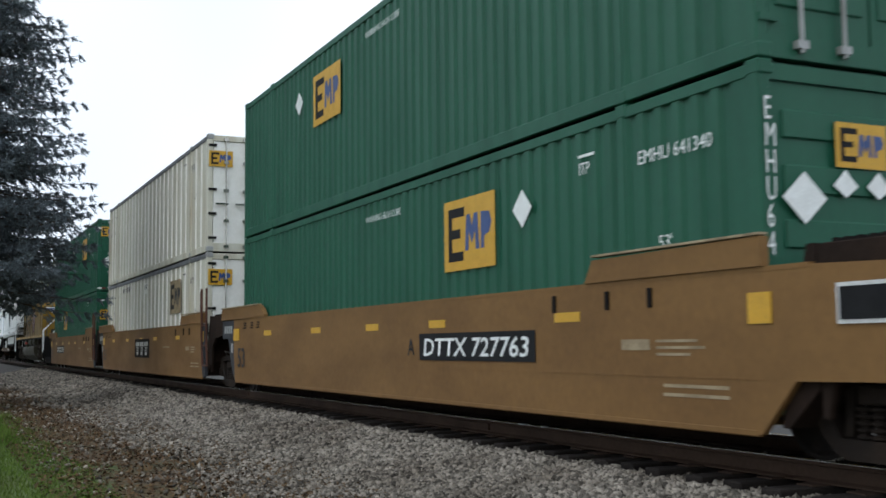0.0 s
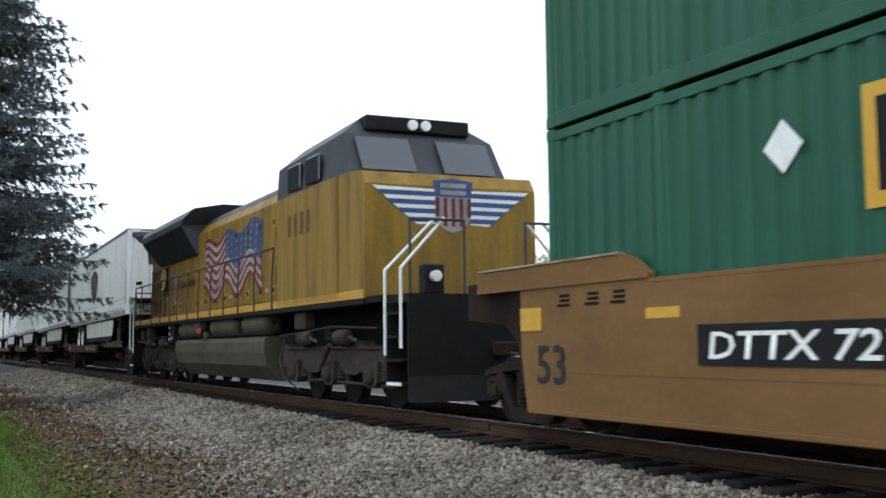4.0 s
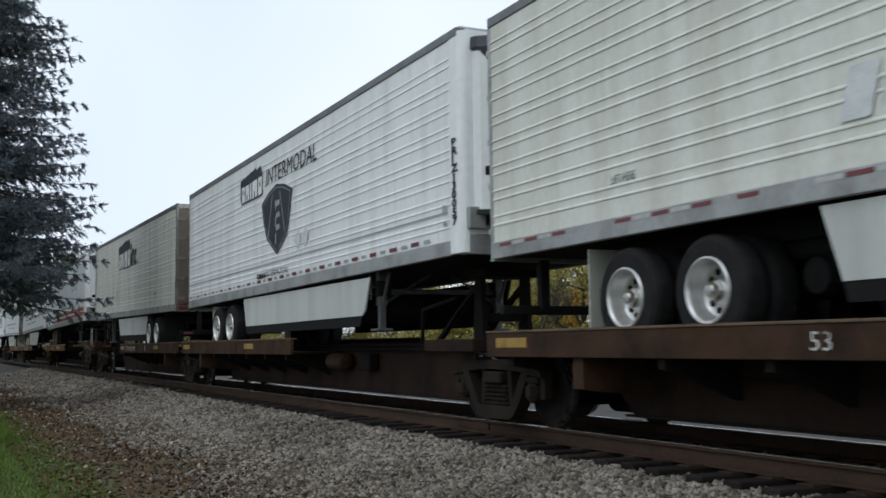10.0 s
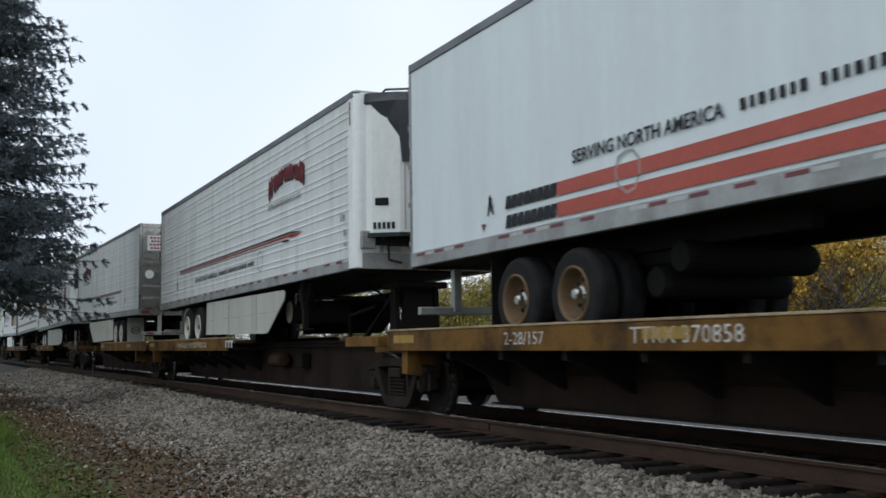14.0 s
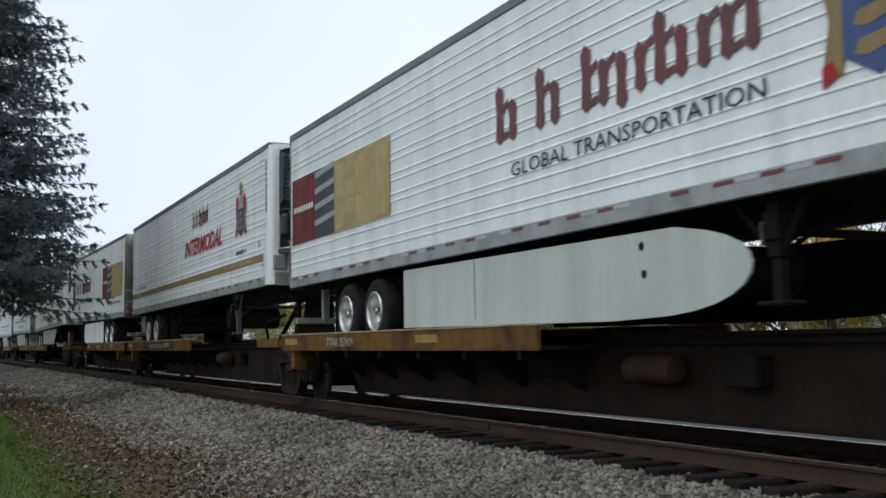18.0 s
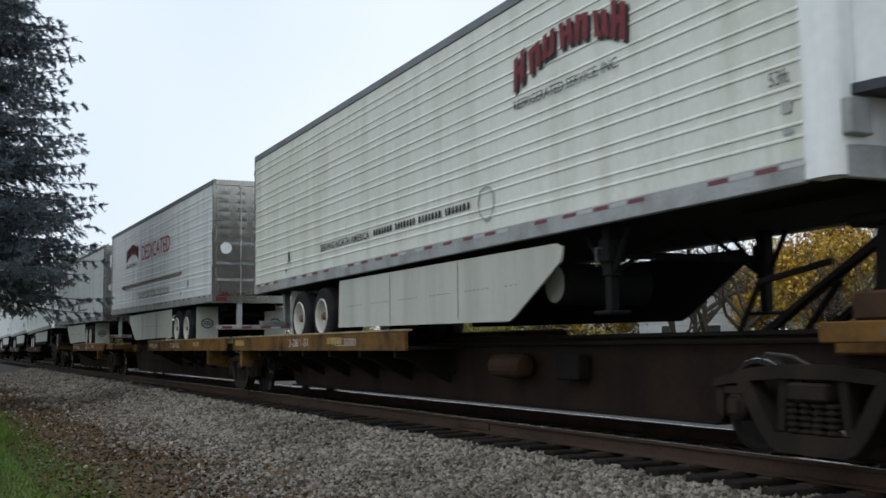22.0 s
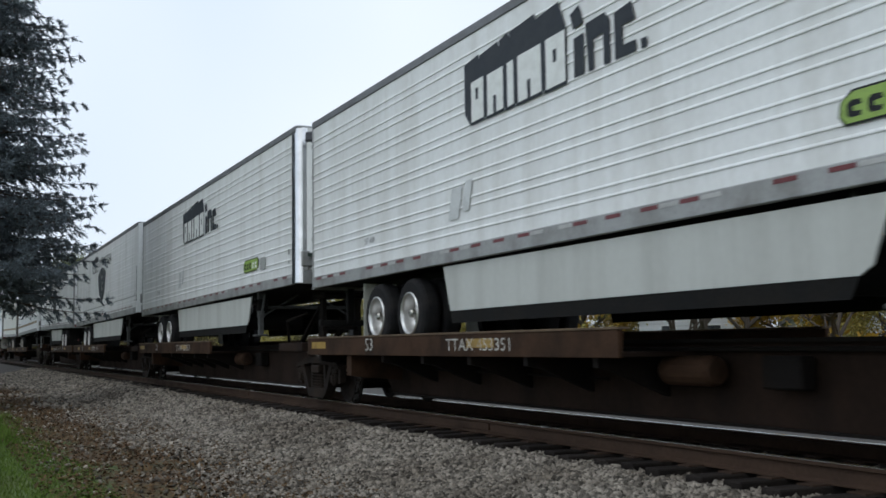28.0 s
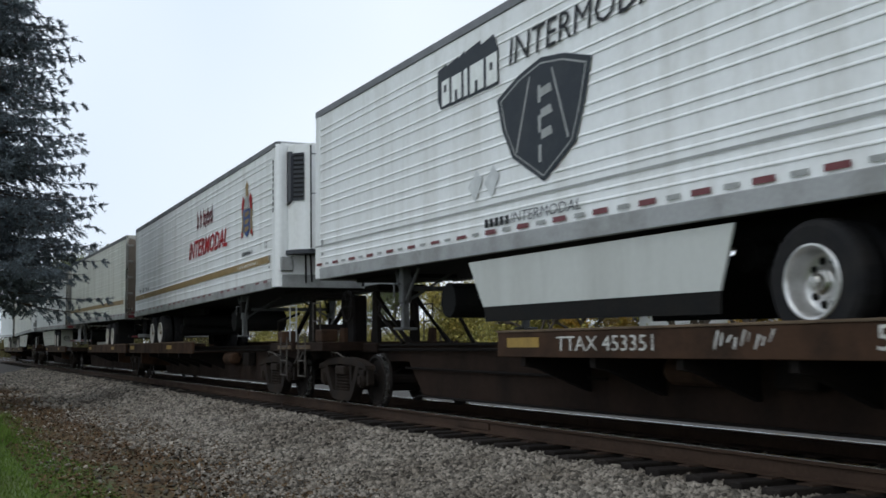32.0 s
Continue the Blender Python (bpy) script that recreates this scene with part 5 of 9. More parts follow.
def make_well_car(front_end, rear_end, sign, letter):
    """A well car platform; x = 0 at the rear end of its container, z = 0 on the rail."""
    t = thing("well_car", "brown steel well car loaded with two stacked containers", "rail car", "well cars of one articulated set")
    for s in (-1, 1):
        yo = s * 1.40
        bm = bm_new()
        y0, y1 = sorted((s * 1.34, yo))
        front = [(CL + 0.02, 0.24), (CL + 0.42, 0.67), (CL + 2.3, 0.70), (CL + 2.3, 1.50), (CL + 0.6, 1.56)] if front_end == 'couple' else [(CL + 0.10, 0.24), (CL - 0.12, 0.6), (CL - 0.12, 1.56)]
        rear = [(-0.47, 1.56), (-0.47, 0.9), (-0.35, 0.24)]
        pts = front + rear
        prism(bm, pts, "y", y0, y1)
        side = part("side_sill", bm, "well", t, "brown side sill")
        bm = bm_new()
        ya, yb = sorted((s * 1.34, s * 1.404))
        box(bm, -0.47, CL + (0.6 if front_end == "couple" else -0.12), ya, yb, 1.535, 1.575)
        box(bm, -0.34, CL - 0.02, ya, yb, 0.22, 0.28, 0.01)
        part("sill_flange", bm, "well", side)
        part("sill_crease", box(bm_new(), -0.4, CL + 0.05, min(s * 1.395, s * 1.404), max(s * 1.395, s * 1.404), 0.67, 0.685), "well", side)
        for pts in ([(-1.5, 1.60), (-1.46, 1.79), (-1.3, 1.82), (1.5, 1.84), (1.72, 1.78), (1.97, 1.62), (1.97, 1.577), (-1.5, 1.577)], [(CL - 2.5, 1.577), (CL - 2.35, 1.80), (CL + 0.1, 1.82), (CL + 0.1, 1.577)]):
            bm = prism(bm_new(), pts, "y", min(s * 1.34, s * 1.425), max(s * 1.34, s * 1.425))
            cm = part("raised_coaming", bm, "well", t, "raised end coaming")
            part("coaming_lip", box(bm_new(), pts[1][0], pts[3][0] if len(pts) > 4 else CL + 0.1, min(s * 1.345, s * 1.44), max(s * 1.345, s * 1.44), 1.826, 1.85, 0.004), "deck_edge", cm, "worn bright lip")
        for x in (1.9, 4.85, 7.48, 9.8, 13.02):
            bm = box(bm_new(), x, x + 0.5, min(yo, yo + s * 0.004), max(yo, yo + s * 0.004), 1.20, 1.30)
            part("reflector", bm, "yellow_mark", t, "yellow reflector")
        for x in (16.06, -0.46):
            part("reflector", box(bm_new(), x, x + (0.27 if x > 0 else 0.45), min(yo, yo + s * 0.012), max(yo, yo + s * 0.012), 1.12, 1.37), "yellow_mark", t, "large yellow reflector")
        bm = bm_new()
        for k, (x, z, w, h) in enumerate(((14.25, 0.91, 0.46, 0.10), (14.8, 0.98, 0.6, 0.025), (14.8, 0.92, 0.7, 0.025), (14.8, 0.86, 0.5, 0.025), (14.9, 0.58, 0.9, 0.03), (14.9, 0.50, 0.9, 0.03), (11.2, 0.98, 1.0, 0.05))):
            bar_mark(bm, x, x + w, z, z + h, yo + s * 0.005)
        part("data_stencil", bm, "deck_edge", t, "faded data stencil")["kind"] = "stuff"
        if front_end == "shared":
            part("end_panel", prism(bm_new(), [(CL - 0.119, 1.55), (CL + 0.42, 1.55), (CL + 0.30, 0.9), (CL + 0.36, 0.3), (CL + 0.101, 0.245), (CL - 0.119, 0.6)], "y", min(s * 1.34, s * 1.395), max(s * 1.34, s * 1.395)), "slate", t, "dark grey end panel")
        if rear_end == "none":
            plate = part("end_plate", box(bm_new(), -1.47, -0.50, min(s * 1.35, s * 1.398), max(s * 1.35, s * 1.398), 1.16, 1.572, 0.006), "slate", t, "dark grey numbered plate")
            bm = bm_new()
            for j in range(4):
                bar_mark(bm, -1.28 + 0.18 * j, -1.15 + 0.18 * j, 1.28, 1.44, s * 1.402)
            part("plate_mark", bm, "grey_mark", plate, "worn pale characters")["kind"] = "stuff"
            part("end_panel", prism(bm_new(), [(-0.475, 1.155), (-0.355, 0.25), (-0.50, 0.33), (-0.74, 0.62), (-0.90, 1.0), (-1.0, 1.155)], "y", min(s * 1.34, s * 1.39), max(s * 1.34, s * 1.39)), "slate", t, "dark grey end panel cut round the wheel")
            part("small_placard", box(bm_new(), -0.72, -0.58, min(s * 1.391, s * 1.396), max(s * 1.391, s * 1.396), 0.86, 1.06), "grey_mark", t, "small pale placard")
        bm = bm_new()
        for x in (0.32, 0.86, 1.32):
            for j in range(3):
                bar_mark(bm, x + 0.05 * (j > 0), x + 0.26, 1.36 + 0.05 * j, 1.39 + 0.05 * j, yo + s * 0.005)
        part("data_stencil", bm, "spine_dark", t, "dark faded stencil")["kind"] = "stuff"
        bm = bm_new()
        for x in (13.0, 14.0, 14.7):
            box(bm, x, x + 0.06, min(yo, yo + s * 0.02), max(yo, yo + s * 0.02), 1.3, 1.48)
        part("tie_down", bm, "spine_dark", t)["kind"] = "stuff"
    # floor cross members and end bulkheads
    for x in (0.4, 4.0, 8.07, 12.1, 15.7):
        part("floor_beam", box(bm_new(), x - 0.2, x + 0.2, -1.335, 1.335, 0.285, 0.38), "well", t)
    for end in (0, 1):
        o = 1 if end else -1
        x = CL + 0.6 if end else -0.47
        joined = not end and rear_end == "none"
        bm = bm_new()
        prism(bm, [(x, 0.62), (x - o * 0.35, 0.3), (x - o * 0.42, 0.3), (x - o * 0.1, 1.72), (x, 1.72)], "y", -1.33, 1.33)
        part("end_bulkhead", bm, "spine_brown", t)
        bm = bm_new()
        box(bm, *sorted((x, x + o * (0.95 if joined else 1.55))), -1.28, 1.28, 1.40 if joined else 1.50, 1.57 if joined else 1.72, 0.01)
        box(bm, *sorted((x, x + o * (0.9 if joined else 1.5))), -0.45, 0.45, 0.82, 1.40 if joined else 1.50, 0.03)
        part("end_platform", bm, "spine_brown", t, "grimy end platform")
        for s in (-1, 1):
            if joined:
                continue
            bm = prism(bm_new(), [(x + o * 0.02, 1.70), (x + o * 1.45, 1.70), (x + o * 1.45, 1.28), (x + o * 0.5, 1.2), (x + o * 0.2, 1.0), (x + o * 0.08, 0.4), (x + o * 0.02, 0.4)], "y", min(s * 1.28, s * 1.335), max(s * 1.28, s * 1.335))
            part("end_web", bm, "spine_brown", t)
        if end and front_end == "couple":
            part("placard_frame", box(bm_new(), x + 0.28, x + 1.2, -1.418, -1.404, 1.10, 1.40), "tape_white", t, "white-framed placard")
            part("placard", box(bm_new(), x + 0.31, x + 1.17, -1.424, -1.419, 1.13, 1.37), "black", t)
        if end:
            bm = bm_new()
            for k in range(12):
                box(bm, x + 0.1 + k * 0.12, x + 0.15 + k * 0.12, -1.26, 1.26, 1.72, 1.75)
            part("walkway_grating", bm, "spine_dark", t)["kind"] = "stuff"
            for s in (-1, 1) if front_end == "shared" else ():
                bm = bm_new()
                lx = CL + 0.15
                for dx in (0.0, 0.50):
                    tube(bm, [(lx + dx + 0.12, s * 1.45, 0.55), (lx + dx + 0.03, s * 1.45, 1.0), (lx + dx, s * 1.45, 1.4), (lx + dx, s * 1.45, 2.37)], 0.03)
                tube(bm, [(lx + 0.12, s * 1.45, 0.55), (lx + 0.62, s * 1.45, 0.55)], 0.02)
                tube(bm, [(lx - 0.02, s * 1.45, 2.36), (lx - 0.14, s * 1.45, 2.30), (lx - 0.14, s * 1.45, 1.84)], 0.016)
                for dx, z in ((0.02, 1.02), (0.0, 1.5)):
                    tube(bm, [(lx + dx, s * 1.445, z), (lx + dx + 0.50, s * 1.445, z)], 0.02)
                part("ladder", bm, "ladder_brown", t, "brown steel ladder and grab rails")
        kind = front_end if end else rear_end
        if kind == "couple":
            bg = a_bogie(t)
            bg.matrix_basis = pose(x + o * 0.35, 0, 0)
            bm = box(bm_new(), min(x + o * 1.5, x + o * 2.4), max(x + o * 1.5, x + o * 2.4), -0.1, 0.1, 0.80, 1.0, 0.03)
            part("coupler", bm, "bogie", t)
        elif kind == "shared" and end:
            bg = a_bogie(t)
            bg.matrix_basis = pose(x + 0.92, 0, 0)
    # name board and numerals
    y = -1.412
    if sign == "number":
        bx = 9.5 if letter == "A" else 2.65
        part("name_board", bar_mark(bm_new(), bx, bx + 3.12, 0.78, 1.13, y), "black", t, "black board with white numerals")
        part("lettering", letters(bm_new(), "DTTX 727763", bx + 0.12, 0.84, 0.23, y - 0.004, 1.5, 0.12, bold=0.004), "letter_white", t)
    else:
        part("name_board", bar_mark(bm_new(), 6.66, 9.21, 0.69, 1.26, y), "spine_dark", t, "worn dark board with a white mark")
        bm = bm_new()
        for k in range(3):
            x = 6.86 + k * 0.74
            bar_mark(bm, x, x + 0.64, 1.04, 1.17, y - 0.004)
            for z in (0.99, 0.945, 0.90):
                bar_mark(bm, x + 0.10, x + 0.54, z, z + 0.025, y - 0.004)
            bar_mark(bm, x + 0.16, x + 0.48, 0.77, 0.875, y - 0.004)
        part("board_mark", bm, "worn_letter", t, "worn white blocks of a mark")["kind"] = "stuff"
    bm = letters(bm_new(), "53", -0.13, 0.56, 0.41, y, 1.12, bold=0.006)
    if letter:
        letters(bm, letter, 9.1 if letter == "A" else 6.22, 0.84, 0.24, y)
    part("lettering", bm, "ink", t)
    return t


# ---- locomotive ----
def make_locomotive():
    """A six-axle road locomotive, 22.6 m long; x = 0 at its middle, front towards +x, z = 0 on the rail."""
    t = thing("locomotive", "weathered yellow and grey diesel locomotive with a painted flag", "locomotive")
    # frame and walkways
    bm = bm_new()
    box(bm, -10.5, 10.3, -1.45, 1.45, 1.62, 1.72)
    box(bm, -11.0, 11.0, -0.5, 0.5, 1.0, 1.62)
    part("underframe", bm, "under", t)
    for s in (-1, 1):
        y0, y1 = sorted((s * 1.44, s * 1.50))
        part("side_sill", box(bm_new(), -10.45, 9.7, y0, y1, 1.69, 1.825, 0.008), "sill_yellow", t, "bright yellow walkway sill")
        part("sill_underside", box(bm_new(), -10.45, 9.7, y0, y1, 1.60, 1.686, 0.008), "under", t)
    # long hood
    bm = bm_new()
    prism(bm, [(-0.98, 1.72), (-0.98, 3.95), (-0.80, 4.22), (0.80, 4.22), (0.98, 3.95), (0.98, 1.72)], "x", -10.35, 5.2)
    hood = part("long_hood", bm, "loco_yellow", t, "yellow long hood")
    bm = bm_new()
    prism(bm, [(-0.83, 4.19), (-0.70, 4.34), (0.70, 4.34), (0.83, 4.19)], "x", -3.8, 5.2)
    part("hood_roof", bm, "loco_grey", hood)
    part("rear_hood", prism(bm_new(), [(-0.975, 3.9), (-0.975, 4.45), (-0.8, 4.7), (0.8, 4.7), (0.975, 4.45), (0.975, 3.9)], "x", -10.345, -4.5), "loco_yellow", hood)
    bm = box(bm_new(), -3.7, 5.0, -0.835, -0.80, 4.12, 4.17)
    part("hood_stripe", bm, "loco_red", hood, "red edge stripe")
    # flared radiators: sloping dark screens under a grey cap
    bm = bm_new()
    ring = [(-1.0, 3.42), (-1.44, 4.20), (-1.44, 4.36), (-1.22, 4.60), (-0.5, 4.72), (0.5, 4.72), (1.22, 4.60), (1.44, 4.36), (1.44, 4.20), (1.0, 3.42)]
    back = [bm.verts.new(({3.42: -8.75, 4.20: -9.55, 4.36: -9.75}.get(z, -10.36), y, z)) for y, z in ring]
    frontv = [bm.verts.new(({3.42: -3.78, 4.20: -3.82}.get(z, -3.55 + (z - 4.3)), y, z)) for y, z in ring]
    for i in range(len(ring) - 1):
        bm.faces.new([back[i], back[i + 1], frontv[i + 1], frontv[i]])
    bm.faces.new(back[::-1]), bm.faces.new(frontv)
    bmesh.ops.recalc_face_normals(bm, faces=bm.faces[:])
    rad = part("radiator_flare", bm, "loco_grey", t, "dark grey flared radiator housing")
    for s in (-1, 1):
        bm = bm_new()
        q = [(-8.78, s * 1.005, 3.44), (-3.86, s * 1.005, 3.44), (-3.90, s * 1.42, 4.18), (-9.50, s * 1.42, 4.18)]
        f = [bm.verts.new(p) for p in q] + [bm.verts.new((p[0], p[1] + s * 0.03, p[2] - 0.012)) for p in q]
        for idx in ((4, 5, 6, 7), (0, 1, 5, 4), (1, 2, 6, 5), (2, 3, 7, 6), (3, 0, 4, 7)):
            bm.faces.new([f[i] for i in idx])
        bmesh.ops.recalc_face_normals(bm, faces=bm.faces[:])
        part("radiator_screen", bm, "screen_blue", rad, "blue-black radiator screen")
        bm = bm_new()
        for r in range(9):
            for c in range(7):
                x, z = -10.2 + c * 0.22, 3.62 + r * 0.1
                if x + 0.18 < -8.75 - (z - 3.42) * 1.05:
                    prism(bm, [(s * 0.975, z), (s * 1.012, z - 0.012), (s * 1.012, z + 0.018), (s * 0.975, z + 0.05)], "x", x, x + 0.16)
        part("hood_louvre", bm, "grille_tan", hood, "pressed louvres")["kind"] = "stuff"
        # rear side grille and brake recess
        g = part("side_grille", box(bm_new(), -10.2, -8.85, min(s * 0.975, s * 0.992), max(s * 0.975, s * 0.992), 2.02, 3.36), "spine_brown", t, "dirty brown louvred grille")
        for r in range(3):
            for c in range(9):
                x = -10.17 + c * 0.148
                part("grille_slat", prism(bm_new(), [(x, s * 0.993), (x + 0.04, s * 1.03), (x + 0.075, s * 1.03), (x + 0.075, s * 0.993)], "z", 2.06 + r * 0.43, 2.46 + r * 0.43), "grille_tan", g)
        for z in (2.02, 2.465, 2.895, 3.325):
            part("grille_bar", box(bm_new(), -10.22, -8.83, min(s * 0.994, s * 1.036), max(s * 0.994, s * 1.036), z, z + 0.04), "grille_tan", g)
        part("recess", box(bm_new(), -8.6, -7.72, min(s * 0.975, s * 0.988), max(s * 0.975, s * 0.988), 2.62, 3.38), "black", t, "dark recess behind the brake wheel")
        for z in (2.62, 3.36):
            part("recess_lip", box(bm_new(), -8.62, -7.70, min(s * 0.989, s * 1.03), max(s * 0.989, s * 1.03), z, z + 0.03), "loco_yellow", t)
        wheel = part("brake_wheel", lathe(bm_new(), [(0.29, -0.015), (0.315, -0.025), (0.335, 0.0), (0.315, 0.025), (0.29, 0.015)], 24, (-8.15, s * 1.06, 3.0), ring=True), "pale_wheel", t, "pale spoked hand brake wheel")
        for k in range(8):
            a = math.pi * k / 4
            part("spoke", rod(bm_new(), (-8.15, s * 1.06, 3.0), (-8.15 + 0.3 * math.cos(a), s * 1.06, 3.0 + 0.3 * math.sin(a)), 0.024, n=6), "pale_wheel", wheel)
        part("wheel_hub", lathe(bm_new(), [(0.0001, -0.04), (0.10, -0.03), (0.10, 0.03), (0.0001, 0.04)], 12, (-8.15, s * 1.06, 3.0)), "pale_wheel", wheel)
        part("brake_chain", tube(bm_new(), [(-8.1, s * 1.03, 2.9), (-8.05, s * 1.02, 2.35), (-8.12, s * 1.02, 1.85)], 0.016), "under", t)
        part("warning_plate", box(bm_new(), -8.28, -7.85, min(s * 0.985, s * 0.993), max(s * 0.985, s * 0.993), 2.36, 2.50), "grey_mark", t, "small worn warning plate")
        # hood doors with hinges, latches and worn stickers
        door_x = [-7.6, -6.7, -5.8, -4.9, -3.72, -2.7, -1.68, -0.66, 0.36, 1.38, 2.4, 3.42, 4.3]
        for i, (xa, xb) in enumerate(zip(door_x, door_x[1:])):
            tall = 3.36 if xb < -3.6 else 3.92
            d = part("hood_door", box(bm_new(), xa + 0.012, xb - 0.012, min(s * 0.978, s * 0.993), max(s * 0.978, s * 0.993), 1.93, tall, 0.005), "loco_yellow", t)
            for z in (2.10, tall - 0.42):
                part("latch", box(bm_new(), xb - 0.14, xb - 0.09, min(s * 0.993, s * 1.018), max(s * 0.993, s * 1.018), z, z + 0.10, 0.006), "under", d, "black latch")
                part("latch_plate", box(bm_new(), xb - 0.165, xb - 0.065, min(s * 0.993, s * 0.997), max(s * 0.993, s * 0.997), z - 0.05, z + 0.15), "sill_yellow", d)
            for z in (2.30, tall - 0.75):
                part("hinge", box(bm_new(), xa + 0.02, xa + 0.045, min(s * 0.993, s * 1.005), max(s * 0.993, s * 1.005), z, z + 0.28), "rust_streak", d, "rusty hinge")
            if i % 3 == 1:
                part("sticker", box(bm_new(), xa + 0.25, xa + 0.48, min(s * 0.993, s * 0.996), max(s * 0.993, s * 0.996), 2.12, 2.20), "grey_flag", d, "worn pale sticker")
        # handrail on posts
        bm = bm_new()
        tube(bm, [(-10.45, s * 1.47, 2.86), (4.9, s * 1.47, 2.86)], 0.022)
        rail = part("handrail", bm, "rail_dull", t, "long walkway handrail")
        for x in (-10.45, -9.35, -7.6, -6.25, -4.9, -3.93, -2.67, -1.44, -0.19, 1.08, 2.35, 3.62, 4.89):
            part("rail_post", box(bm_new(), x - 0.035, x + 0.035, min(s * 1.50, s * 1.522), max(s * 1.50, s * 1.522), 1.66, 2.30, 0.004), "rail_dull", rail)
            part("rail_post", prism(bm_new(), [(s * 1.50, 2.28), (s * 1.522, 2.28), (s * 1.485, 2.86), (s * 1.458, 2.86)], "x", x - 0.030, x + 0.030), "rail_dull", rail)
        # stepwells and white grab irons at both ends
        for e in (-1, 1):
            xa = e * 10.6
            st = part("end_step", box(bm_new(), min(xa, xa + e * 0.05), max(xa, xa + e * 0.05), min(s * 1.1, s * 1.5), max(s * 1.1, s * 1.5), 0.42, 1.57), "under", t, "black stepwell")
            part("stepwell_back", box(bm_new(), min(xa + e * 0.05, xa + e * 0.6), max(xa + e * 0.05, xa + e * 0.6), min(s * 1.08, s * 1.1), max(s * 1.08, s * 1.1), 0.42, 1.57), "under", st)
            for k in range(4):
                z = 0.42 + k * 0.33
                part("tread", box(bm_new(), *sorted((xa + e * 0.055, xa + e * 0.58)), min(s * 1.105, s * 1.5), max(s * 1.105, s * 1.5), z, z + 0.04), "under", st)
                if k == 0:
                    part("step_edge", box(bm_new(), *sorted((xa + e * 0.055, xa + e * 0.58)), min(s * 1.501, s * 1.51), max(s * 1.501, s * 1.51), z, z + 0.045), "letter_white", st, "white step edge")
            if e < 0:
                irons = ([(xa + 0.15, 1.515, 2.45), (xa - 0.03, 1.515, 1.95), (xa - 0.03, 1.515, 0.85)], [(xa - 0.28, 1.515, 2.40), (xa - 0.66, 1.515, 1.95), (xa - 0.66, 1.515, 1.02), (xa - 0.45, 1.515, 0.95)])
            else:
                irons = ([(xa + 0.1, 0.80, 2.78), (xa + 0.02, 1.515, 2.05), (xa + 0.02, 1.515, 0.85)], [(xa + 0.5, 0.80, 2.78), (xa + 0.60, 1.515, 2.05), (xa + 0.60, 1.515, 0.95)])
            for pts in irons:
                part("grab_iron", tube(bm_new(), [(px, s * py, pz) for px, py, pz in pts], 0.024), "letter_white", st, "white grab iron")
        # gear under the walkway
        part("junction_box", box(bm_new(), -1.95, -1.42, min(s * 1.30, s * 1.47), max(s * 1.30, s * 1.47), 1.38, 1.60, 0.012), "tank", t, "grey junction box")
        part("box_port", rod(bm_new(), (-1.56, s * 1.46, 1.49), (-1.56, s * 1.485, 1.49), 0.045, n=12), "under", t)
        cabinet = part("air_cabinet", box(bm_new(), -5.35, -4.62, min(s * 1.2, s * 1.44), max(s * 1.2, s * 1.44), 1.12, 1.58, 0.015), "under", t, "black equipment cabinet")
        for x, z in ((-5.27, 1.50), (-5.25, 1.33), (-5.27, 1.18), (-4.98, 1.22)):
            part("cabinet_sticker", box(bm_new(), x, x + 0.13, min(s * 1.44, s * 1.444), max(s * 1.44, s * 1.444), z, z + 0.06), "tape_white", cabinet, "white sticker")
        part("sand_box", box(bm_new(), -9.75, -9.2, min(s * 1.2, s * 1.42), max(s * 1.2, s * 1.42), 1.22, 1.515, 0.015), "loco_bogie", t)
        part("frame_pipe", tube(bm_new(), [(-10.3, s * 1.40, 1.18), (-8.9, s * 1.40, 1.14), (-8.7, s * 1.40, 1.42), (-8.95, s * 1.40, 1.46)], 0.016), "worn_steel", t, "bent sand pipe")
        part("frame_pipe", tube(bm_new(), [(-4.3, s * 1.38, 1.26), (-1.2, s * 1.38, 1.24), (4.2, s * 1.38, 1.24)], 0.02), "under", t)
    # rear end rail and platforms
    for e in (-1, 1):
        part("end_platform", box(bm_new(), min(e * 10.3, e * 11.2), max(e * 10.3, e * 11.2), -1.4, 1.4, 1.58, 1.70), "under", t)
        part("pilot_plate", prism(bm_new(), [(e * 11.2, 1.62), (e * 11.25, 1.62), (e * 11.25, 0.55), (e * 11.45, 0.2), (e * 11.2, 0.2)], "y", -1.42, 1.42), "under", t, "black pilot plate")
        bm = box(bm_new(), min(e * 11.2, e * 11.9), max(e * 11.2, e * 11.9), -0.12, 0.12, 0.8, 1.02, 0.03)
        part("coupler", bm, "bogie", t)
        for s in (-1, 1):
            bm = tube(bm_new(), [(e * 11.15, s * 1.35, 1.7), (e * 11.15, s * 1.35, 2.75), (e * 11.15, s * 0.5, 2.75), (e * 11.15, s * 0.5, 1.7)], 0.022)
            part("end_rail", bm, "loco_grey", t)
    # cab
    bm = prism(bm_new(), [(-1.5, 1.72), (-1.5, 3.72), (1.5, 3.72), (1.5, 1.72)], "x", 5.2, 8.55)
    cab = part("cab", bm, "loco_yellow", t, "yellow lower cab")
    bm = bm_new()
    lo = [(5.2, -1.5, 3.72), (8.9, -1.42, 3.72), (8.9, 1.42, 3.72), (5.2, 1.5, 3.72)]
    mid = [(5.2, -1.46, 4.30), (8.45, -1.36, 4.45), (8.45, 1.36, 4.45), (5.2, 1.46, 4.30)]
    hi = [(5.2, -0.95, 4.72), (8.1, -0.95, 4.78), (8.1, 0.95, 4.78), (5.2, 0.95, 4.72)]
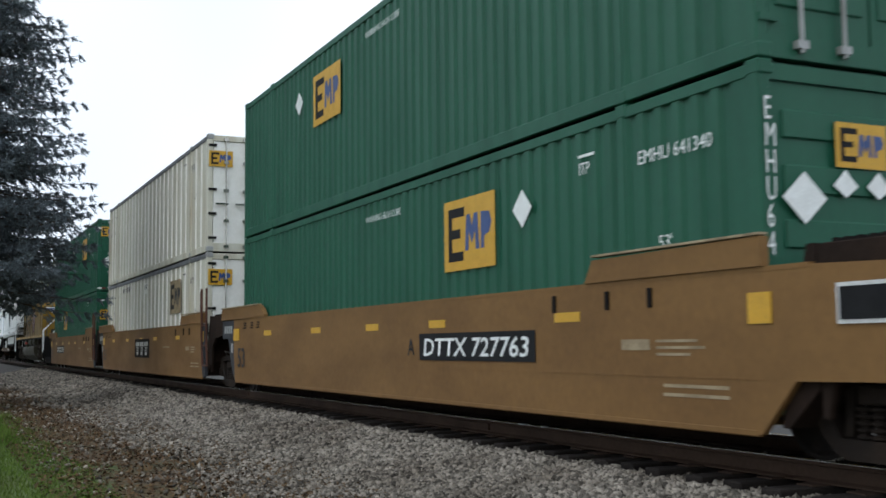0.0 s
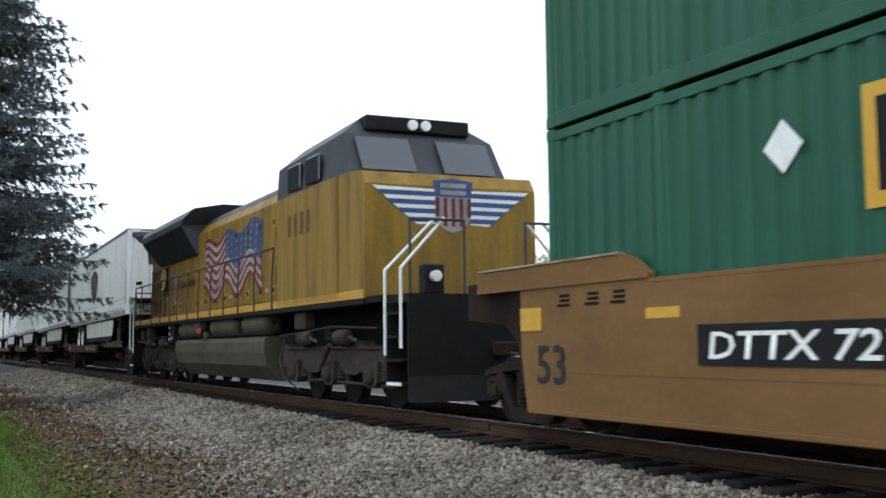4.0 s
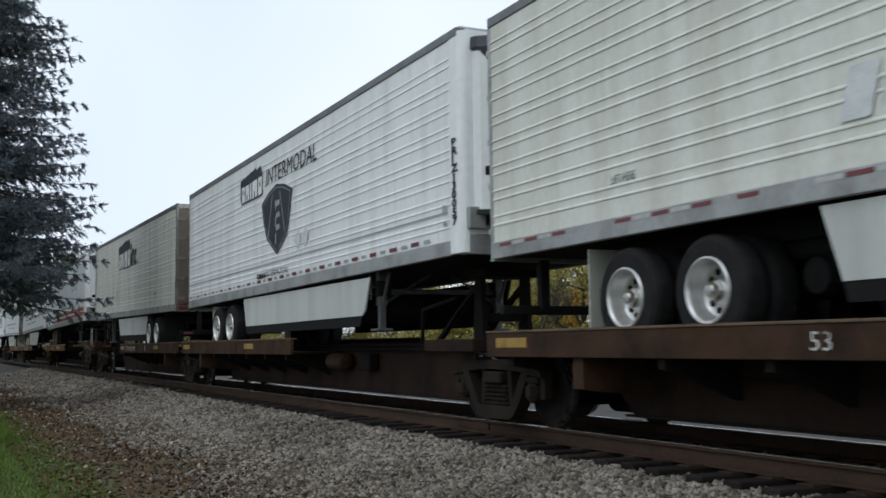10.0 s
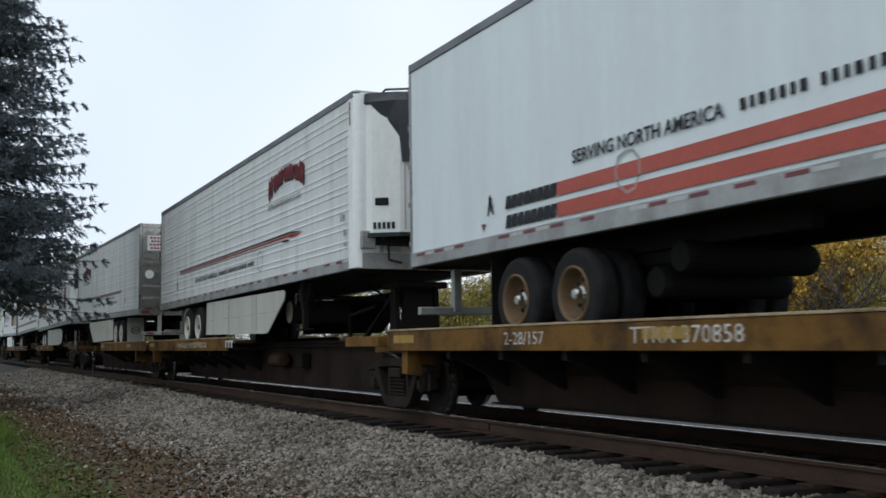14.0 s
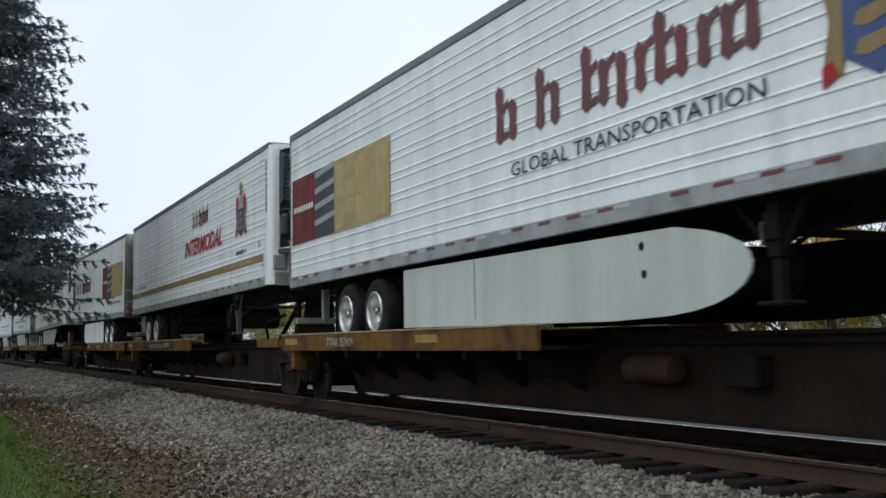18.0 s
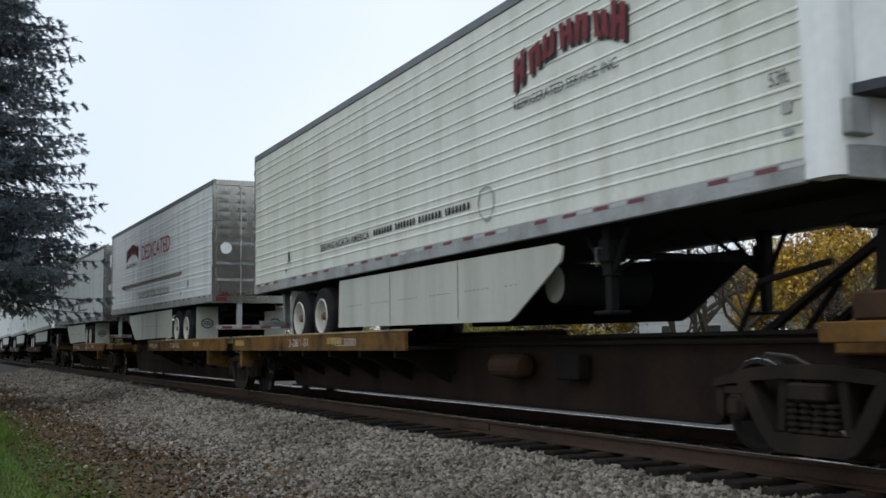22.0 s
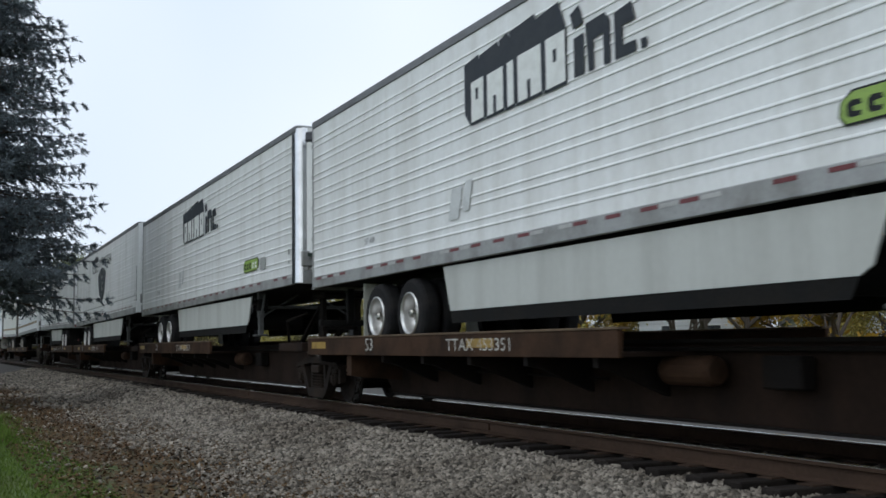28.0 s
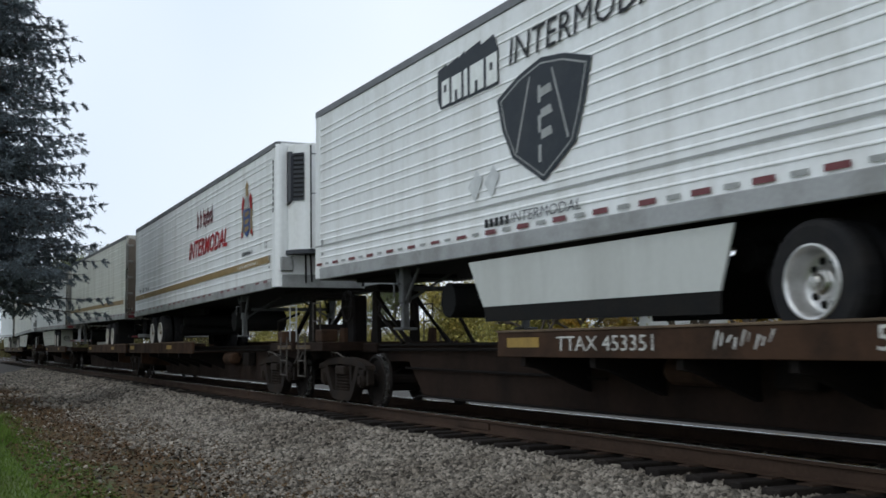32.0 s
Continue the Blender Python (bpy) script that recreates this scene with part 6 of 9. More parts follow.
    rings = [[bm.verts.new(p) for p in r] for r in (lo, mid, hi)]
    for a, b in zip(rings, rings[1:]):
        for i in range(4):
            bm.faces.new([a[i], a[(i + 1) % 4], b[(i + 1) % 4], b[i]])
    bm.faces.new(rings[0][::-1]), bm.faces.new(rings[2])
    top = part("cab_roof", bm, "loco_grey", cab, "grey cab roof")
    for s in (-1, 1):
        for x in (5.9, 6.95):
            bm = box(bm_new(), x, x + 0.72, min(s * 1.46, s * 1.515), max(s * 1.46, s * 1.515), 3.78, 4.24, 0.02)
            part("side_window", bm, "glass", cab, "cab side window")
        bm = prism(bm_new(), [(8.93, 3.80), (8.955, 3.80), (8.56, 4.40), (8.53, 4.40)], "y", min(s * 0.25, s * 1.2), max(s * 0.25, s * 1.2))
        part("windshield", bm, "glass", cab, "windshield pane")
    bm = prism(bm_new(), [(8.5, 1.72), (9.75, 1.72), (9.75, 3.45), (9.6, 3.66), (8.9, 3.72), (8.5, 3.72)], "y", -1.48, 1.48)
    nose = part("nose", bm, "loco_yellow", t, "yellow nose")
    part("number_board", box(bm_new(), 8.1, 8.45, -0.95, 0.95, 4.55, 4.80, 0.02), "black", cab, "black number board")
    for y in (-0.12, 0.12):
        part("headlamp", lathe(bm_new(), [(0.0001, 0.0), (0.09, 0.0), (0.09, 0.05), (0.0001, 0.06)], 12, (8.45, y, 4.67), "x"), "lamp_glow", cab)
    for y in (-0.95, 0.95):
        part("ditch_lamp", lathe(bm_new(), [(0.0001, 0.0), (0.08, 0.0), (0.08, 0.09), (0.0001, 0.1)], 12, (11.1, y, 1.95), "x"), "lamp_glow", t, "ditch lamp")
        part("ditch_lamp_box", box(bm_new(), 10.9, 11.1, y - 0.16, y + 0.16, 1.70, 2.12, 0.02), "black", t)
    # nose emblem and wings
    for s in (-1, 1):
        bm = bm_new()
        bm.faces.new([bm.verts.new((9.756, s * y, z)) for y, z in ((1.36, 3.42), (0.3, 3.40), (0.3, 2.86), (0.62, 2.84))])
        wing = part("wing_emblem", bm, "letter_white", nose, "white ground of the nose wing")
        for k in range(4):
            z = 3.36 - 0.135 * k
            bm = bm_new()
            bm.faces.new([bm.verts.new((9.759, s * y, zz)) for y, zz in ((1.30 - 0.17 * k, z), (0.3, z), (0.3, z - 0.075), (1.21 - 0.17 * k, z - 0.075))])
            part("wing_stripe", bm, "blue", wing, "blue wing stripe")
    shield_on(t, nose, 9.757, None, 2.72)
    # flag with waving stripes, emblem and slogan on the near side
    y = -1.004
    n = 22
    for k in range(13):
        bm = bm_new()
        for i in range(n):
            u0, u1 = i / n, (i + 1) / n
            def at(u, f):
                x = -3.05 + 5.5 * u + 0.10 * math.sin(f * 4 + u * 3) + 0.22 * f * (1 - u)
                wave = (0.24 - 0.13 * f) * math.cos(2 * math.pi * u / 0.40 - 0.9 * f) + 0.10 * u
                return (x, 2.27 + 1.36 * f + wave)
            if k >= 6 and u0 > 0.40:
                continue
            poly_mark(bm, [at(u0, k / 13), at(u1, k / 13), at(u1, (k + 1) / 13), at(u0, (k + 1) / 13)], y)
        part("flag_stripe", bm, "flag_red" if k % 2 == 0 else "grey_flag", t, "painted flag stripe")
    bm = bm_new()
    for i in range(9, n):
        u0, u1 = i / n, (i + 1) / n
        poly_mark(bm, [at(u0, 6 / 13), at(u1, 6 / 13), at(u1, 1.0), at(u0, 1.0)], y)
    part("flag_canton", bm, "canton", t, "dark blue flag canton")
    bm = bm_new()
    for i in range(7):
        for j in range(4):
            x, z = at(0.45 + i * 0.078, 0.52 + j * 0.12)
            poly_mark(bm, [(x - 0.05, z), (x, z - 0.05), (x + 0.05, z), (x, z + 0.05)], y - 0.004)
    part("flag_star", bm, "grey_flag", t, "pale flag stars")["kind"] = "stuff"
    part("lettering", letters(bm_new(), "BUILDING AMERICA", -6.02, 2.64, 0.165, y - 0.012, 1.0, bold=0.004), "ink", t, "black slogan lettering")
    shield_on(t, t, None, -6.86, 2.22)
    bars = bm_new()
    for j in range(4):
        bar_mark(bars, 5.9 + 0.36 * j, 6.1 + 0.36 * j, 2.95, 3.35, -1.505)
    part("cab_number", bars, "rust_streak", t, "dull red-brown number bars")
    # fuel tank and air reservoirs
    bm = prism(bm_new(), [(-1.30, 1.19), (-1.42, 1.165), (-1.46, 1.08), (-1.46, 0.87), (-1.40, 0.60), (-1.08, 0.30), (1.08, 0.30), (1.40, 0.60), (1.46, 0.87), (1.46, 1.08), (1.42, 1.165), (1.30, 1.19)], "x", -4.3, 4.2)
    tank = part("fuel_tank", bm, "tank", t, "olive-grey fuel tank")
    for x in (-1.6, 1.2):
        part("tank_seam", box(bm_new(), x, x + 0.012, -1.464, -1.44, 0.88, 1.08), "under", tank)
    part("filler", rod(bm_new(), (-1.55, -1.36, 1.42), (-1.40, -1.50, 1.38), 0.075, n=12), "loco_red", tank, "red filler cap")
    part("filler_neck", box(bm_new(), -0.98, -0.84, -1.475, -1.35, 0.92, 1.34, 0.02), "tank", tank, "fuel gauge pipe")
    for s in (-1, 1):
        for x0, x1 in ((-4.25, -2.1), (-0.7, 1.6), (2.2, 4.0)):
            bm = lathe(bm_new(), [(0.0001, x0), (0.12, x0 + 0.015), (0.20, x0 + 0.06), (0.24, x0 + 0.14), (0.245, x0 + 0.18), (0.245, x1 - 0.18), (0.24, x1 - 0.14), (0.20, x1 - 0.06), (0.12, x1 - 0.015), (0.0001, x1)], 28, (0, s * 1.18, 1.44), "x")
            part("air_reservoir", bm, "tank", t, "cylindrical air reservoir", smooth=True)
    # six-wheel bogies
    for e in (-1, 1):
        cx = e * 7.45
        bm = bm_new()
        box(bm, cx - 2.4, cx + 2.4, -0.9, 0.9, 0.75, 0.95)
        bog = part("bogie", bm, "under", t)
        for s in (-1, 1):
            y0, y1 = sorted((s * 1.0, s * 1.22))
            bm = bm_new()
            half = [(0.0, 0.98), (0.62, 0.98), (0.95, 1.06), (1.45, 1.06), (1.62, 0.96), (2.35, 0.96), (2.62, 1.02), (2.80, 0.94), (2.82, 0.66), (2.62, 0.60), (2.42, 0.60), (2.34, 0.72), (1.58, 0.72), (1.48, 0.60), (1.22, 0.52), (0.72, 0.52), (0.50, 0.60), (0.40, 0.72), (0.0, 0.72)]
            prism(bm, [(cx + a, z) for a, z in half] + [(cx - a, z) for a, z in half[::-1][1:-1]], "y", y0, y1)
            part("side_frame", bm, "loco_bogie", bog, "cast grey bogie frame")
            part("frame_ledge", box(bm_new(), cx - 2.5, cx + 2.5, min(s * 1.22, s * 1.26), max(s * 1.22, s * 1.26), 0.925, 0.955, 0.006), "loco_bogie", bog)
            for x in (cx - 1.95, cx, cx + 1.95):
                bm = prism(bm_new(), [(x - 0.30, 0.74), (x + 0.30, 0.74), (x + 0.27, 0.42), (x + 0.14, 0.33), (x - 0.14, 0.33), (x - 0.27, 0.42)], "y", min(s * 1.06, s * 1.27), max(s * 1.06, s * 1.27))
                part("axle_box", bm, "loco_bogie", bog, "cast axle box")
                part("bearing_cap", lathe(bm_new(), [(0.0001, s * 1.36), (0.10, s * 1.355), (0.15, s * 1.32), (0.165, s * 1.271), (0.0001, s * 1.271)], 18, (x, 0, 0.53)), "loco_bogie", bog, "round bearing cap")
                for k in range(3):
                    an = 2 * math.pi * k / 3 + 0.5
                    part("cap_bolt", rod(bm_new(), (x + 0.10 * math.cos(an), s * 1.345, 0.53 + 0.10 * math.sin(an)), (x + 0.10 * math.cos(an), s * 1.372, 0.53 + 0.10 * math.sin(an)), 0.022, n=6), "worn_steel", bog)
                for dx in (-0.40, 0.40):
                    prof = []
                    for k in range(6):
                        prof += [(0.055, k * 0.05), (0.08, k * 0.05 + 0.010), (0.08, k * 0.05 + 0.028), (0.055, k * 0.05 + 0.040)]
                    part("spring", lathe(bm_new(), prof, 10, (x + dx, s * 1.16, 0.44), "z"), "loco_bogie", bog, "coil spring")
                part("brake_hanger", prism(bm_new(), [(x + 0.52, 0.70), (x + 0.66, 0.70), (x + 0.72, 0.36), (x + 0.60, 0.30)], "y", min(s * 1.10, s * 1.17), max(s * 1.10, s * 1.17)), "loco_bogie", bog)
                part("brake_shoe", prism(bm_new(), [(x + 0.56, 0.66), (x + 0.64, 0.66), (x + 0.60, 0.36), (x + 0.50, 0.30)], "y", min(s * 0.74, s * 0.86), max(s * 0.74, s * 0.86)), "under", bog)
            part("pull_rod", tube(bm_new(), [(cx - 1.4, s * 1.15, 0.36), (cx - 0.6, s * 1.17, 0.40), (cx + 0.5, s * 1.17, 0.38), (cx + 2.55, s * 1.15, 0.36)], 0.026), "loco_bogie", bog)
            for x in (cx - 0.98, cx + 0.98):
                part("brake_cylinder", lathe(bm_new(), [(0.0001, x - 0.30), (0.08, x - 0.29), (0.125, x - 0.24), (0.125, x + 0.18), (0.09, x + 0.24), (0.0001, x + 0.25)], 16, (0, s * 1.34, 1.12), "x"), "loco_bogie", bog, "brake cylinder", smooth=False)
                part("piston_rod", rod(bm_new(), (x + 0.24, s * 1.34, 1.12), (x + 0.62, s * 1.34, 1.05), 0.03, n=8), "worn_steel", bog)
                part("cylinder_bracket", box(bm_new(), x - 0.22, x - 0.12, min(s * 1.22, s * 1.34), max(s * 1.22, s * 1.34), 0.96, 1.02), "loco_bogie", bog)
            part("damper", rod(bm_new(), (cx + 0.35, s * 1.36, 1.0), (cx - 0.12, s * 1.36, 0.62), 0.045, n=10), "loco_bogie", bog, "slanting damper")
            for x, lean in ((cx - 2.72, -0.05), (cx + 2.72, 0.05)):
                part("sand_pipe", tube(bm_new(), [(x, s * 1.20, 1.12), (x + lean, s * 1.28, 0.70), (x - lean * 2, s * 1.24, 0.40), (x - lean * 6, s * 1.02, 0.16)], 0.02), "worn_steel", bog, "curved sand pipe")
            part("sand_pipe", tube(bm_new(), [(cx - 2.6, s * 1.34, 1.18), (cx - 1.35, s * 1.34, 1.22), (cx + 0.4, s * 1.34, 1.30), (cx + 2.4, s * 1.34, 1.24)], 0.016), "loco_bogie", bog)
            part("bolster_spring", lathe(bm_new(), [(0.17, 0.0), (0.19, 0.02), (0.19, 0.06), (0.17, 0.08), (0.19, 0.10), (0.19, 0.14), (0.17, 0.16), (0.19, 0.18), (0.19, 0.22), (0.17, 0.24)], 14, (cx + 0.1, s * 1.16, 1.06), "z"), "under", bog, "stacked rubber spring")
            part("equipment_box", box(bm_new(), cx - 1.5, cx - 0.9, min(s * 1.2, s * 1.40), max(s * 1.2, s * 1.40), 1.28, 1.58, 0.02), "loco_bogie", t)
        for x in (cx - 1.95, cx, cx + 1.95):
            bm = bm_new()
            for s in (-1, 1):
                lathe(bm, [(0.09, s * 0.62), (0.14, s * 0.66), (0.45, s * 0.70), (0.47, s * 0.66), (0.56, s * 0.67), (0.56, s * 0.70), (0.533, s * 0.715), (0.525, s * 0.81), (0.48, s * 0.82), (0.42, s * 0.77), (0.16, s * 0.80), (0.09, s * 0.86)], 30)
            rod(bm, (0, -0.9, 0), (0, 0.9, 0), 0.1, n=10)
            w = part("wheelset", bm, "wheel", bog)
            w.matrix_basis = pose(x, 0, 0.53)
    return t


def shield_on(t, parent, x_face, x_side, z):
    """A small shield: blue head over upright red and white stripes, on the nose or on the side."""
    w, h = 0.62, 0.86
    def spot(u, v, lift):
        return (x_face + lift, (u - 0.5) * w, z + v * h) if x_side is None else (x_side + u * w, -1.006 - lift, z + v * h)
    def face(polys, mat, name, lift):
        bm = bm_new()
        for pts in polys:
            bm.faces.new([bm.verts.new(spot(u, v, lift)) for u, v in pts])
        part(name, bm, mat, parent)
    face([[(0.0, 0.3), (0.2, 0.08), (0.5, 0.0), (0.8, 0.08), (1.0, 0.3), (1.0, 0.66), (0.0, 0.66)]], "grey_flag", "shield_field", 0.004)
    face([[(k / 9 + 0.01, 0.12 if 2 <= k <= 6 else 0.3), ((k + 1) / 9, 0.12 if 2 <= k <= 6 else 0.3), ((k + 1) / 9, 0.64), (k / 9 + 0.01, 0.64)] for k in (0, 2, 4, 6, 8)], "flag_red", "shield_stripe", 0.008)
    face([[(0.0, 0.66), (1.0, 0.66), (1.06, 0.95), (0.5, 1.0), (-0.06, 0.95)]], "blue", "shield_head", 0.006)
    face([[(0.14, 0.83), (0.86, 0.83), (0.86, 0.91), (0.14, 0.91)], [(0.14, 0.70), (0.86, 0.70), (0.86, 0.78), (0.14, 0.78)]], "grey_flag", "shield_band", 0.010)


M["screen_blue"] = material("blue_black_screen", (0.011, 0.013, 0.020), 0.7, dark=(0.018, 0.020, 0.028), amount=0.5, scale=2.0, fine=0.2, bump=0.3, bump_scale=60, spec=0.2)
M["pale_wheel"] = material("pale_yellow_wheel", (0.42, 0.34, 0.16), 0.6, dark=(0.20, 0.15, 0.07), amount=0.6, scale=5.0, spec=0.2)
M["rail_dull"] = material("dull_grey_brown_rail", (0.060, 0.052, 0.045), 0.6, dark=(0.03, 0.026, 0.022), amount=0.6, scale=5.0, spec=0.15)
M["rust_streak"] = material("rusty_hinge", (0.12, 0.065, 0.022), 0.7, dark=(0.06, 0.035, 0.018), amount=0.6, scale=6.0, spec=0.15)
M["grey_flag"] = material("greyed_white_flag_paint", (0.32, 0.31, 0.30), 0.6, dark=(0.13, 0.13, 0.135), amount=0.8, scale=1.7)
M["flag_red"] = material("dulled_red_flag_paint", (0.21, 0.036, 0.030), 0.6, dark=(0.085, 0.020, 0.020), amount=0.8, scale=1.7, spec=0.2)
M["canton"] = material("dark_blue_flag_paint", (0.03, 0.05, 0.13), 0.5, dark=(0.05, 0.07, 0.12), amount=0.6, scale=2.0)


# ---- trees, houses and the lawn ----
def make_spruce(x, y, tall, reach, seed, label):
    """A spruce: tapered trunk, whorls of limbs with upturned tips, drooping side twigs, and needles along every twig."""
    rng = np.random.default_rng(seed)
    t = thing("spruce_tree", label, "tree")
    t.matrix_basis = pose(x, y, -0.65)
    part("trunk", rod(bm_new(), (0, 0, -0.2), (0, 0, tall), 0.34, 0.02, 10), "trunk", t)
    limbs, a0, a1, dead = bm_new(), [], [], []
    z = 3.7
    while z < tall - 0.5:
        r = reach * (1 - z / tall) ** 0.75 + 0.1
        high = z > 13
        for k in range(4 if high else 12):
            a = rng.uniform(0, 2 * math.pi)
            ln = r * rng.uniform(0.62, 1.05)
            d = np.array([math.cos(a), math.sin(a), 0.0])
            side = np.array([-d[1], d[0], 0])
            z0, bend = z + rng.uniform(-0.25, 0.25), rng.uniform(0, 1)
            prev = np.array([0, 0, z0])
            steps = max(4, int(ln / 0.26))
            for i in range(1, steps + 1):
                u = i / steps
                q = d * ln * u + np.array([0, 0, z0 - (0.20 + 0.3 * bend) * ln * u + 0.26 * ln * u * u])
                rod(limbs, prev, q, 0.03 * (1 - u) + 0.008, 0.03 * (1 - u) + 0.006, 3, False)
                if u > 0.15:
                    for sg in (-1, 1):
                        for rep in range(2):
                            tw = (0.25 + 0.55 * (1 - u) * min(ln, 3) / 3) * rng.uniform(0.6, 1.2)
                            e = q + (d * rng.uniform(0.3, 0.8) + side * sg * rng.uniform(0.5, 1.0)) * tw + np.array([0, 0, rng.uniform(-0.95, 0.10) * tw])
                            (a0 if rng.random() > (0.22 if u < 0.5 else 0.05) else dead).append((q, e))
                            if u < 0.75 and rep and not high:
                                m1 = q + (e - q) * 0.5
                                a0.append((m1, m1 + (d * 0.5 - side * sg * rng.uniform(-0.2, 0.5)) * tw * 0.5 + np.array([0, 0, -0.3 * tw])))
                prev = q
        z += 0.25 + 0.004 * z
    part("limb", limbs, "trunk", t)
    for name, pairs, mat, per, size, width in (("needles", a0, "needles", 28, 0.09, 0.014), ("dry_twig", dead, "dead_needles", 8, 0.08, 0.008)):
        pr = np.array(pairs)
        n = len(pr) * per
        u = rng.uniform(0, 1, (n, 1))
        p0, p1 = np.repeat(pr[:, 0], per, 0), np.repeat(pr[:, 1], per, 0)
        w = (p1 - p0) / (np.linalg.norm(p1 - p0, axis=1, keepdims=True) + 1e-9)
        p = p0 + (p1 - p0) * u
        dd = w * 0.9 + rng.normal(0, 0.55, (n, 3)) + np.array([0, 0, 0.15])
        dd /= np.linalg.norm(dd, axis=1, keepdims=True)
        sd = np.cross(dd, rng.normal(size=(n, 3)))
        sd /= np.linalg.norm(sd, axis=1, keepdims=True) + 1e-9
        tip = p + dd * size * rng.uniform(0.7, 1.5, (n, 1))
        v = np.stack([p - sd * width, p + sd * width, tip], 1).reshape(-1, 3)
        ob = new(name, fast_mesh(name, v, np.arange(3 * n).reshape(n, 3), mat))
        ob.parent = t
        tagged(ob, kind="stuff")
    return t


def undergrowth(name, label, mat, seed, clumps, per, leaf):
    """A belt of bushes beyond the track: leaves in uneven clumps, each (x, y, radius, height)."""
    rng = np.random.default_rng(seed)
    base = []
    for x, y, r, h in clumps:
        n = int(per * r * h)
        c = rng.normal(size=(9, 3)) * np.array([r * 0.45, r * 0.45, h * 0.26]) + np.array([x, y, ground_height(x, y) + h * 0.48])
        p = c[rng.integers(0, 9, n)] + rng.normal(size=(n, 3)) * np.array([r * 0.30, r * 0.30, h * 0.17])
        base.append(p[p[:, 2] > -0.6])
    base = np.concatenate(base)
    n = len(base)
    nrm = rng.normal(size=(n, 3))
    nrm /= np.linalg.norm(nrm, axis=1, keepdims=True)
    s = np.cross(nrm, rng.normal(size=(n, 3)))
    s /= np.linalg.norm(s, axis=1, keepdims=True)
    w = np.cross(nrm, s)
    k = leaf * rng.uniform(0.6, 1.4, (n, 1))
    v = np.stack([base - s * k * 0.5, base + w * k * 0.35, base + s * k * 0.6, base - w * k * 0.35], 1).reshape(-1, 3)
    ob = new(name, fast_mesh(name, v, np.arange(4 * n).reshape(n, 4), mat))
    return tagged(ob, label, "bushes", kind="stuff")


def make_broadleaf(tall, wide, leaf, seed, count, label, leafsize=0.17):
    """A broadleaf tree: trunk, forking limbs and clumps of leaves with gaps; a bare one has none."""
    rng = np.random.default_rng(seed)
    t = thing("bare_tree" if not leaf else "autumn_tree", label, "tree")
    bm = bm_new()
    tips = []

    def grow(p, d, ln, r, depth):
        q = p + d * ln
        rod(bm, p, q, r, r * 0.65, 6 if depth < 3 else 4, False)
        if depth >= 3:
            tips.append(p + d * ln * 0.5)
            tips.append(q)
        if depth >= (5 if not leaf else 4):
            return
        for k in range(rng.integers(2, 5) if depth else 5):
            e = d + rng.normal(0, 0.55, 3) * np.array([wide / tall * 1.6, wide / tall * 1.6, 0.7])
            e[2] = max(e[2], -0.1) + 0.12
            e /= np.linalg.norm(e)
            grow(q if rng.random() < 0.6 else p + d * ln * rng.uniform(0.5, 0.95), e, ln * rng.uniform(0.58, 0.82), r * 0.6, depth + 1)

    grow(np.array([0, 0, -0.2]), np.array([rng.normal(0, 0.04), rng.normal(0, 0.04), 1.0]), tall * 0.30, tall * 0.022, 0)
    part("trunk", bm, "trunk", t)
    if leaf:
        tips = np.array(tips)
        base = tips[rng.integers(0, len(tips), count)] + rng.normal(0, tall * 0.045, (count, 3))
        nrm = rng.normal(size=(count, 3))
        nrm /= np.linalg.norm(nrm, axis=1, keepdims=True)
        s = np.cross(nrm, rng.normal(size=(count, 3)))
        s /= np.linalg.norm(s, axis=1, keepdims=True)
        w = np.cross(nrm, s)
        k = leafsize * rng.uniform(0.6, 1.3, (count, 1))
        v = np.stack([base - s * k * 0.5, base + w * k * 0.35 - nrm * k * 0.1, base + s * k * 0.6, base - w * k * 0.35 - nrm * k * 0.1], 1).reshape(-1, 3)
        ob = new("crown", fast_mesh("crown", v, np.arange(4 * count).reshape(count, 4), leaf))
        ob.parent = t
        tagged(ob, kind="stuff")
    return t


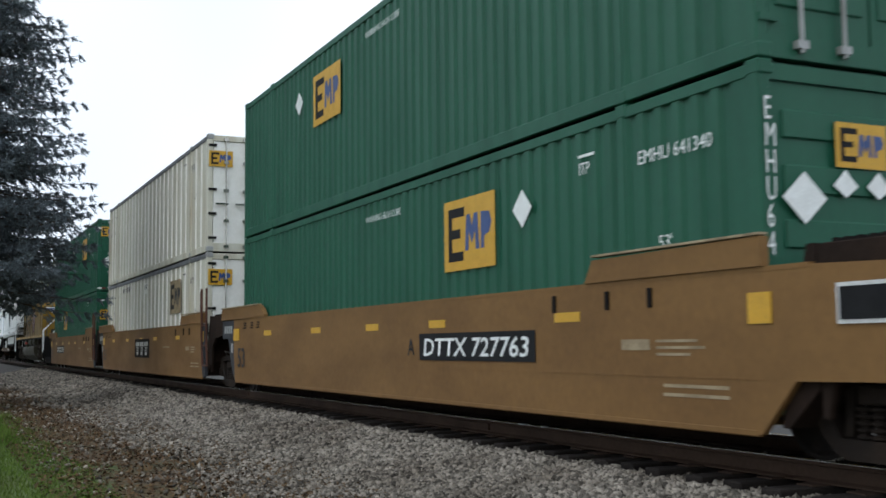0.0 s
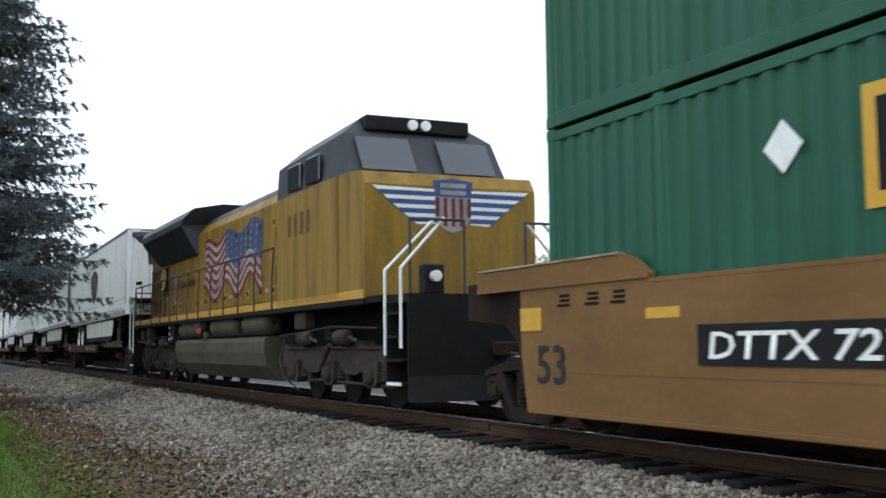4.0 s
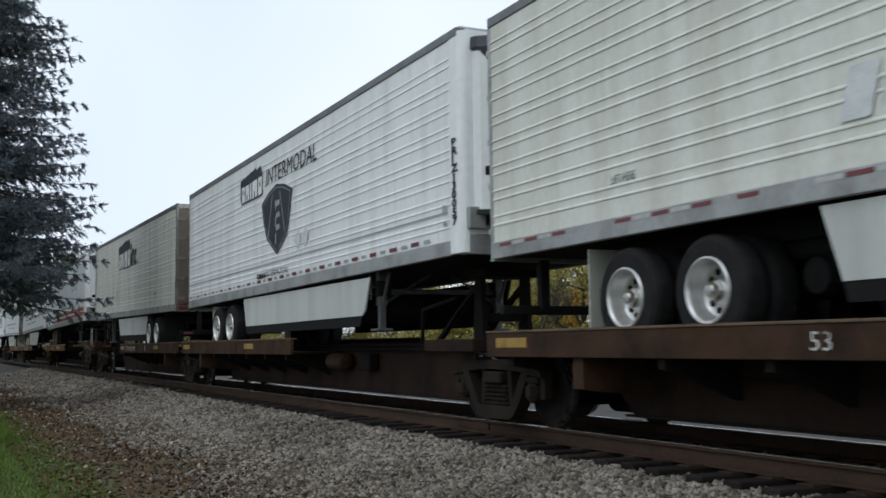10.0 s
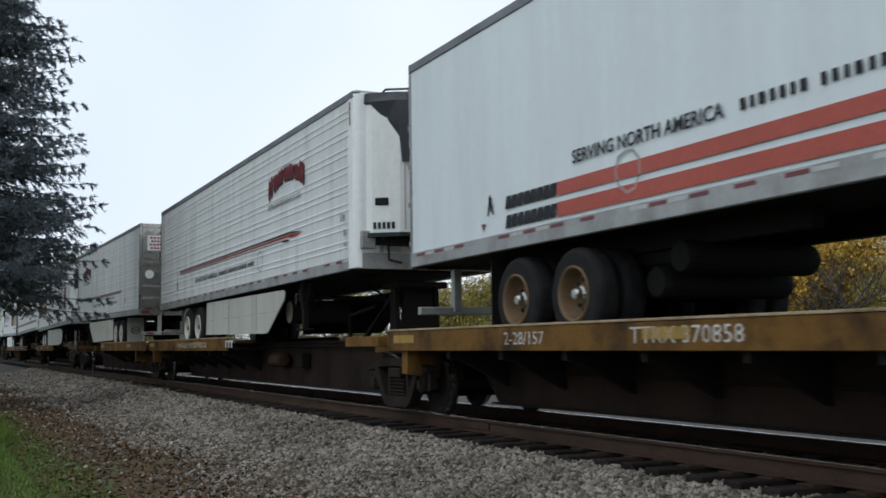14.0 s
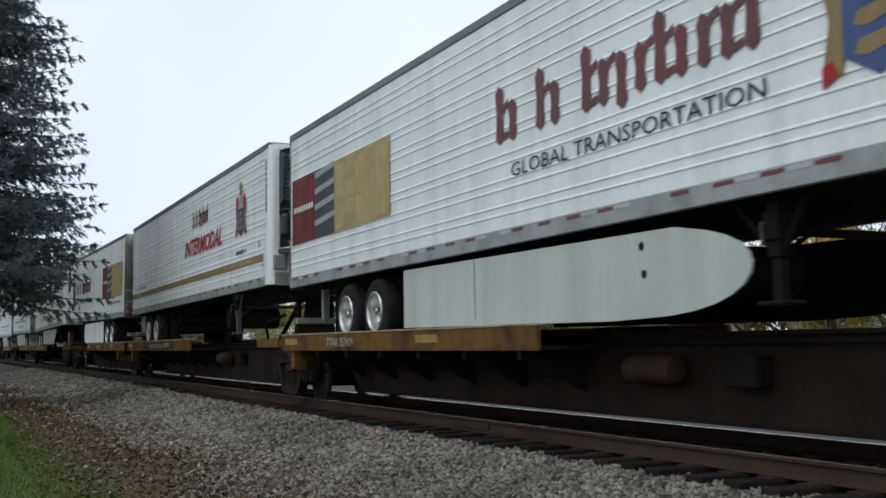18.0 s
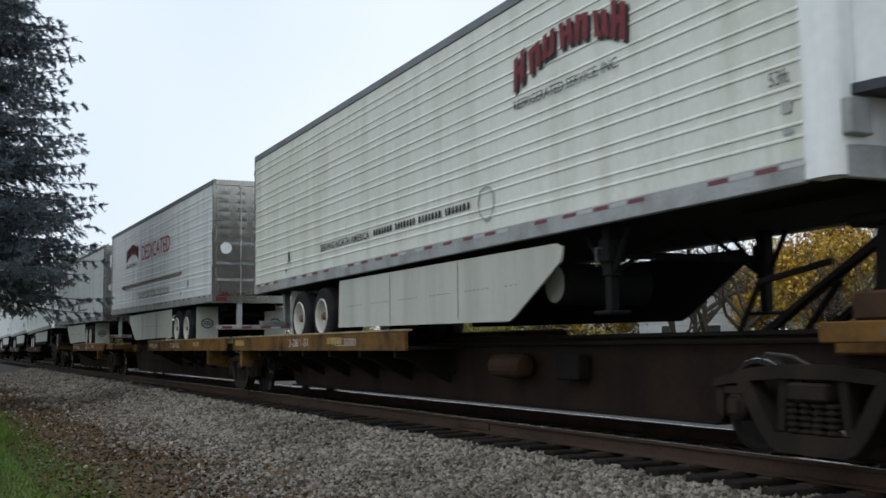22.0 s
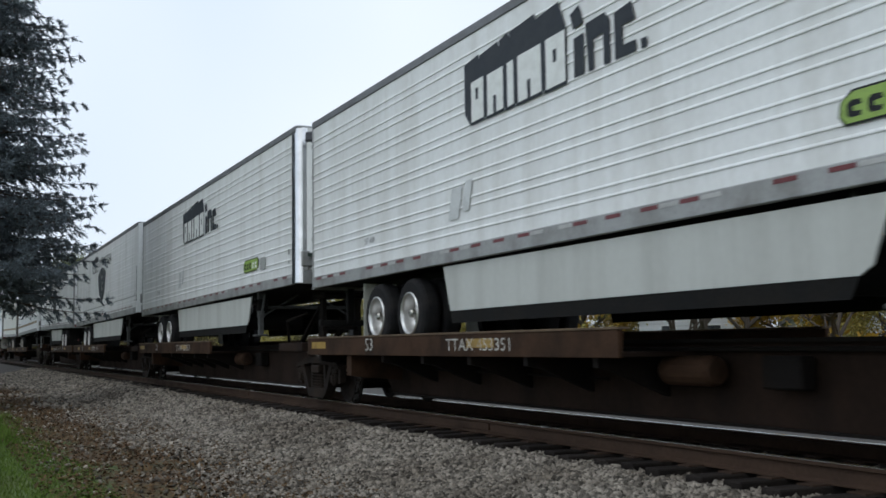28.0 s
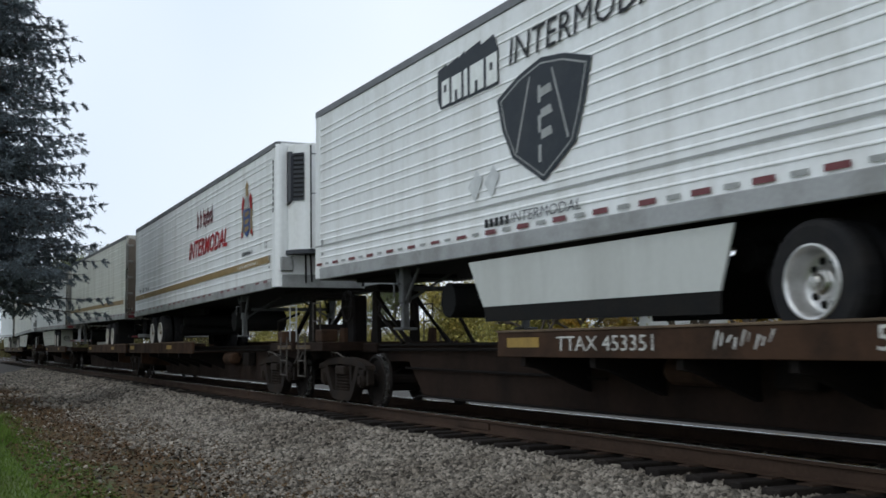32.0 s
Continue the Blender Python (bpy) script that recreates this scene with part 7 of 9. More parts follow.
def make_house(x, y, turn, label, wide=7.0, deep=9.0, wall=2.9, ridge=5.4):
    t = thing("house", label, "house")
    t.matrix_basis = pose(x, y, ground_height(x, y), 0, 0, turn)
    part("wall", prism(bm_new(), [(-wide / 2, -0.3), (wide / 2, -0.3), (wide / 2, wall), (0, ridge), (-wide / 2, wall)], "y", -deep / 2, deep / 2), "house_white", t, "white clapboard walls")
    for s in (-1, 1):
        bm = prism(bm_new(), [(s * (wide / 2 + 0.4), wall - 0.32), (0, ridge + 0.03), (0, ridge + 0.22), (s * (wide / 2 + 0.45), wall - 0.12)], "y", -deep / 2 - 0.4, deep / 2 + 0.4)
        part("roof", bm, "house_roof", t, "grey shingle roof slope")
    for wx, wy, wz in ((-1.6, -1, 1.0), (1.3, -1, 1.0), (0, -1, 3.4)):
        bm = box(bm_new(), wx - 0.45, wx + 0.45, -deep / 2 - 0.05, -deep / 2 - 0.01, wz, wz + 1.15)
        win = part("window", bm, "glass", t, "dark window")
        bm = bm_new()
        for a, b, c, d in ((-0.52, 0.52, -0.07, 0.0), (-0.52, 0.52, 1.15, 1.22), (-0.52, -0.45, 0, 1.15), (0.45, 0.52, 0, 1.15), (-0.45, 0.45, 0.55, 0.59)):
            box(bm, wx + a, wx + b, -deep / 2 - 0.08, -deep / 2 - 0.012, wz + c, wz + d)
        part("window_frame", bm, "letter_white", win)
    for wy in (-2.4, 1.2):
        part("window", box(bm_new(), wide / 2 + 0.01, wide / 2 + 0.05, wy, wy + 1.0, 1.0, 2.1), "glass", t, "dark window")
    part("chimney", box(bm_new(), -0.9, -0.4, 1.0, 1.5, ridge - 1.0, ridge + 0.8), "deck_brown", t, "brick chimney")
    return t


def plant(src, x, y, turn=0.0, scale=1.0, label=""):
    ob = copy_thing(src, pose(x, y, ground_height(x, y), 0, 0, turn))
    ob.scale = (scale, scale, scale)
    if label:
        ob["label"] = label
    return ob


def scatter_blades(name, label, x0, x1, y0, y1, n, tall, width, mat, seed, flat=False):
    rng = np.random.default_rng(seed)
    px, py = rng.uniform(x0, x1, n), rng.uniform(y0, y1, n)
    edge = np.array([noise.noise((a * 0.35, 0.0, 3.0)) for a in px]) * 0.35
    keep = py < (y1 - 0.35 + edge) if not flat else np.ones(n, bool)
    px, py = px[keep], py[keep]
    n = len(px)
    p = np.stack([px, py, [ground_height(a, b) for a, b in zip(px, py)]], 1)
    if flat:
        p[:, 2] += 0.03
        a = rng.uniform(0, 6.28, n)
        s = np.stack([np.cos(a), np.sin(a), rng.normal(0, 0.35, n)], 1) * width * rng.uniform(0.5, 1.3, (n, 1))
        w = np.stack([-np.sin(a), np.cos(a), rng.normal(0, 0.35, n)], 1) * width * 0.6
        v = np.stack([p - s, p + w, p + s, p - w], 1).reshape(-1, 3)
    else:
        a = rng.uniform(0, 6.28, n)
        s = np.stack([np.cos(a), np.sin(a), np.zeros(n)], 1) * width
        h = np.stack([rng.normal(0, 0.4, n), rng.normal(0, 0.4, n), np.ones(n)], 1) * tall * rng.uniform(0.5, 1.3, (n, 1))
        v = np.stack([p - s, p + s, p + h + s * 0.2, p + h - s * 0.2], 1).reshape(-1, 3)
    ob = new(name, fast_mesh(name, v, np.arange(4 * n).reshape(n, 4), mat))
    return tagged(ob, label, "grass" if not flat else "leaves", kind="stuff")


spruce = make_spruce(-33.0, -6.65, 22.0, 4.45, 11, "tall blue-green spruce with drooping limbs beside the track")
# Unseen spruces, added out of view to shade the far trailers.
for x, y, turn, k in ((-46.0, -12.2, 40, 1.1), (-57.0, -12.0, 150, 1.2), (-68.5, -12.4, 260, 1.15), (-81.0, -11.6, 80, 1.25), (-96.0, -11.8, 200, 1.2)):
    row = copy_thing(spruce, pose(x, y, -0.65, 0, 0, turn))
    row.scale = (k, k, k)
maple = make_broadleaf(8.5, 8.0, "yellow_leaf", 21, 15000, "golden yellow maple beyond the track")
maple.matrix_basis = pose(-34.5, 26.5, ground_height(-34, 26))
olive = make_broadleaf(9.5, 8.0, "olive_leaf", 22, 14000, "olive and yellow tree beyond the track")
olive.matrix_basis = pose(-57.0, 29.0, ground_height(-57, 29))
bare = make_broadleaf(9.5, 7.0, "", 23, 0, "bare grey tree beyond the track")
bare.matrix_basis = pose(-46.0, 32.0, ground_height(-46, 32))
leafy = make_broadleaf(11.0, 9.0, "green_leaf", 24, 14000, "dull green tree beyond the track")
leafy.matrix_basis = pose(-128.0, 9.5, ground_height(-128, 9))
for x, y, turn, scale in ((-26.0, 30.0, 70, 0.85), (-64.0, 34.0, 140, 0.8), (-38.0, 44.0, 200, 1.0), (-22.0, 22.0, 310, 0.7), (-45.0, 38.0, 20, 0.95), (-33.0, 34.0, 120, 1.0), (-52.0, 40.0, 60, 1.0)):
    plant(maple, x, y, turn, scale)
for x, y, turn, scale in ((-62.0, 27.0, 50, 0.8), (-78.0, 30.0, 110, 0.85), (-95.0, 26.0, 200, 0.9), (-47.0, 46.0, 260, 1.0), (-112.0, 20.0, 20, 0.9), (-72.0, 54.0, 20, 0.95), (-60.0, 56.0, 140, 0.85), (-31.0, 27.5, 330, 0.6), (-88.0, 40.0, 170, 1.0), (-130.0, 30.0, 80, 1.1)):
    plant(olive, x, y, turn, scale)
for x, y, turn, scale in ((-58.0, 38.0, 80, 1.0), (-38.0, 30.0, 150, 0.95), (-70.0, 40.0, 10, 1.0), (-43.0, 25.0, 100, 0.75), (-54.0, 24.0, 200, 0.7), (-30.0, 22.5, 250, 0.65), (-40.0, 36.0, 290, 1.25), (-47.0, 30.0, 40, 1.1)):
    plant(bare, x, y, turn, scale)
# Those at negative y stand out of view; several only shade the train.
for x, y, turn, scale in ((-142.0, 16.0, 60, 1.5), (-165.0, 14.0, 130, 1.8), (-160.0, -14.0, 250, 1.5), (-120.0, -14.0, 30, 1.2), (-100.0, 34.0, 90, 0.95), (-190.0, 16.0, 10, 2.0), (-84.0, 50.0, 300, 1.0), (-85.0, -11.0, 200, 1.0), (-205.0, -12.0, 50, 1.9), (-150.0, 30.0, 310, 1.5), (-70.0, 34.0, 75, 0.62), (-67.0, 46.0, 170, 0.85), (-62.0, -13.0, 40, 1.25), (-78.0, -14.0, 120, 1.2), (-48.0, -16.0, 200, 1.2)):
    plant(leafy, x, y, turn, scale)
belt = random.Random(44)
rows = {"olive_leaf": [], "brown_leaf": [], "yellow_leaf": []}
for i in range(70):
    x = -16 - 2.1 * i + belt.uniform(-1, 1)
    y = belt.uniform(28, 44) if belt.random() < 0.6 else belt.uniform(21, 27)
    bearing = math.degrees(math.atan2(-x, y + 7.4))
    low = 48.5 < bearing < 54.5 or 41.8 < bearing < 45.0
    mat = belt.choice(("yellow_leaf", "yellow_leaf", "olive_leaf")) if bearing < 47 else belt.choice(("olive_leaf", "brown_leaf", "brown_leaf", "olive_leaf"))
    rows[mat].append((x, y, belt.uniform(1.4, 2.8), belt.uniform(0.9, 1.5) if low else belt.uniform(1.6, 3.6) * (0.8 if y < 27 else 1.2)))
for i in range(44):
    rows["brown_leaf"].append((-78 - 6.0 * i + belt.uniform(-2, 2), belt.uniform(7.5, 12.5), belt.uniform(2.5, 3.5), belt.uniform(2.6, 4.2)))
for i in range(46):
    rows["brown_leaf"].append((-30 - 5.0 * i + belt.uniform(-2, 2), 56 + belt.uniform(-5, 8), belt.uniform(3.5, 5.5), belt.uniform(2.2, 3.8)))
for mat, label, per in (("olive_leaf", "olive green autumn bushes beyond the track", 420), ("brown_leaf", "brown and green autumn thicket beyond the track", 190), ("yellow_leaf", "yellow autumn bushes beyond the track", 420)):
    undergrowth("bushes", label, mat, 50 + len(label), rows[mat], per, 0.19)
make_house(-62.0, 41.0, 52, "white gabled house with grey roof beyond the trees")
make_house(-45.0, 41.0, 30, "small white house behind the yellow maple", 8.0, 9.0, 2.2, 4.2)
make_house(-96.0, 42.0, 70, "distant white house among the trees", 8.0, 11.0, 3.0, 5.6)
scatter_blades("grass", "short green mown lawn beside the gravel", -30.0, -6.0, -9.0, -5.15, 60000, 0.05, 0.006, "grass_blade", 31)
scatter_blades("tall_grass", "tufts of longer grass at the lawn's edge", -40.0, -20.0, -8.0, -5.6, 9000, 0.22, 0.008, "grass_blade", 32)
scatter_blades("fallen_leaves", "brown fallen leaves strewn over gravel and lawn edge", -48.0, -5.0, -6.2, -3.0, 24000, 0.0, 0.035, "litter", 33, True)
scatter_blades("fallen_leaves", "reddish fallen leaves drifted along the lawn's edge", -36.0, -9.0, -5.7, -4.3, 4500, 0.0, 0.028, "rust_leaf", 34, True)


# ---- the train: places at 0 s along the track ----
REAR = {1: -106.40, 2: -123.70, 3: -141.05, 4: -158.02, 5: -175.93, 6: -195.27, 7: -213.63, 8: -233.50, 9: -252.74, 10: -270.28,
        11: -288.17, 12: -307.00, 13: -326.95, 14: -345.12, 15: -364.26, 16: -380.85, 17: -397.91, 18: -414.92, 19: -432.58,
        20: -451.01, 21: -469.2, 22: -487.4, 23: -506.7, 24: -524.9}
WELLS = {1: -23.03, 2: -42.70, 3: -62.05}
LOCO_X = -76.9
REVERSED = {5, 8, 11, 13, 14, 19, 21, 22, 24}
COUPLED_FRONT = {1, 6, 9, 12, 15, 20, 23}
MOVING = []
NOSE_UP = 0.5


def place(ob, m):
    ob.matrix_basis = m
    MOVING.append((ob, m))


class Livery:
    """Marks on a trailer's near side; x runs along the side as seen from the track, whichever way the trailer faces."""

    def __init__(self, ob, flipped, dashes=False):
        self.dashes = dashes
        self.ob, self.turn = ob, Matrix.Translation((TL, 0, 0)) @ pose(0, 0, 0, 0, 0, 180) if flipped else Matrix()
        self.y, self.flip = -TW / 2 - 0.013, flipped

    def put(self, name, bm, mat, label=""):
        bm.transform(self.turn)
        return part(name, bm, mat, self.ob, label)

    def words(self, text, x, z, size, mat="ink", wide=1.0, slant=0.0, label="painted words", upright=False, bold=0.0):
        return self.put("lettering", letters(bm_new(), text, x, z, size, self.y - 0.003, wide, slant, upright, bold), mat, label)

    def bars(self, name, rows, mat, label="", slant=0.0):
        bm = bm_new()
        for x0, x1, z0, z1 in rows:
            bar_mark(bm, x0, x1, z0, z1, self.y, slant)
        return self.put(name, bm, mat, label)

    def shape(self, name, polys, mat, label="", lift=0.0):
        bm = bm_new()
        for pts in polys:
            poly_mark(bm, pts, self.y - lift)
        return self.put(name, bm, mat, label)

    def tape(self, n=26):
        red = bar_mark(bm_new(), 0, 0.27, 0, 0.04, 0)
        white = bar_mark(bm_new(), 0, 0.27, 0, 0.04, 0)
        y = -TW / 2 - 0.016
        if self.dashes:
            self.bars("conspicuity_dash", [(0.20 + 0.797 * j, 0.47 + 0.797 * j, 0.235, 0.278) for j in range(8)], "tape_red", "dark red dashes along the rail")["kind"] = "stuff"
            self.bars("conspicuity_dash", [(0.64 + 0.797 * j, 0.82 + 0.797 * j, 0.24, 0.275) for j in range(8)], "grey_mark", "grey dashes along the rail")["kind"] = "stuff"
            for j in range(8, 19):
                x0 = 0.20 + 0.797 * j
                self.bars("reflective_tape", [(x0, x0 + 0.27, 0.225, 0.283)], "tape_red")
                self.bars("reflective_tape", [(x0 + 0.44, x0 + 0.64, 0.23, 0.278)], "grey_mark")
            red.free(), white.free()
            return
        for k in range(n):
            x = 0.22 + k * (TL - 1.1) / (n - 1)
            for bm, dx, mat in ((red, 0, "tape_red"), (white, 0.30, "rail_pale")):
                if (mat == "tape_red" and k % 5 == 3) or (mat != "tape_red" and k % 4 > 1):
                    continue
                c = bm.copy()
                c.transform(Matrix.Translation((x + dx, y, 0.135)))
                self.put("reflective_tape", c, mat)
        red.free(), white.free()


def wordmark(lv, x, z, w, h):
    """A brand mark as plain shapes: pale leaning blocks, each with a deep dark slab raking up behind it."""
    spans = ((0.07, 0.20, 0.58), (0.24, 0.40, 0.58), (0.44, 0.50, 0.60), (0.54, 0.75, 0.62), (0.79, 0.95, 0.64))
    dark, pale, cut = [], [], []
    for j, (a, b, t) in enumerate(spans):
        x0, x1, zt = x + w * a, x + w * b, z + h * t
        rise = h * (0.34, 0.37, 0.40, 0.42, 0.38)[j]
        dark.append([(x0 - 0.035, z - 0.035), (x1 + 0.025, z - 0.025), (x1 + 0.025, zt + 0.02), (x1 - w * 0.05, zt + rise), (x0 - w * 0.075, zt + rise - 0.05), (x0 - w * 0.075, z + h * 0.16)])
        pale.append([(x0, z), (x1, z + 0.012), (x1, zt), (x0, zt - 0.012)])
        if x1 - x0 > w * 0.1:
            m = (x0 + x1) / 2
            cut.append([(m - 0.045, z + h * (0.0 if j % 2 else 0.30)), (m + 0.03, z + h * (0.0 if j % 2 else 0.30)), (m + 0.03, z + h * (0.24 if j % 2 else 0.46)), (m - 0.045, z + h * (0.24 if j % 2 else 0.46))])
    lv.shape("brand_mark", dark, "dark_navy", "dark raking slabs of a brand mark")["kind"] = "stuff"
    lv.shape("brand_mark_block", pale, "letter_white", "pale blocks of a brand mark", 0.004)["kind"] = "stuff"
    lv.shape("brand_mark_notch", cut, "dark_navy", "", 0.007)["kind"] = "stuff"


def road_shield(lv):
    x, z, w, h = 6.92, 0.70, 2.08, 1.40
    out = [(0.0, 0.80), (0.25, 0.93), (0.5, 1.0), (0.75, 0.95), (1.0, 0.84), (0.93, 0.52), (0.84, 0.24), (0.52, 0.0), (0.18, 0.26), (0.06, 0.52)]
    lv.shape("shield_mark", [[(x + a * w, z + b * h) for a, b in out]], "dark_navy", "dark shield emblem")
    inn = [(0.5 + (a - 0.5) * 0.91, 0.5 + (b - 0.5) * 0.92) for a, b in out]
    inn2 = [(0.5 + (a - 0.5) * 0.885, 0.5 + (b - 0.5) * 0.895) for a, b in out]
    ring = [[inn[i], inn[(i + 1) % 10], inn2[(i + 1) % 10], inn2[i]] for i in range(10)]
    lines = [[(0.22, 0.30), (0.235, 0.285), (0.39, 0.88), (0.375, 0.88)], [(0.78, 0.30), (0.765, 0.285), (0.61, 0.88), (0.625, 0.88)]]
    dash = [[(0.47, 0.16 + k * 0.24), (0.50, 0.16 + k * 0.24), (0.50, 0.30 + k * 0.24), (0.47, 0.30 + k * 0.24)] for k in range(3)] + [[(0.50, 0.34 + 0.17 * k), (0.62, 0.36 + 0.17 * k), (0.60, 0.43 + 0.17 * k), (0.50, 0.41 + 0.17 * k)] for k in range(3)]
    lv.shape("shield_stroke", [[(x + a * w, z + b * h) for a, b in q] for q in ring + lines + dash], "grey_mark", "pale road lines of the emblem", 0.004)
    lv.shape("diamond_mark", [[(p + q - (3.0 if lv.flip else 0), r) for q, r in ((0.0, 0.86), (0.2, 0.66), (0.4, 0.92), (0.24, 1.06))] for p in (9.12, 9.56)], "faint_mark", "faint diamond marks")


def gothic(lv, x, w, z, h, mat):
    """A brand mark as plain shapes: pointed pickets of two heights, tied in pairs by slanting bars."""
    polys, n = [], 15
    step = w / n
    for j in range(n):
        if j in (2, 5):
            continue
        a, t = x + j * step, step * 0.62
        hh = h * (1.22 if j in (0, 3, 6, 10, 14) else 0.84)
        low = -0.16 * h if j == 8 else 0.0
        polys.append([(a, z + 0.05 + low), (a + t * 0.5, z - 0.02 + low), (a + t, z + 0.07 + low), (a + t * 0.86, z + hh * 0.45), (a + t, z + hh - 0.06), (a + t * 0.4, z + hh + 0.02), (a, z + hh - 0.08), (a + t * 0.14, z + hh * 0.5)])
        if j in (0, 3, 6, 7, 9, 10, 12, 13):
            top = z + h * 0.78
            polys.append([(a + t * 0.9, top - 0.10), (a + step, top - 0.02), (a + step, top + 0.07), (a + t * 0.9, top)])
        if j in (0, 6, 10, 13):
            polys.append([(a + t * 0.9, z + 0.02), (a + step, z + 0.06), (a + step, z + 0.13), (a + t * 0.9, z + 0.10)])
    lv.shape("brand_mark", polys, mat, "dark row of pointed strokes, a brand mark")["kind"] = "stuff"


def print_line(lv, x0, x1, z, h, mat="ink"):
    """Small print that cannot be read, as a row of bars."""
    rows, x, k = [], x0, 0
    while x < x1:
        w = h * (0.62, 0.5, 0.7, 0.55)[k % 4]
        rows.append((x, min(x + w * 0.78, x1), z + h * 0.1, z + h * 0.82))
        x += w + h * (0.25 if (k + 1) % 7 else 0.9)
        k += 1
    ob = lv.bars("small_print", rows, mat, "small print")
    ob["kind"] = "stuff"


def arch_mark(lv, x0, w, z0, h):
    """A brand mark as plain shapes: an arch of seven pairs of dark-edged red strokes."""
    polys, n = [], 7
    for j in range(n):
        f = lambda u: z0 + h * 0.42 * (1 - (2 * u - 1) ** 2)
        hh = h * (0.62 if j in (0, 6) else 0.46)
        for u0, u1 in (((j + 0.04) / n, (j + 0.32) / n), ((j + 0.50) / n, (j + 0.80) / n)):
            a, b = x0 + u0 * w, x0 + u1 * w
            k = 0.25 * (b - a) * (1 if j % 2 else -1)
            polys.append([(a + k, f(u0)), (b + k, f(u1)), (b, f(u1) + hh), (a, f(u0) + hh)])
        a, b = x0 + (j + 0.30) / n * w, x0 + (j + 0.52) / n * w
        zz = f((j + 0.4) / n) + hh * (0.38, 0.74, 0.0)[j % 3]
        polys.append([(a, zz), (b, zz), (b, zz + hh * 0.24), (a, zz + hh * 0.24)])
    lv.shape("brand_mark_shadow", [[(p[0] + 0.045, p[1] - 0.045) for p in q] for q in polys], "ink", "dark edge of the arched mark", -0.003)["kind"] = "stuff"
    lv.shape("brand_mark", polys, "dark_arch", "arched dark red brand mark", 0.003)["kind"] = "stuff"


def ribbon(lv, x, z):
    lv.shape("ribbon_mark", [[(x, z), (x + 0.035, z), (x + 0.12, z + 0.2), (x + 0.085, z + 0.25), (x + 0.06, z + 0.2)], [(x + 0.17, z), (x + 0.135, z), (x + 0.05, z + 0.2), (x + 0.084, z + 0.251), (x + 0.11, z + 0.2)]], "ink", "dark ribbon emblem")


def door_sign(tr):
    """A red poster with white words and a grey diamond placard on the door of the near side."""
    part("door_sign", box(bm_new(), -0.052, -0.037, 0.42, 1.03, 1.82, 2.50), "red", tr, "red recruiting poster with white words")
    bm = bm_new()
    for j, word in enumerate(("LEASE", "TRAIN", "DRIVE", "TEAM")):
        letters(bm, word, 0.06, 2.36 - 0.125 * j, 0.10, 0, 0.95, bold=0.004)
    bar_mark(bm, 0.06, 0.54, 1.90, 1.925, 0)
    bar_mark(bm, 0.06, 0.54, 1.86, 1.88, 0)
    for v in bm.verts:
        v.co = Vector((-0.056, 1.03 - v.co.x, v.co.z))
    part("lettering", bm, "letter_white", tr, "white poster words")
    bm = bm_new()
    for a, b in ((1.02, 0.86), (0.80, 0.72), (0.62, 0.50), (0.44, 0.36), (0.10, -0.04), (-0.14, -0.28), (-0.36, -0.46)):
        bm.faces.new([bm.verts.new((-0.0535, y, z)) for y, z in ((a, 0.62), (b, 0.60), (b, 0.92), (a, 0.96))])
    part("door_mark", bm, "red", tr, "row of dark red blocks of a mark")["kind"] = "stuff"
    bm = bm_new()
    bm.faces.new([bm.verts.new((-0.053, 0.83 + a, 1.45 + b)) for a, b in ((-0.2, 0), (0, -0.2), (0.2, 0), (0, 0.2))])
    part("diamond_placard", bm, "grey_mark", tr, "grey diamond placard")


def door_stickers(tr, poster=False):
    """A round white sticker, a small red placard and the plain bars of a mark on the doors."""
    bm = bm_new()
    bm.faces.new([bm.verts.new((-0.053, 0.98 + 0.14 * math.cos(a * math.pi / 8), 1.30 + 0.14 * math.sin(a * math.pi / 8))) for a in range(16)])
    part("round_sticker", bm, "letter_white", tr, "round white sticker")
    if poster:
        part("poster", box(bm_new(), -0.050, -0.037, 0.30, 1.06, 2.08, 2.56), "letter_white", tr, "white poster with red lines of print")
        bm = bm_new()
        for j, (a, b) in enumerate(((0.36, 1.0), (0.40, 0.96), (0.34, 1.02), (0.38, 0.98))):
            z = 2.46 - 0.11 * j
            for i in range(6):
                ya, yb = a + (b - a) * i / 6, a + (b - a) * (i + 0.72) / 6
                bm.faces.new([bm.verts.new((-0.0525, yy, zz)) for yy, zz in ((ya, z), (yb, z), (yb, z + 0.06), (ya, z + 0.06))])
        part("poster_print", bm, "red", tr, "red lines of print")["kind"] = "stuff"
    part("door_placard", box(bm_new(), -0.045, -0.037, -0.34, -0.04, 0.45, 0.82), "orange_red", tr, "small red placard")
    bm = bm_new()
    for z, a, b in ((2.22, -0.9, -0.3), (2.10, -0.8, -0.2)):
        bm.faces.new([bm.verts.new((-0.053, y, zz)) for y, zz in ((a, z), (b, z), (b, z + 0.06), (a, z + 0.06))])
    part("door_mark", bm, "gothic", tr, "dark bars of a mark")["kind"] = "stuff"


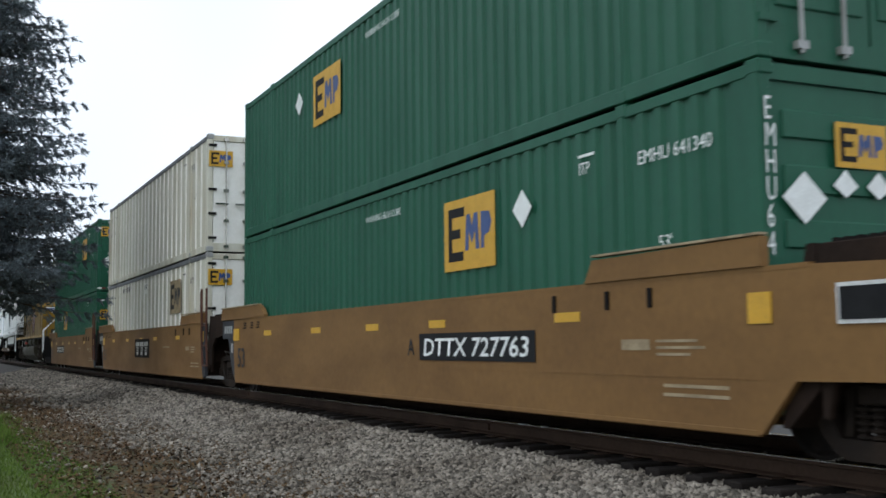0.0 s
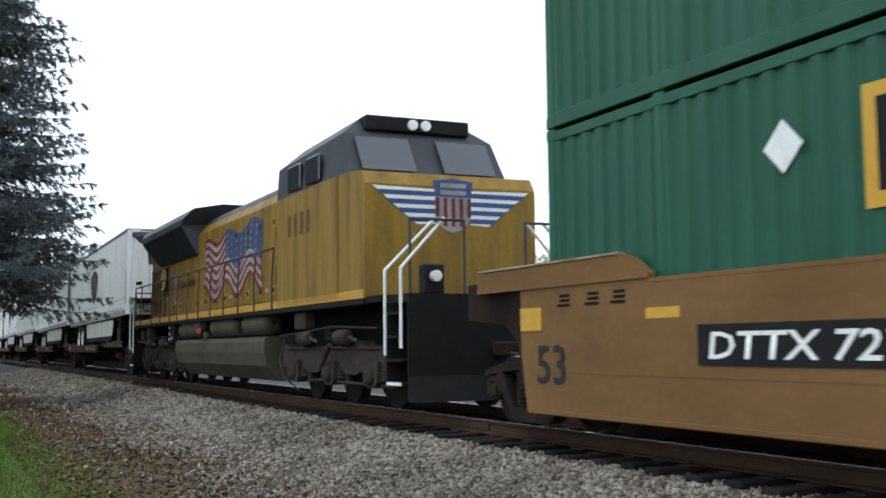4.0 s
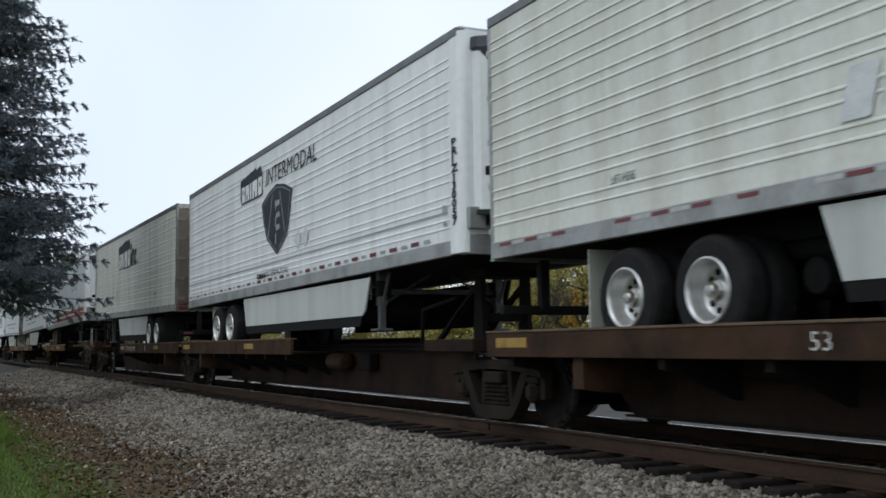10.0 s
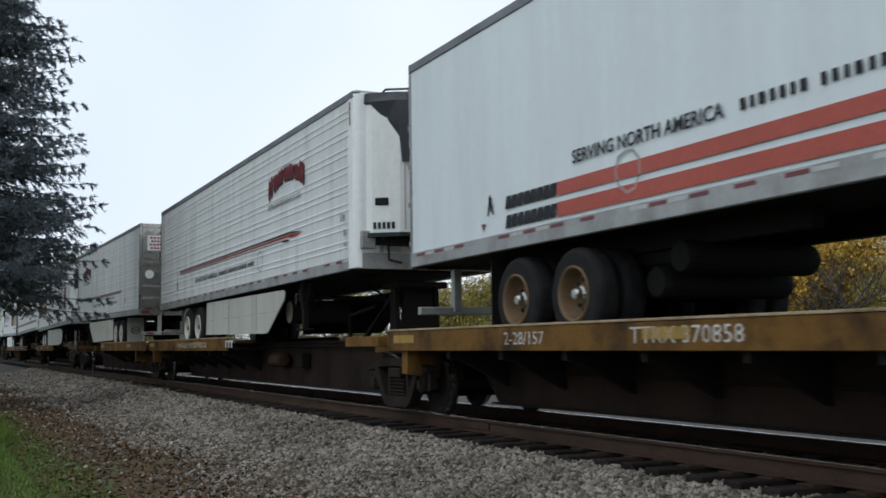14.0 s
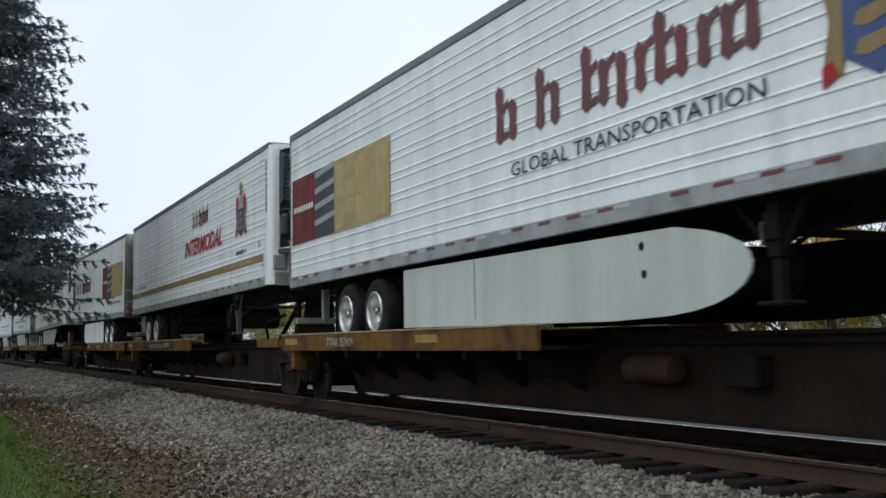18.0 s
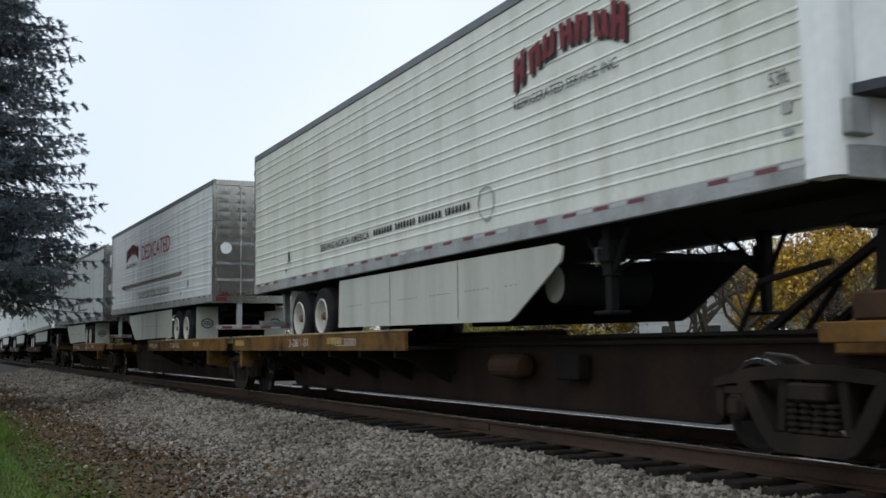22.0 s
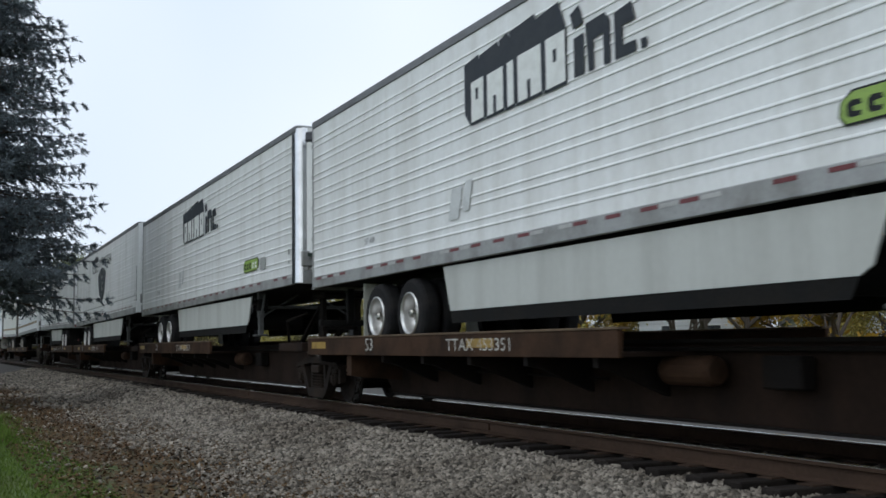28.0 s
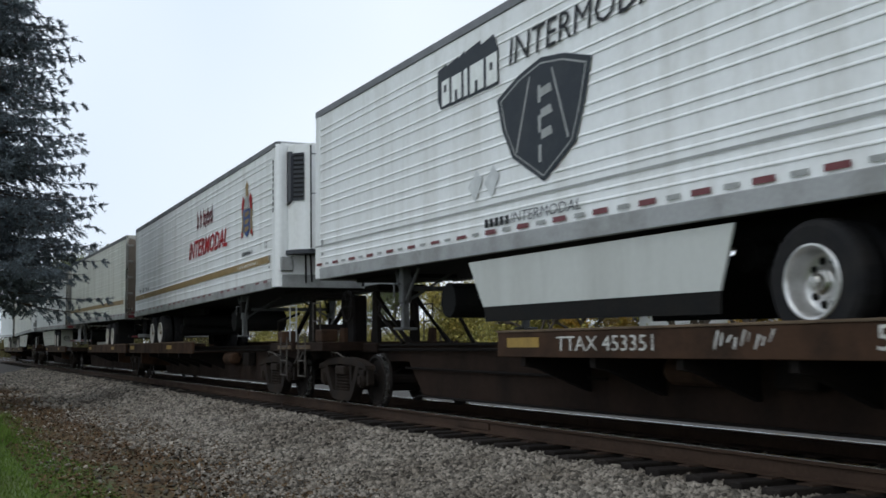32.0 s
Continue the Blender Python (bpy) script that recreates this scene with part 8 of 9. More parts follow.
def door_number(tr):
    """Plain blocks of a mark high on the door, and the unit number below."""
    dark, pale = bm_new(), bm_new()
    for j in range(5):
        y = 0.88 - 0.34 * j
        dark.faces.new([dark.verts.new((-0.051, b, c)) for b, c in ((y + 0.09, 2.00), (y + 0.09, 2.27), (y - 0.20, 2.30), (y - 0.25, 2.24), (y - 0.25, 1.90), (y, 1.90))])
        pale.faces.new([pale.verts.new((-0.054, b, c)) for b, c in ((y - 0.02, 1.92), (y - 0.02, 2.16), (y - 0.20, 2.17), (y - 0.20, 1.92))])
    part("door_mark", dark, "dark_navy", tr, "dark slabs of a brand mark")["kind"] = "stuff"
    part("door_mark_block", pale, "letter_white", tr, "pale blocks of a brand mark")["kind"] = "stuff"
    bm = letters(bm_new(), "PRIZ", 0.0, 0.545, 0.13, 0, 0.95, bold=0.003)
    letters(bm, "130101", 0.2, 0.39, 0.13, 0, 0.95, bold=0.003)
    for v in bm.verts:
        v.co = Vector((-0.052, 1.16 - v.co.x, v.co.z))
    part("lettering", bm, "ink", tr, "dark unit number")


def livery(lv, k):
    if k in (1, 4, 18, 19):
        wordmark(lv, 5.25, 2.04, 1.78, 0.60)
        lv.words("INTERMODAL", 7.2, 2.17, 0.33, "ink", 1.12, 0.12, "dark slanted word on the side")
        road_shield(lv)
        lv.bars("small_mark", [(6.57 + 0.13 * j, 6.66 + 0.13 * j, 0.315, 0.415) for j in range(5)], "ink", "dark blocks of a small mark")["kind"] = "stuff"
        lv.words("INTERMODAL", 7.22, 0.315, 0.125, "grey_ink", 1.4, 0.12, "small slanted grey word")
        lv.bars("rub_strip", [(0.1, TL - 0.4, 0.562, 0.588)], "grey_mark", "grey rub strip")
    elif k in (2, 3, 5, 15, 16, 17):
        wordmark(lv, 6.15, 1.70, 2.55, 0.90)
        z = 1.70
        lv.shape("brand_mark", [[(8.74, z), (8.94, z), (8.94, 2.14), (8.74, 2.12)], [(8.74, 2.22), (8.94, 2.25), (8.86, 2.46), (8.68, 2.40)], [(9.02, z), (9.12, z), (9.12, 2.02), (9.30, 2.04), (9.30, z), (9.42, z), (9.42, 2.14), (9.34, 2.24), (8.98, 2.22)], [(9.50, z), (9.86, z), (9.86, 1.82), (9.64, 1.82), (9.64, 2.02), (9.86, 2.02), (9.80, 2.22), (9.50, 2.18)], [(9.94, z), (10.04, z), (10.04, 1.80), (9.94, 1.80)]], "dark_navy", "small dark blocks of the brand mark")["kind"] = "stuff"
        ex = 2.45 if k == 5 else 12.4
        green = k in (2, 3, 15, 16, 17)
        for name, mat, g, lift in (("badge_edge", "ink", 0.018, 0.0), ("badge", "lime" if green else "grey_mark", 0.0, 0.003)):
            lv.shape(name, [[(ex + 0.06 - g, 0.47 - g), (ex + 1.0 + g, 0.47 - g), (ex + 1.12 + g, 0.53), (ex + 1.14 + g, 0.66), (ex + 1.08 + g, 0.70 + g), (ex + 0.14 - g, 0.70 + g), (ex + 0.02 - g, 0.64), (ex - g, 0.53)]], mat, "rounded badge with a dark edge", lift)
        bean = [(0.0, 0.02), (0.03, 0.0), (0.13, 0.0), (0.14, 0.035), (0.06, 0.045), (0.06, 0.08), (0.15, 0.085), (0.13, 0.125), (0.04, 0.13), (0.0, 0.10)]
        lv.shape("badge_mark", [[(ex + 0.07 + 0.20 * j + a, 0.51 + b) for a, b in bean] for j in range(3)], "ink", "dark rounded blocks on the badge", 0.005)["kind"] = "stuff"
        lv.shape("badge_mark", [[(ex + 0.70 + 0.20 * j + a, 0.51 + b) for a, b in bean] for j in range(2)], "letter_white", "pale rounded blocks on the badge", 0.005)["kind"] = "stuff"
        if k in (3, 17):
            lv.bars("small_placard", [(13.66, 14.08, 0.43, 0.68)], "grey_mark", "small grey placard")
        lv.bars("worn_patch", [(5.6, 5.9, 0.55, 0.95), (6.0, 6.2, 0.62, 1.0)], "faint_mark", "scuffed patches", 0.12)
    if k in (8, 13, 14, 7, 6, 12):
        x0 = {8: 2.2, 14: 2.2, 13: 3.58}.get(k, 11.25)
        arch_mark(lv, x0, 2.35, 1.72, 0.62)
        lv.words("REFRIGERATED SERVICE, INC.", x0 - 0.02, 1.52, 0.115, "ink", 1.02)
        if k == 6:
            lv.bars("stripe", [(3.98, TL - 0.34, 0.47, 0.62), (3.98, TL - 0.34, 0.24, 0.40)], "orange_red", "orange-red side stripes")
            lv.bars("stripe_start", [(2.8 + 0.145 * j, 2.925 + 0.145 * j, z, z + 0.15) for z in (0.245, 0.47) for j in range(8)], "ink", "dark hatched stripe end", 0.04)
            lv.words("SERVING NORTH AMERICA", 4.3, 0.77, 0.14, "ink", 1.02, bold=0.004)
            print_line(lv, 6.95, 10.6, 0.77, 0.14)
        elif k != 12:
            a, b = (2.75, 12.7)
            if k == 7:
                lv.shape("swoosh", [[(a, 0.878), (b - 0.1, 0.872), (b, 0.84), (b + 0.75, 0.87), (b, 0.91), (b - 0.1, 0.902), (a, 0.905)]], "red", "red speed stripe")
                lv.shape("swoosh", [[(a, 0.925), (b, 0.92), (b + 0.8, 0.88), (b + 0.1, 0.95), (a, 0.945)], [(a, 0.835), (b - 0.6, 0.82), (b - 0.3, 0.78), (b, 0.79), (b - 0.2, 0.83), (a, 0.853)]], "ink", "dark edges of the speed stripe", 0.003)
            else:
                lv.bars("speed_stripe", [(a, b, 0.868, 0.893)], "dark_arch", "thin dark red speed stripe")
                lv.bars("speed_stripe", [(a - 0.2, b, 0.905, 0.925), (a + 0.1, b - 0.3, 0.832, 0.852)], "ink", "dark edges of the speed stripe")
        if k in (7, 12):
            sx = 4.61 if k == 7 else 4.26
            lv.words("SERVING NORTH AMERICA", sx, 0.51, 0.115, "ink", 1.18, bold=0.003)
            print_line(lv, sx + 2.5, 10.15, 0.51, 0.13)
        if k in (8, 14):
            lv.words("SERVING NORTH AMERICA", 5.5, 0.50, 0.13, "ink", 1.0)
            print_line(lv, 8.1, 11.6, 0.50, 0.12)
        if k == 13:
            lv.words("DEDICATED", 6.5, 1.62, 0.48, "red", 1.25, label="dark red serif-like word")
            lv.words("TRANSPORTATION SOLUTIONS", 5.93, 0.40, 0.21, "gothic", 1.22)
        lv.words("53ft", TL - 0.68 if k in (6, 7, 12) else 0.1, 0.82, 0.125, "ink", 0.85)
        ribbon(lv, 2.34 if k in (7, 6, 12) else 13.4, 0.45)
        lv.shape("warning_mark", [[(2.24, 0.27), (2.30, 0.36), (2.18, 0.36)]] if k in (6, 7, 12) else [[(12.6, 0.27), (12.67, 0.37), (12.53, 0.37)]] if k == 13 else [[(6.0, 0.27), (6.07, 0.37), (5.93, 0.37)]], "tape_red", "small red triangle")
        mx, mz = {13: (5.58, 0.54), 7: (10.62, 0.57), 12: (10.48, 0.54)}.get(k, (5.3, 0.54))
        out = [(-0.22, 0.02), (-0.16, 0.17), (-0.02, 0.21), (0.10, 0.20), (0.21, 0.10), (0.22, -0.06), (0.12, -0.20), (-0.02, -0.23), (-0.17, -0.13)]
        lv.shape("outline_map", [[(mx + p[0], mz + p[1]), (mx + q[0], mz + q[1]), (mx + q[0] * 0.86, mz + q[1] * 0.86), (mx + p[0] * 0.86, mz + p[1] * 0.86)] for p, q in zip(out, out[1:] + out[:1])], "grey_mark", "thin grey outline of a map")["kind"] = "stuff"
        if k in (8, 13, 14):
            lv.shape("stripe_head", [[(2.57, 0.82), (2.80, 0.87), (3.20, 0.93), (3.62, 0.935), (3.15, 0.96), (2.78, 0.91)], [(3.27, 0.79), (4.5, 0.775), (4.6, 0.79), (3.30, 0.812)]], "ink", "dark flick of the speed stripe", 0.003)["kind"] = "stuff"
            lv.shape("stripe_head", [[(2.95, 0.86), (3.28, 0.81), (3.42, 0.89), (3.2, 0.93)]], "red", "red head of the speed stripe", 0.005)
    if k in (8, 13, 14):
        door_stickers(lv.ob, k != 13)
    if k == 19:
        door_number(lv.ob)
    if k in (9, 11):
        bx, tx, cx, cut = (0.17, 8.3, 13.58, (0.17, 1.5, 2.5, 4.95)) if k == 9 else (10.87, 2.72, 1.2, (10.87, 12.19, 13.19, 15.66))
        for j, (mat, word) in enumerate((("photo_red", "printed dark red panel"), ("charcoal", "printed charcoal panel"), ("amber", "printed amber panel of stacked boxes"))):
            lv.bars("photo_panel", [(cut[j], cut[j + 1], 0.78, 1.99)], mat, word)
        rows = []
        for j in range(5):
            xx = cut[2] + 0.12 + j * (cut[3] - cut[2] - 0.2) / 5
            rows += [(xx, xx + 0.36, 0.84 + 0.2 * (j % 2), 1.26), (xx, xx + 0.38, 1.32, 1.6 + 0.3 * ((j + 1) % 2))]
        bm = bm_new()
        for r in rows:
            bar_mark(bm, *r, lv.y - 0.004)
        lv.put("printed_box", bm, "printed", "printed picture of boxes")["kind"] = "stuff"
        lv.shape("printed_band", [[(cut[1], 1.0 + 0.28 * j), (cut[2], 1.08 + 0.28 * j), (cut[2], 1.18 + 0.28 * j), (cut[1], 1.1 + 0.28 * j)] for j in range(4)], "grey_mark", "printed pale bands", 0.003)
        bm = bm_new()
        for j in range(8):
            bar_mark(bm, cut[0] + 0.14 + 0.14 * j, cut[0] + 0.23 + 0.14 * j, 1.36, 1.46, lv.y - 0.004)
        lv.put("panel_mark", bm, "letter_white", "pale mark on the red panel")
        gothic(lv, tx, 4.75, 1.22, 0.56, "gothic")
        lv.words("GLOBAL TRANSPORTATION", tx + 0.35, 0.78, 0.17, "ink", 1.42)
        crest(lv, cx, 0.69, 1.1, 1.66, k == 11)
        if k == 11:
            print_line(lv, 13.66, 15.34, 0.52, 0.13)
            door_sign(lv.ob)
    if k in (10, 20):
        lv.words("INTERMODAL", 8.2, 1.20, 0.42, "red", 1.1, 0.25, bold=0.012)
        gothic(lv, 9.15, 1.72, 1.88, 0.38, "gothic")
        lv.bars("stripe", [(0.1, TL - 0.45, 0.52, 0.67)], "gold", "gold-brown side stripe")
        print_line(lv, 13.2, 14.85, 0.55, 0.08, "letter_white")
        crest(lv, 13.5, 1.20, 0.92, 1.22)
        print_line(lv, 13.57, 14.4, 0.80, 0.12)
        lv.words("53", 15.34, 0.84, 0.13, "ink")
        lv.words("Service \u2022 Safety \u2022 Performance", 0.81, 0.75, 0.125, "ink", 0.82, 0.18, bold=0.002)
        print_line(lv, 0.85, 1.75, 0.555, 0.08, "letter_white")
    if k == 21:
        lv.bars("stripe", [(0.15, TL - 0.3, 0.52, 0.67)], "gold", "gold-brown side stripe")
    if k in (1, 18, 4):
        lv.words({1: "PRIZ130155", 4: "PRIZ130057", 18: "PRIZ130194"}[k], TL - 0.25, 1.42, 0.102, "ink", 1.85, 0.0, "stacked dark unit number", True, 0.006)["kind"] = "stuff"
    elif k in (2, 3, 15, 16, 17):
        lv.bars("post_mark", [(TL - 0.19, TL - 0.125, 0.30 + 0.125 * j, 0.385 + 0.125 * j) for j in range(10)], "ink", "stacked dark characters")["kind"] = "stuff"
    elif k in (9, 10, 20):
        lv.bars("post_mark", [(TL - 0.25, TL - 0.18, 1.5 + 0.12 * j, 1.59 + 0.12 * j) for j in range(9)], "ink", "stacked dark characters")["kind"] = "stuff"
    elif k in (7, 12):
        lv.bars("post_mark", [(TL - 0.25, TL - 0.18, 2.35 + 0.08 * j, 2.41 + 0.08 * j) for j in range(5)], "tape_red", "stacked red characters")["kind"] = "stuff"
    vx = 0.42 if k in REVERSED else TL - 0.55
    lv.bars("side_fitting", [(vx, vx + 0.11, 0.58, 0.68), (vx + 0.01, vx + 0.12, 0.41, 0.455)], "grey_mark", "small side fittings")["kind"] = "stuff"
    if k in (2, 3, 5, 15, 16, 17):
        lv.words("LIFT HERE", 2.58 if k != 5 else 13.0, 0.53, 0.09, "ink", 0.75)
    lv.tape()


def crest(lv, x, z, w, h, dull=False):
    """A heraldic crest as plain coloured shapes."""
    def s(pts):
        return [(x + a * w, z + b * h) for a, b in pts]
    lv.shape("crest", [s([(0.2, 0.12), (0.5, 0.0), (0.8, 0.12), (0.8, 0.5), (0.2, 0.5)])], "dark_navy" if dull else "blue", "blue shield of a crest")
    lv.shape("crest", [s([(0.0, 0.06), (0.2, 0.04), (0.2, 0.5), (0.12, 0.62), (0.02, 0.5), (0.08, 0.3)]), s([(1.0, 0.06), (0.8, 0.04), (0.8, 0.5), (0.88, 0.62), (0.98, 0.5), (0.92, 0.3)])], "gold", "gold supporters of a crest")
    lv.shape("crest", [s([(0.04, 0.45), (0.2, 0.5), (0.3, 0.68), (0.16, 0.76), (0.06, 0.66)]), s([(0.96, 0.45), (0.8, 0.5), (0.7, 0.68), (0.84, 0.76), (0.94, 0.66)]), s([(0.0, 0.0), (0.16, 0.05), (0.1, 0.12), (0.0, 0.1)]), s([(1.0, 0.0), (0.84, 0.05), (0.9, 0.12), (1.0, 0.1)])], "gothic" if dull else "red", "red mantling of a crest", 0.003)
    lv.shape("crest", [s([(0.3, 0.52), (0.7, 0.52), (0.66, 0.72), (0.34, 0.72)])], "grey_mark", "grey helm of a crest", 0.002)
    lv.shape("crest", [s([(0.36, 0.73), (0.64, 0.73), (0.60, 0.86), (0.66, 0.9), (0.5, 1.0), (0.34, 0.9), (0.40, 0.86)])], "gold")
    lv.shape("crest", [s([(0.3, 0.12 + 0.13 * j), (0.42, 0.10 + 0.13 * j), (0.7, 0.14 + 0.13 * j), (0.66, 0.20 + 0.13 * j), (0.34, 0.18 + 0.13 * j)]) for j in range(3)], "gold", "gold beasts on the shield", 0.004)


def unit_mark(tr, text):
    """Characters on the slanting face of the cooling unit, and a small arched badge on its door."""
    x0, d = TL - 0.02, Vector((0.26, 0.38, 0)).normalized()
    bm = bm_new()
    if text:
        letters(bm, text, 0, 0, 0.185, 0, 0.62, bold=0.006)
    else:
        for j in range(5):
            bar_mark(bm, 0.075 * j, 0.075 * j + 0.05, 0, 0.11, 0)
    for v in bm.verts:
        v.co = Vector((x0 + 0.14, -1.06, 0.62 + v.co.z)) + d * (v.co.x + 0.02) + Vector((0.008, -0.0055, 0))
    part("unit_mark", bm, "ink", tr, "dark characters on the unit")["kind"] = "stuff"
    for name, rows, mat in (("unit_badge", [(-0.48 + 0.055 * j, -0.435 + 0.055 * j, 1.36 + 0.01 * (3 - abs(j - 3)), 1.41 + 0.012 * (3 - abs(j - 3))) for j in range(7)], "red"), ("badge_line", [(-0.48, -0.11, 1.33, 1.34), (-0.44, -0.15, 1.295, 1.302)], "grey_mark")):
        bm = bm_new()
        for a, b, c, e in rows:
            bm.faces.new([bm.verts.new((x0 + 0.474, y, z)) for y, z in ((a, c), (b, c), (b, e), (a, e))])
        part(name, bm, mat, tr)["kind"] = "stuff"


M["rail_pale"] = material("dirty_pale_reflective_tape", (0.46, 0.46, 0.45), 0.5, scale=6.0)
M["worn_letter"] = material("worn_white_stencil", (0.55, 0.54, 0.50), 0.6, dark=(0.10, 0.07, 0.05), amount=0.9, scale=7.0, fine=0.2)
M["grey_ink"] = material("grey_print", (0.12, 0.125, 0.135), 0.5, spec=0.2)
M["dark_arch"] = material("dark_red_arch", (0.17, 0.020, 0.022), 0.5, dark=(0.08, 0.018, 0.02), amount=0.7, scale=3.0, spec=0.2)
M["faint_mark"] = material("faint_grey_film", (0.60, 0.62, 0.62), 0.5, scale=5.0)
M["gothic"] = material("dark_maroon_lettering", (0.10, 0.025, 0.028), 0.5, dark=(0.2, 0.03, 0.03), amount=0.6, scale=2.0)
M["faded_yellow"] = material("faded_yellow_paint", (0.30, 0.19, 0.03), 0.6, dark=(0.12, 0.08, 0.03), amount=0.7, scale=4.0)
M["photo_red"] = material("dark_red_photo_panel", (0.16, 0.028, 0.026), 0.5, dark=(0.05, 0.03, 0.03), amount=0.8, scale=2.2, spec=0.2)
M["printed"] = material("printed_cardboard", (0.44, 0.33, 0.15), 0.5, dark=(0.30, 0.21, 0.08), amount=0.7, scale=3.0)
KINDS = {}


def trailer_kind(k):
    if k == 19:
        return ("white", 0.305, "carrier", "white", "white", "alloy", "short", 2.95, 2.98)
    if k in (1, 4, 18):
        return ("white", 0.305, "carrier", "white", "white", "alloy", "long", 2.95, 2.98)
    if k in (15, 16, 17):
        return ("white", 0.305, "carrier", "white", "chrome", "alloy", "long", 2.95, 2.97)
    if k == 2:
        return ("white", 0.305, "carrier", "white", "chrome", "alloy", "long", 2.95, 2.97, 0.415)
    if k == 3:
        return ("cream", 0.305, "carrier", "white", "chrome", "alloy", "long", 2.70, 2.97, 0.405)
    if k == 5:
        return ("cream", 0.305, "carrier", "brown_steel", "rail_grey", "alloy", "short", 2.85, 2.97, 0.405)
    if k == 11:
        return ("white", 0.305, "thermo", "steel", "white", "alloy", "blunt")
    if k == 6:
        return ("smooth_white", 0.0, "carrier", "steel", "white", "rust_rim", "")
    if k == 7:
        return ("grey_white", 0.305, "carrier", "steel", "white", "rim", "cut", 3.55)
    if k in (8, 13, 14, 22, 24):
        return ("grey_white", 0.305, "carrier", "steel", "rail_grey", "rim", "cut", 2.95 if k == 13 else 3.65, 2.96)
    if k in (12, 23):
        return ("cream", 0.305, "thermo", "steel", "white", "rim", "cut")
    if k == 21:
        return ("cream", 0.305, "thermo", "brown_steel", "rail_grey", "rim", "")
    if k == 20:
        return ("white", 0.305, "thermo", "steel", "white", "rim", "")
    if k == 10:
        return ("white", 0.305, "open", "steel", "white", "rim", "", 2.80)
    return ("white", 0.305, "thermo", "steel", "white", "alloy", "round")


WORDS = {"carrier": "dark-grilled cooling unit", "thermo": "rounded cooling unit", "open": "open dark cooling unit"}


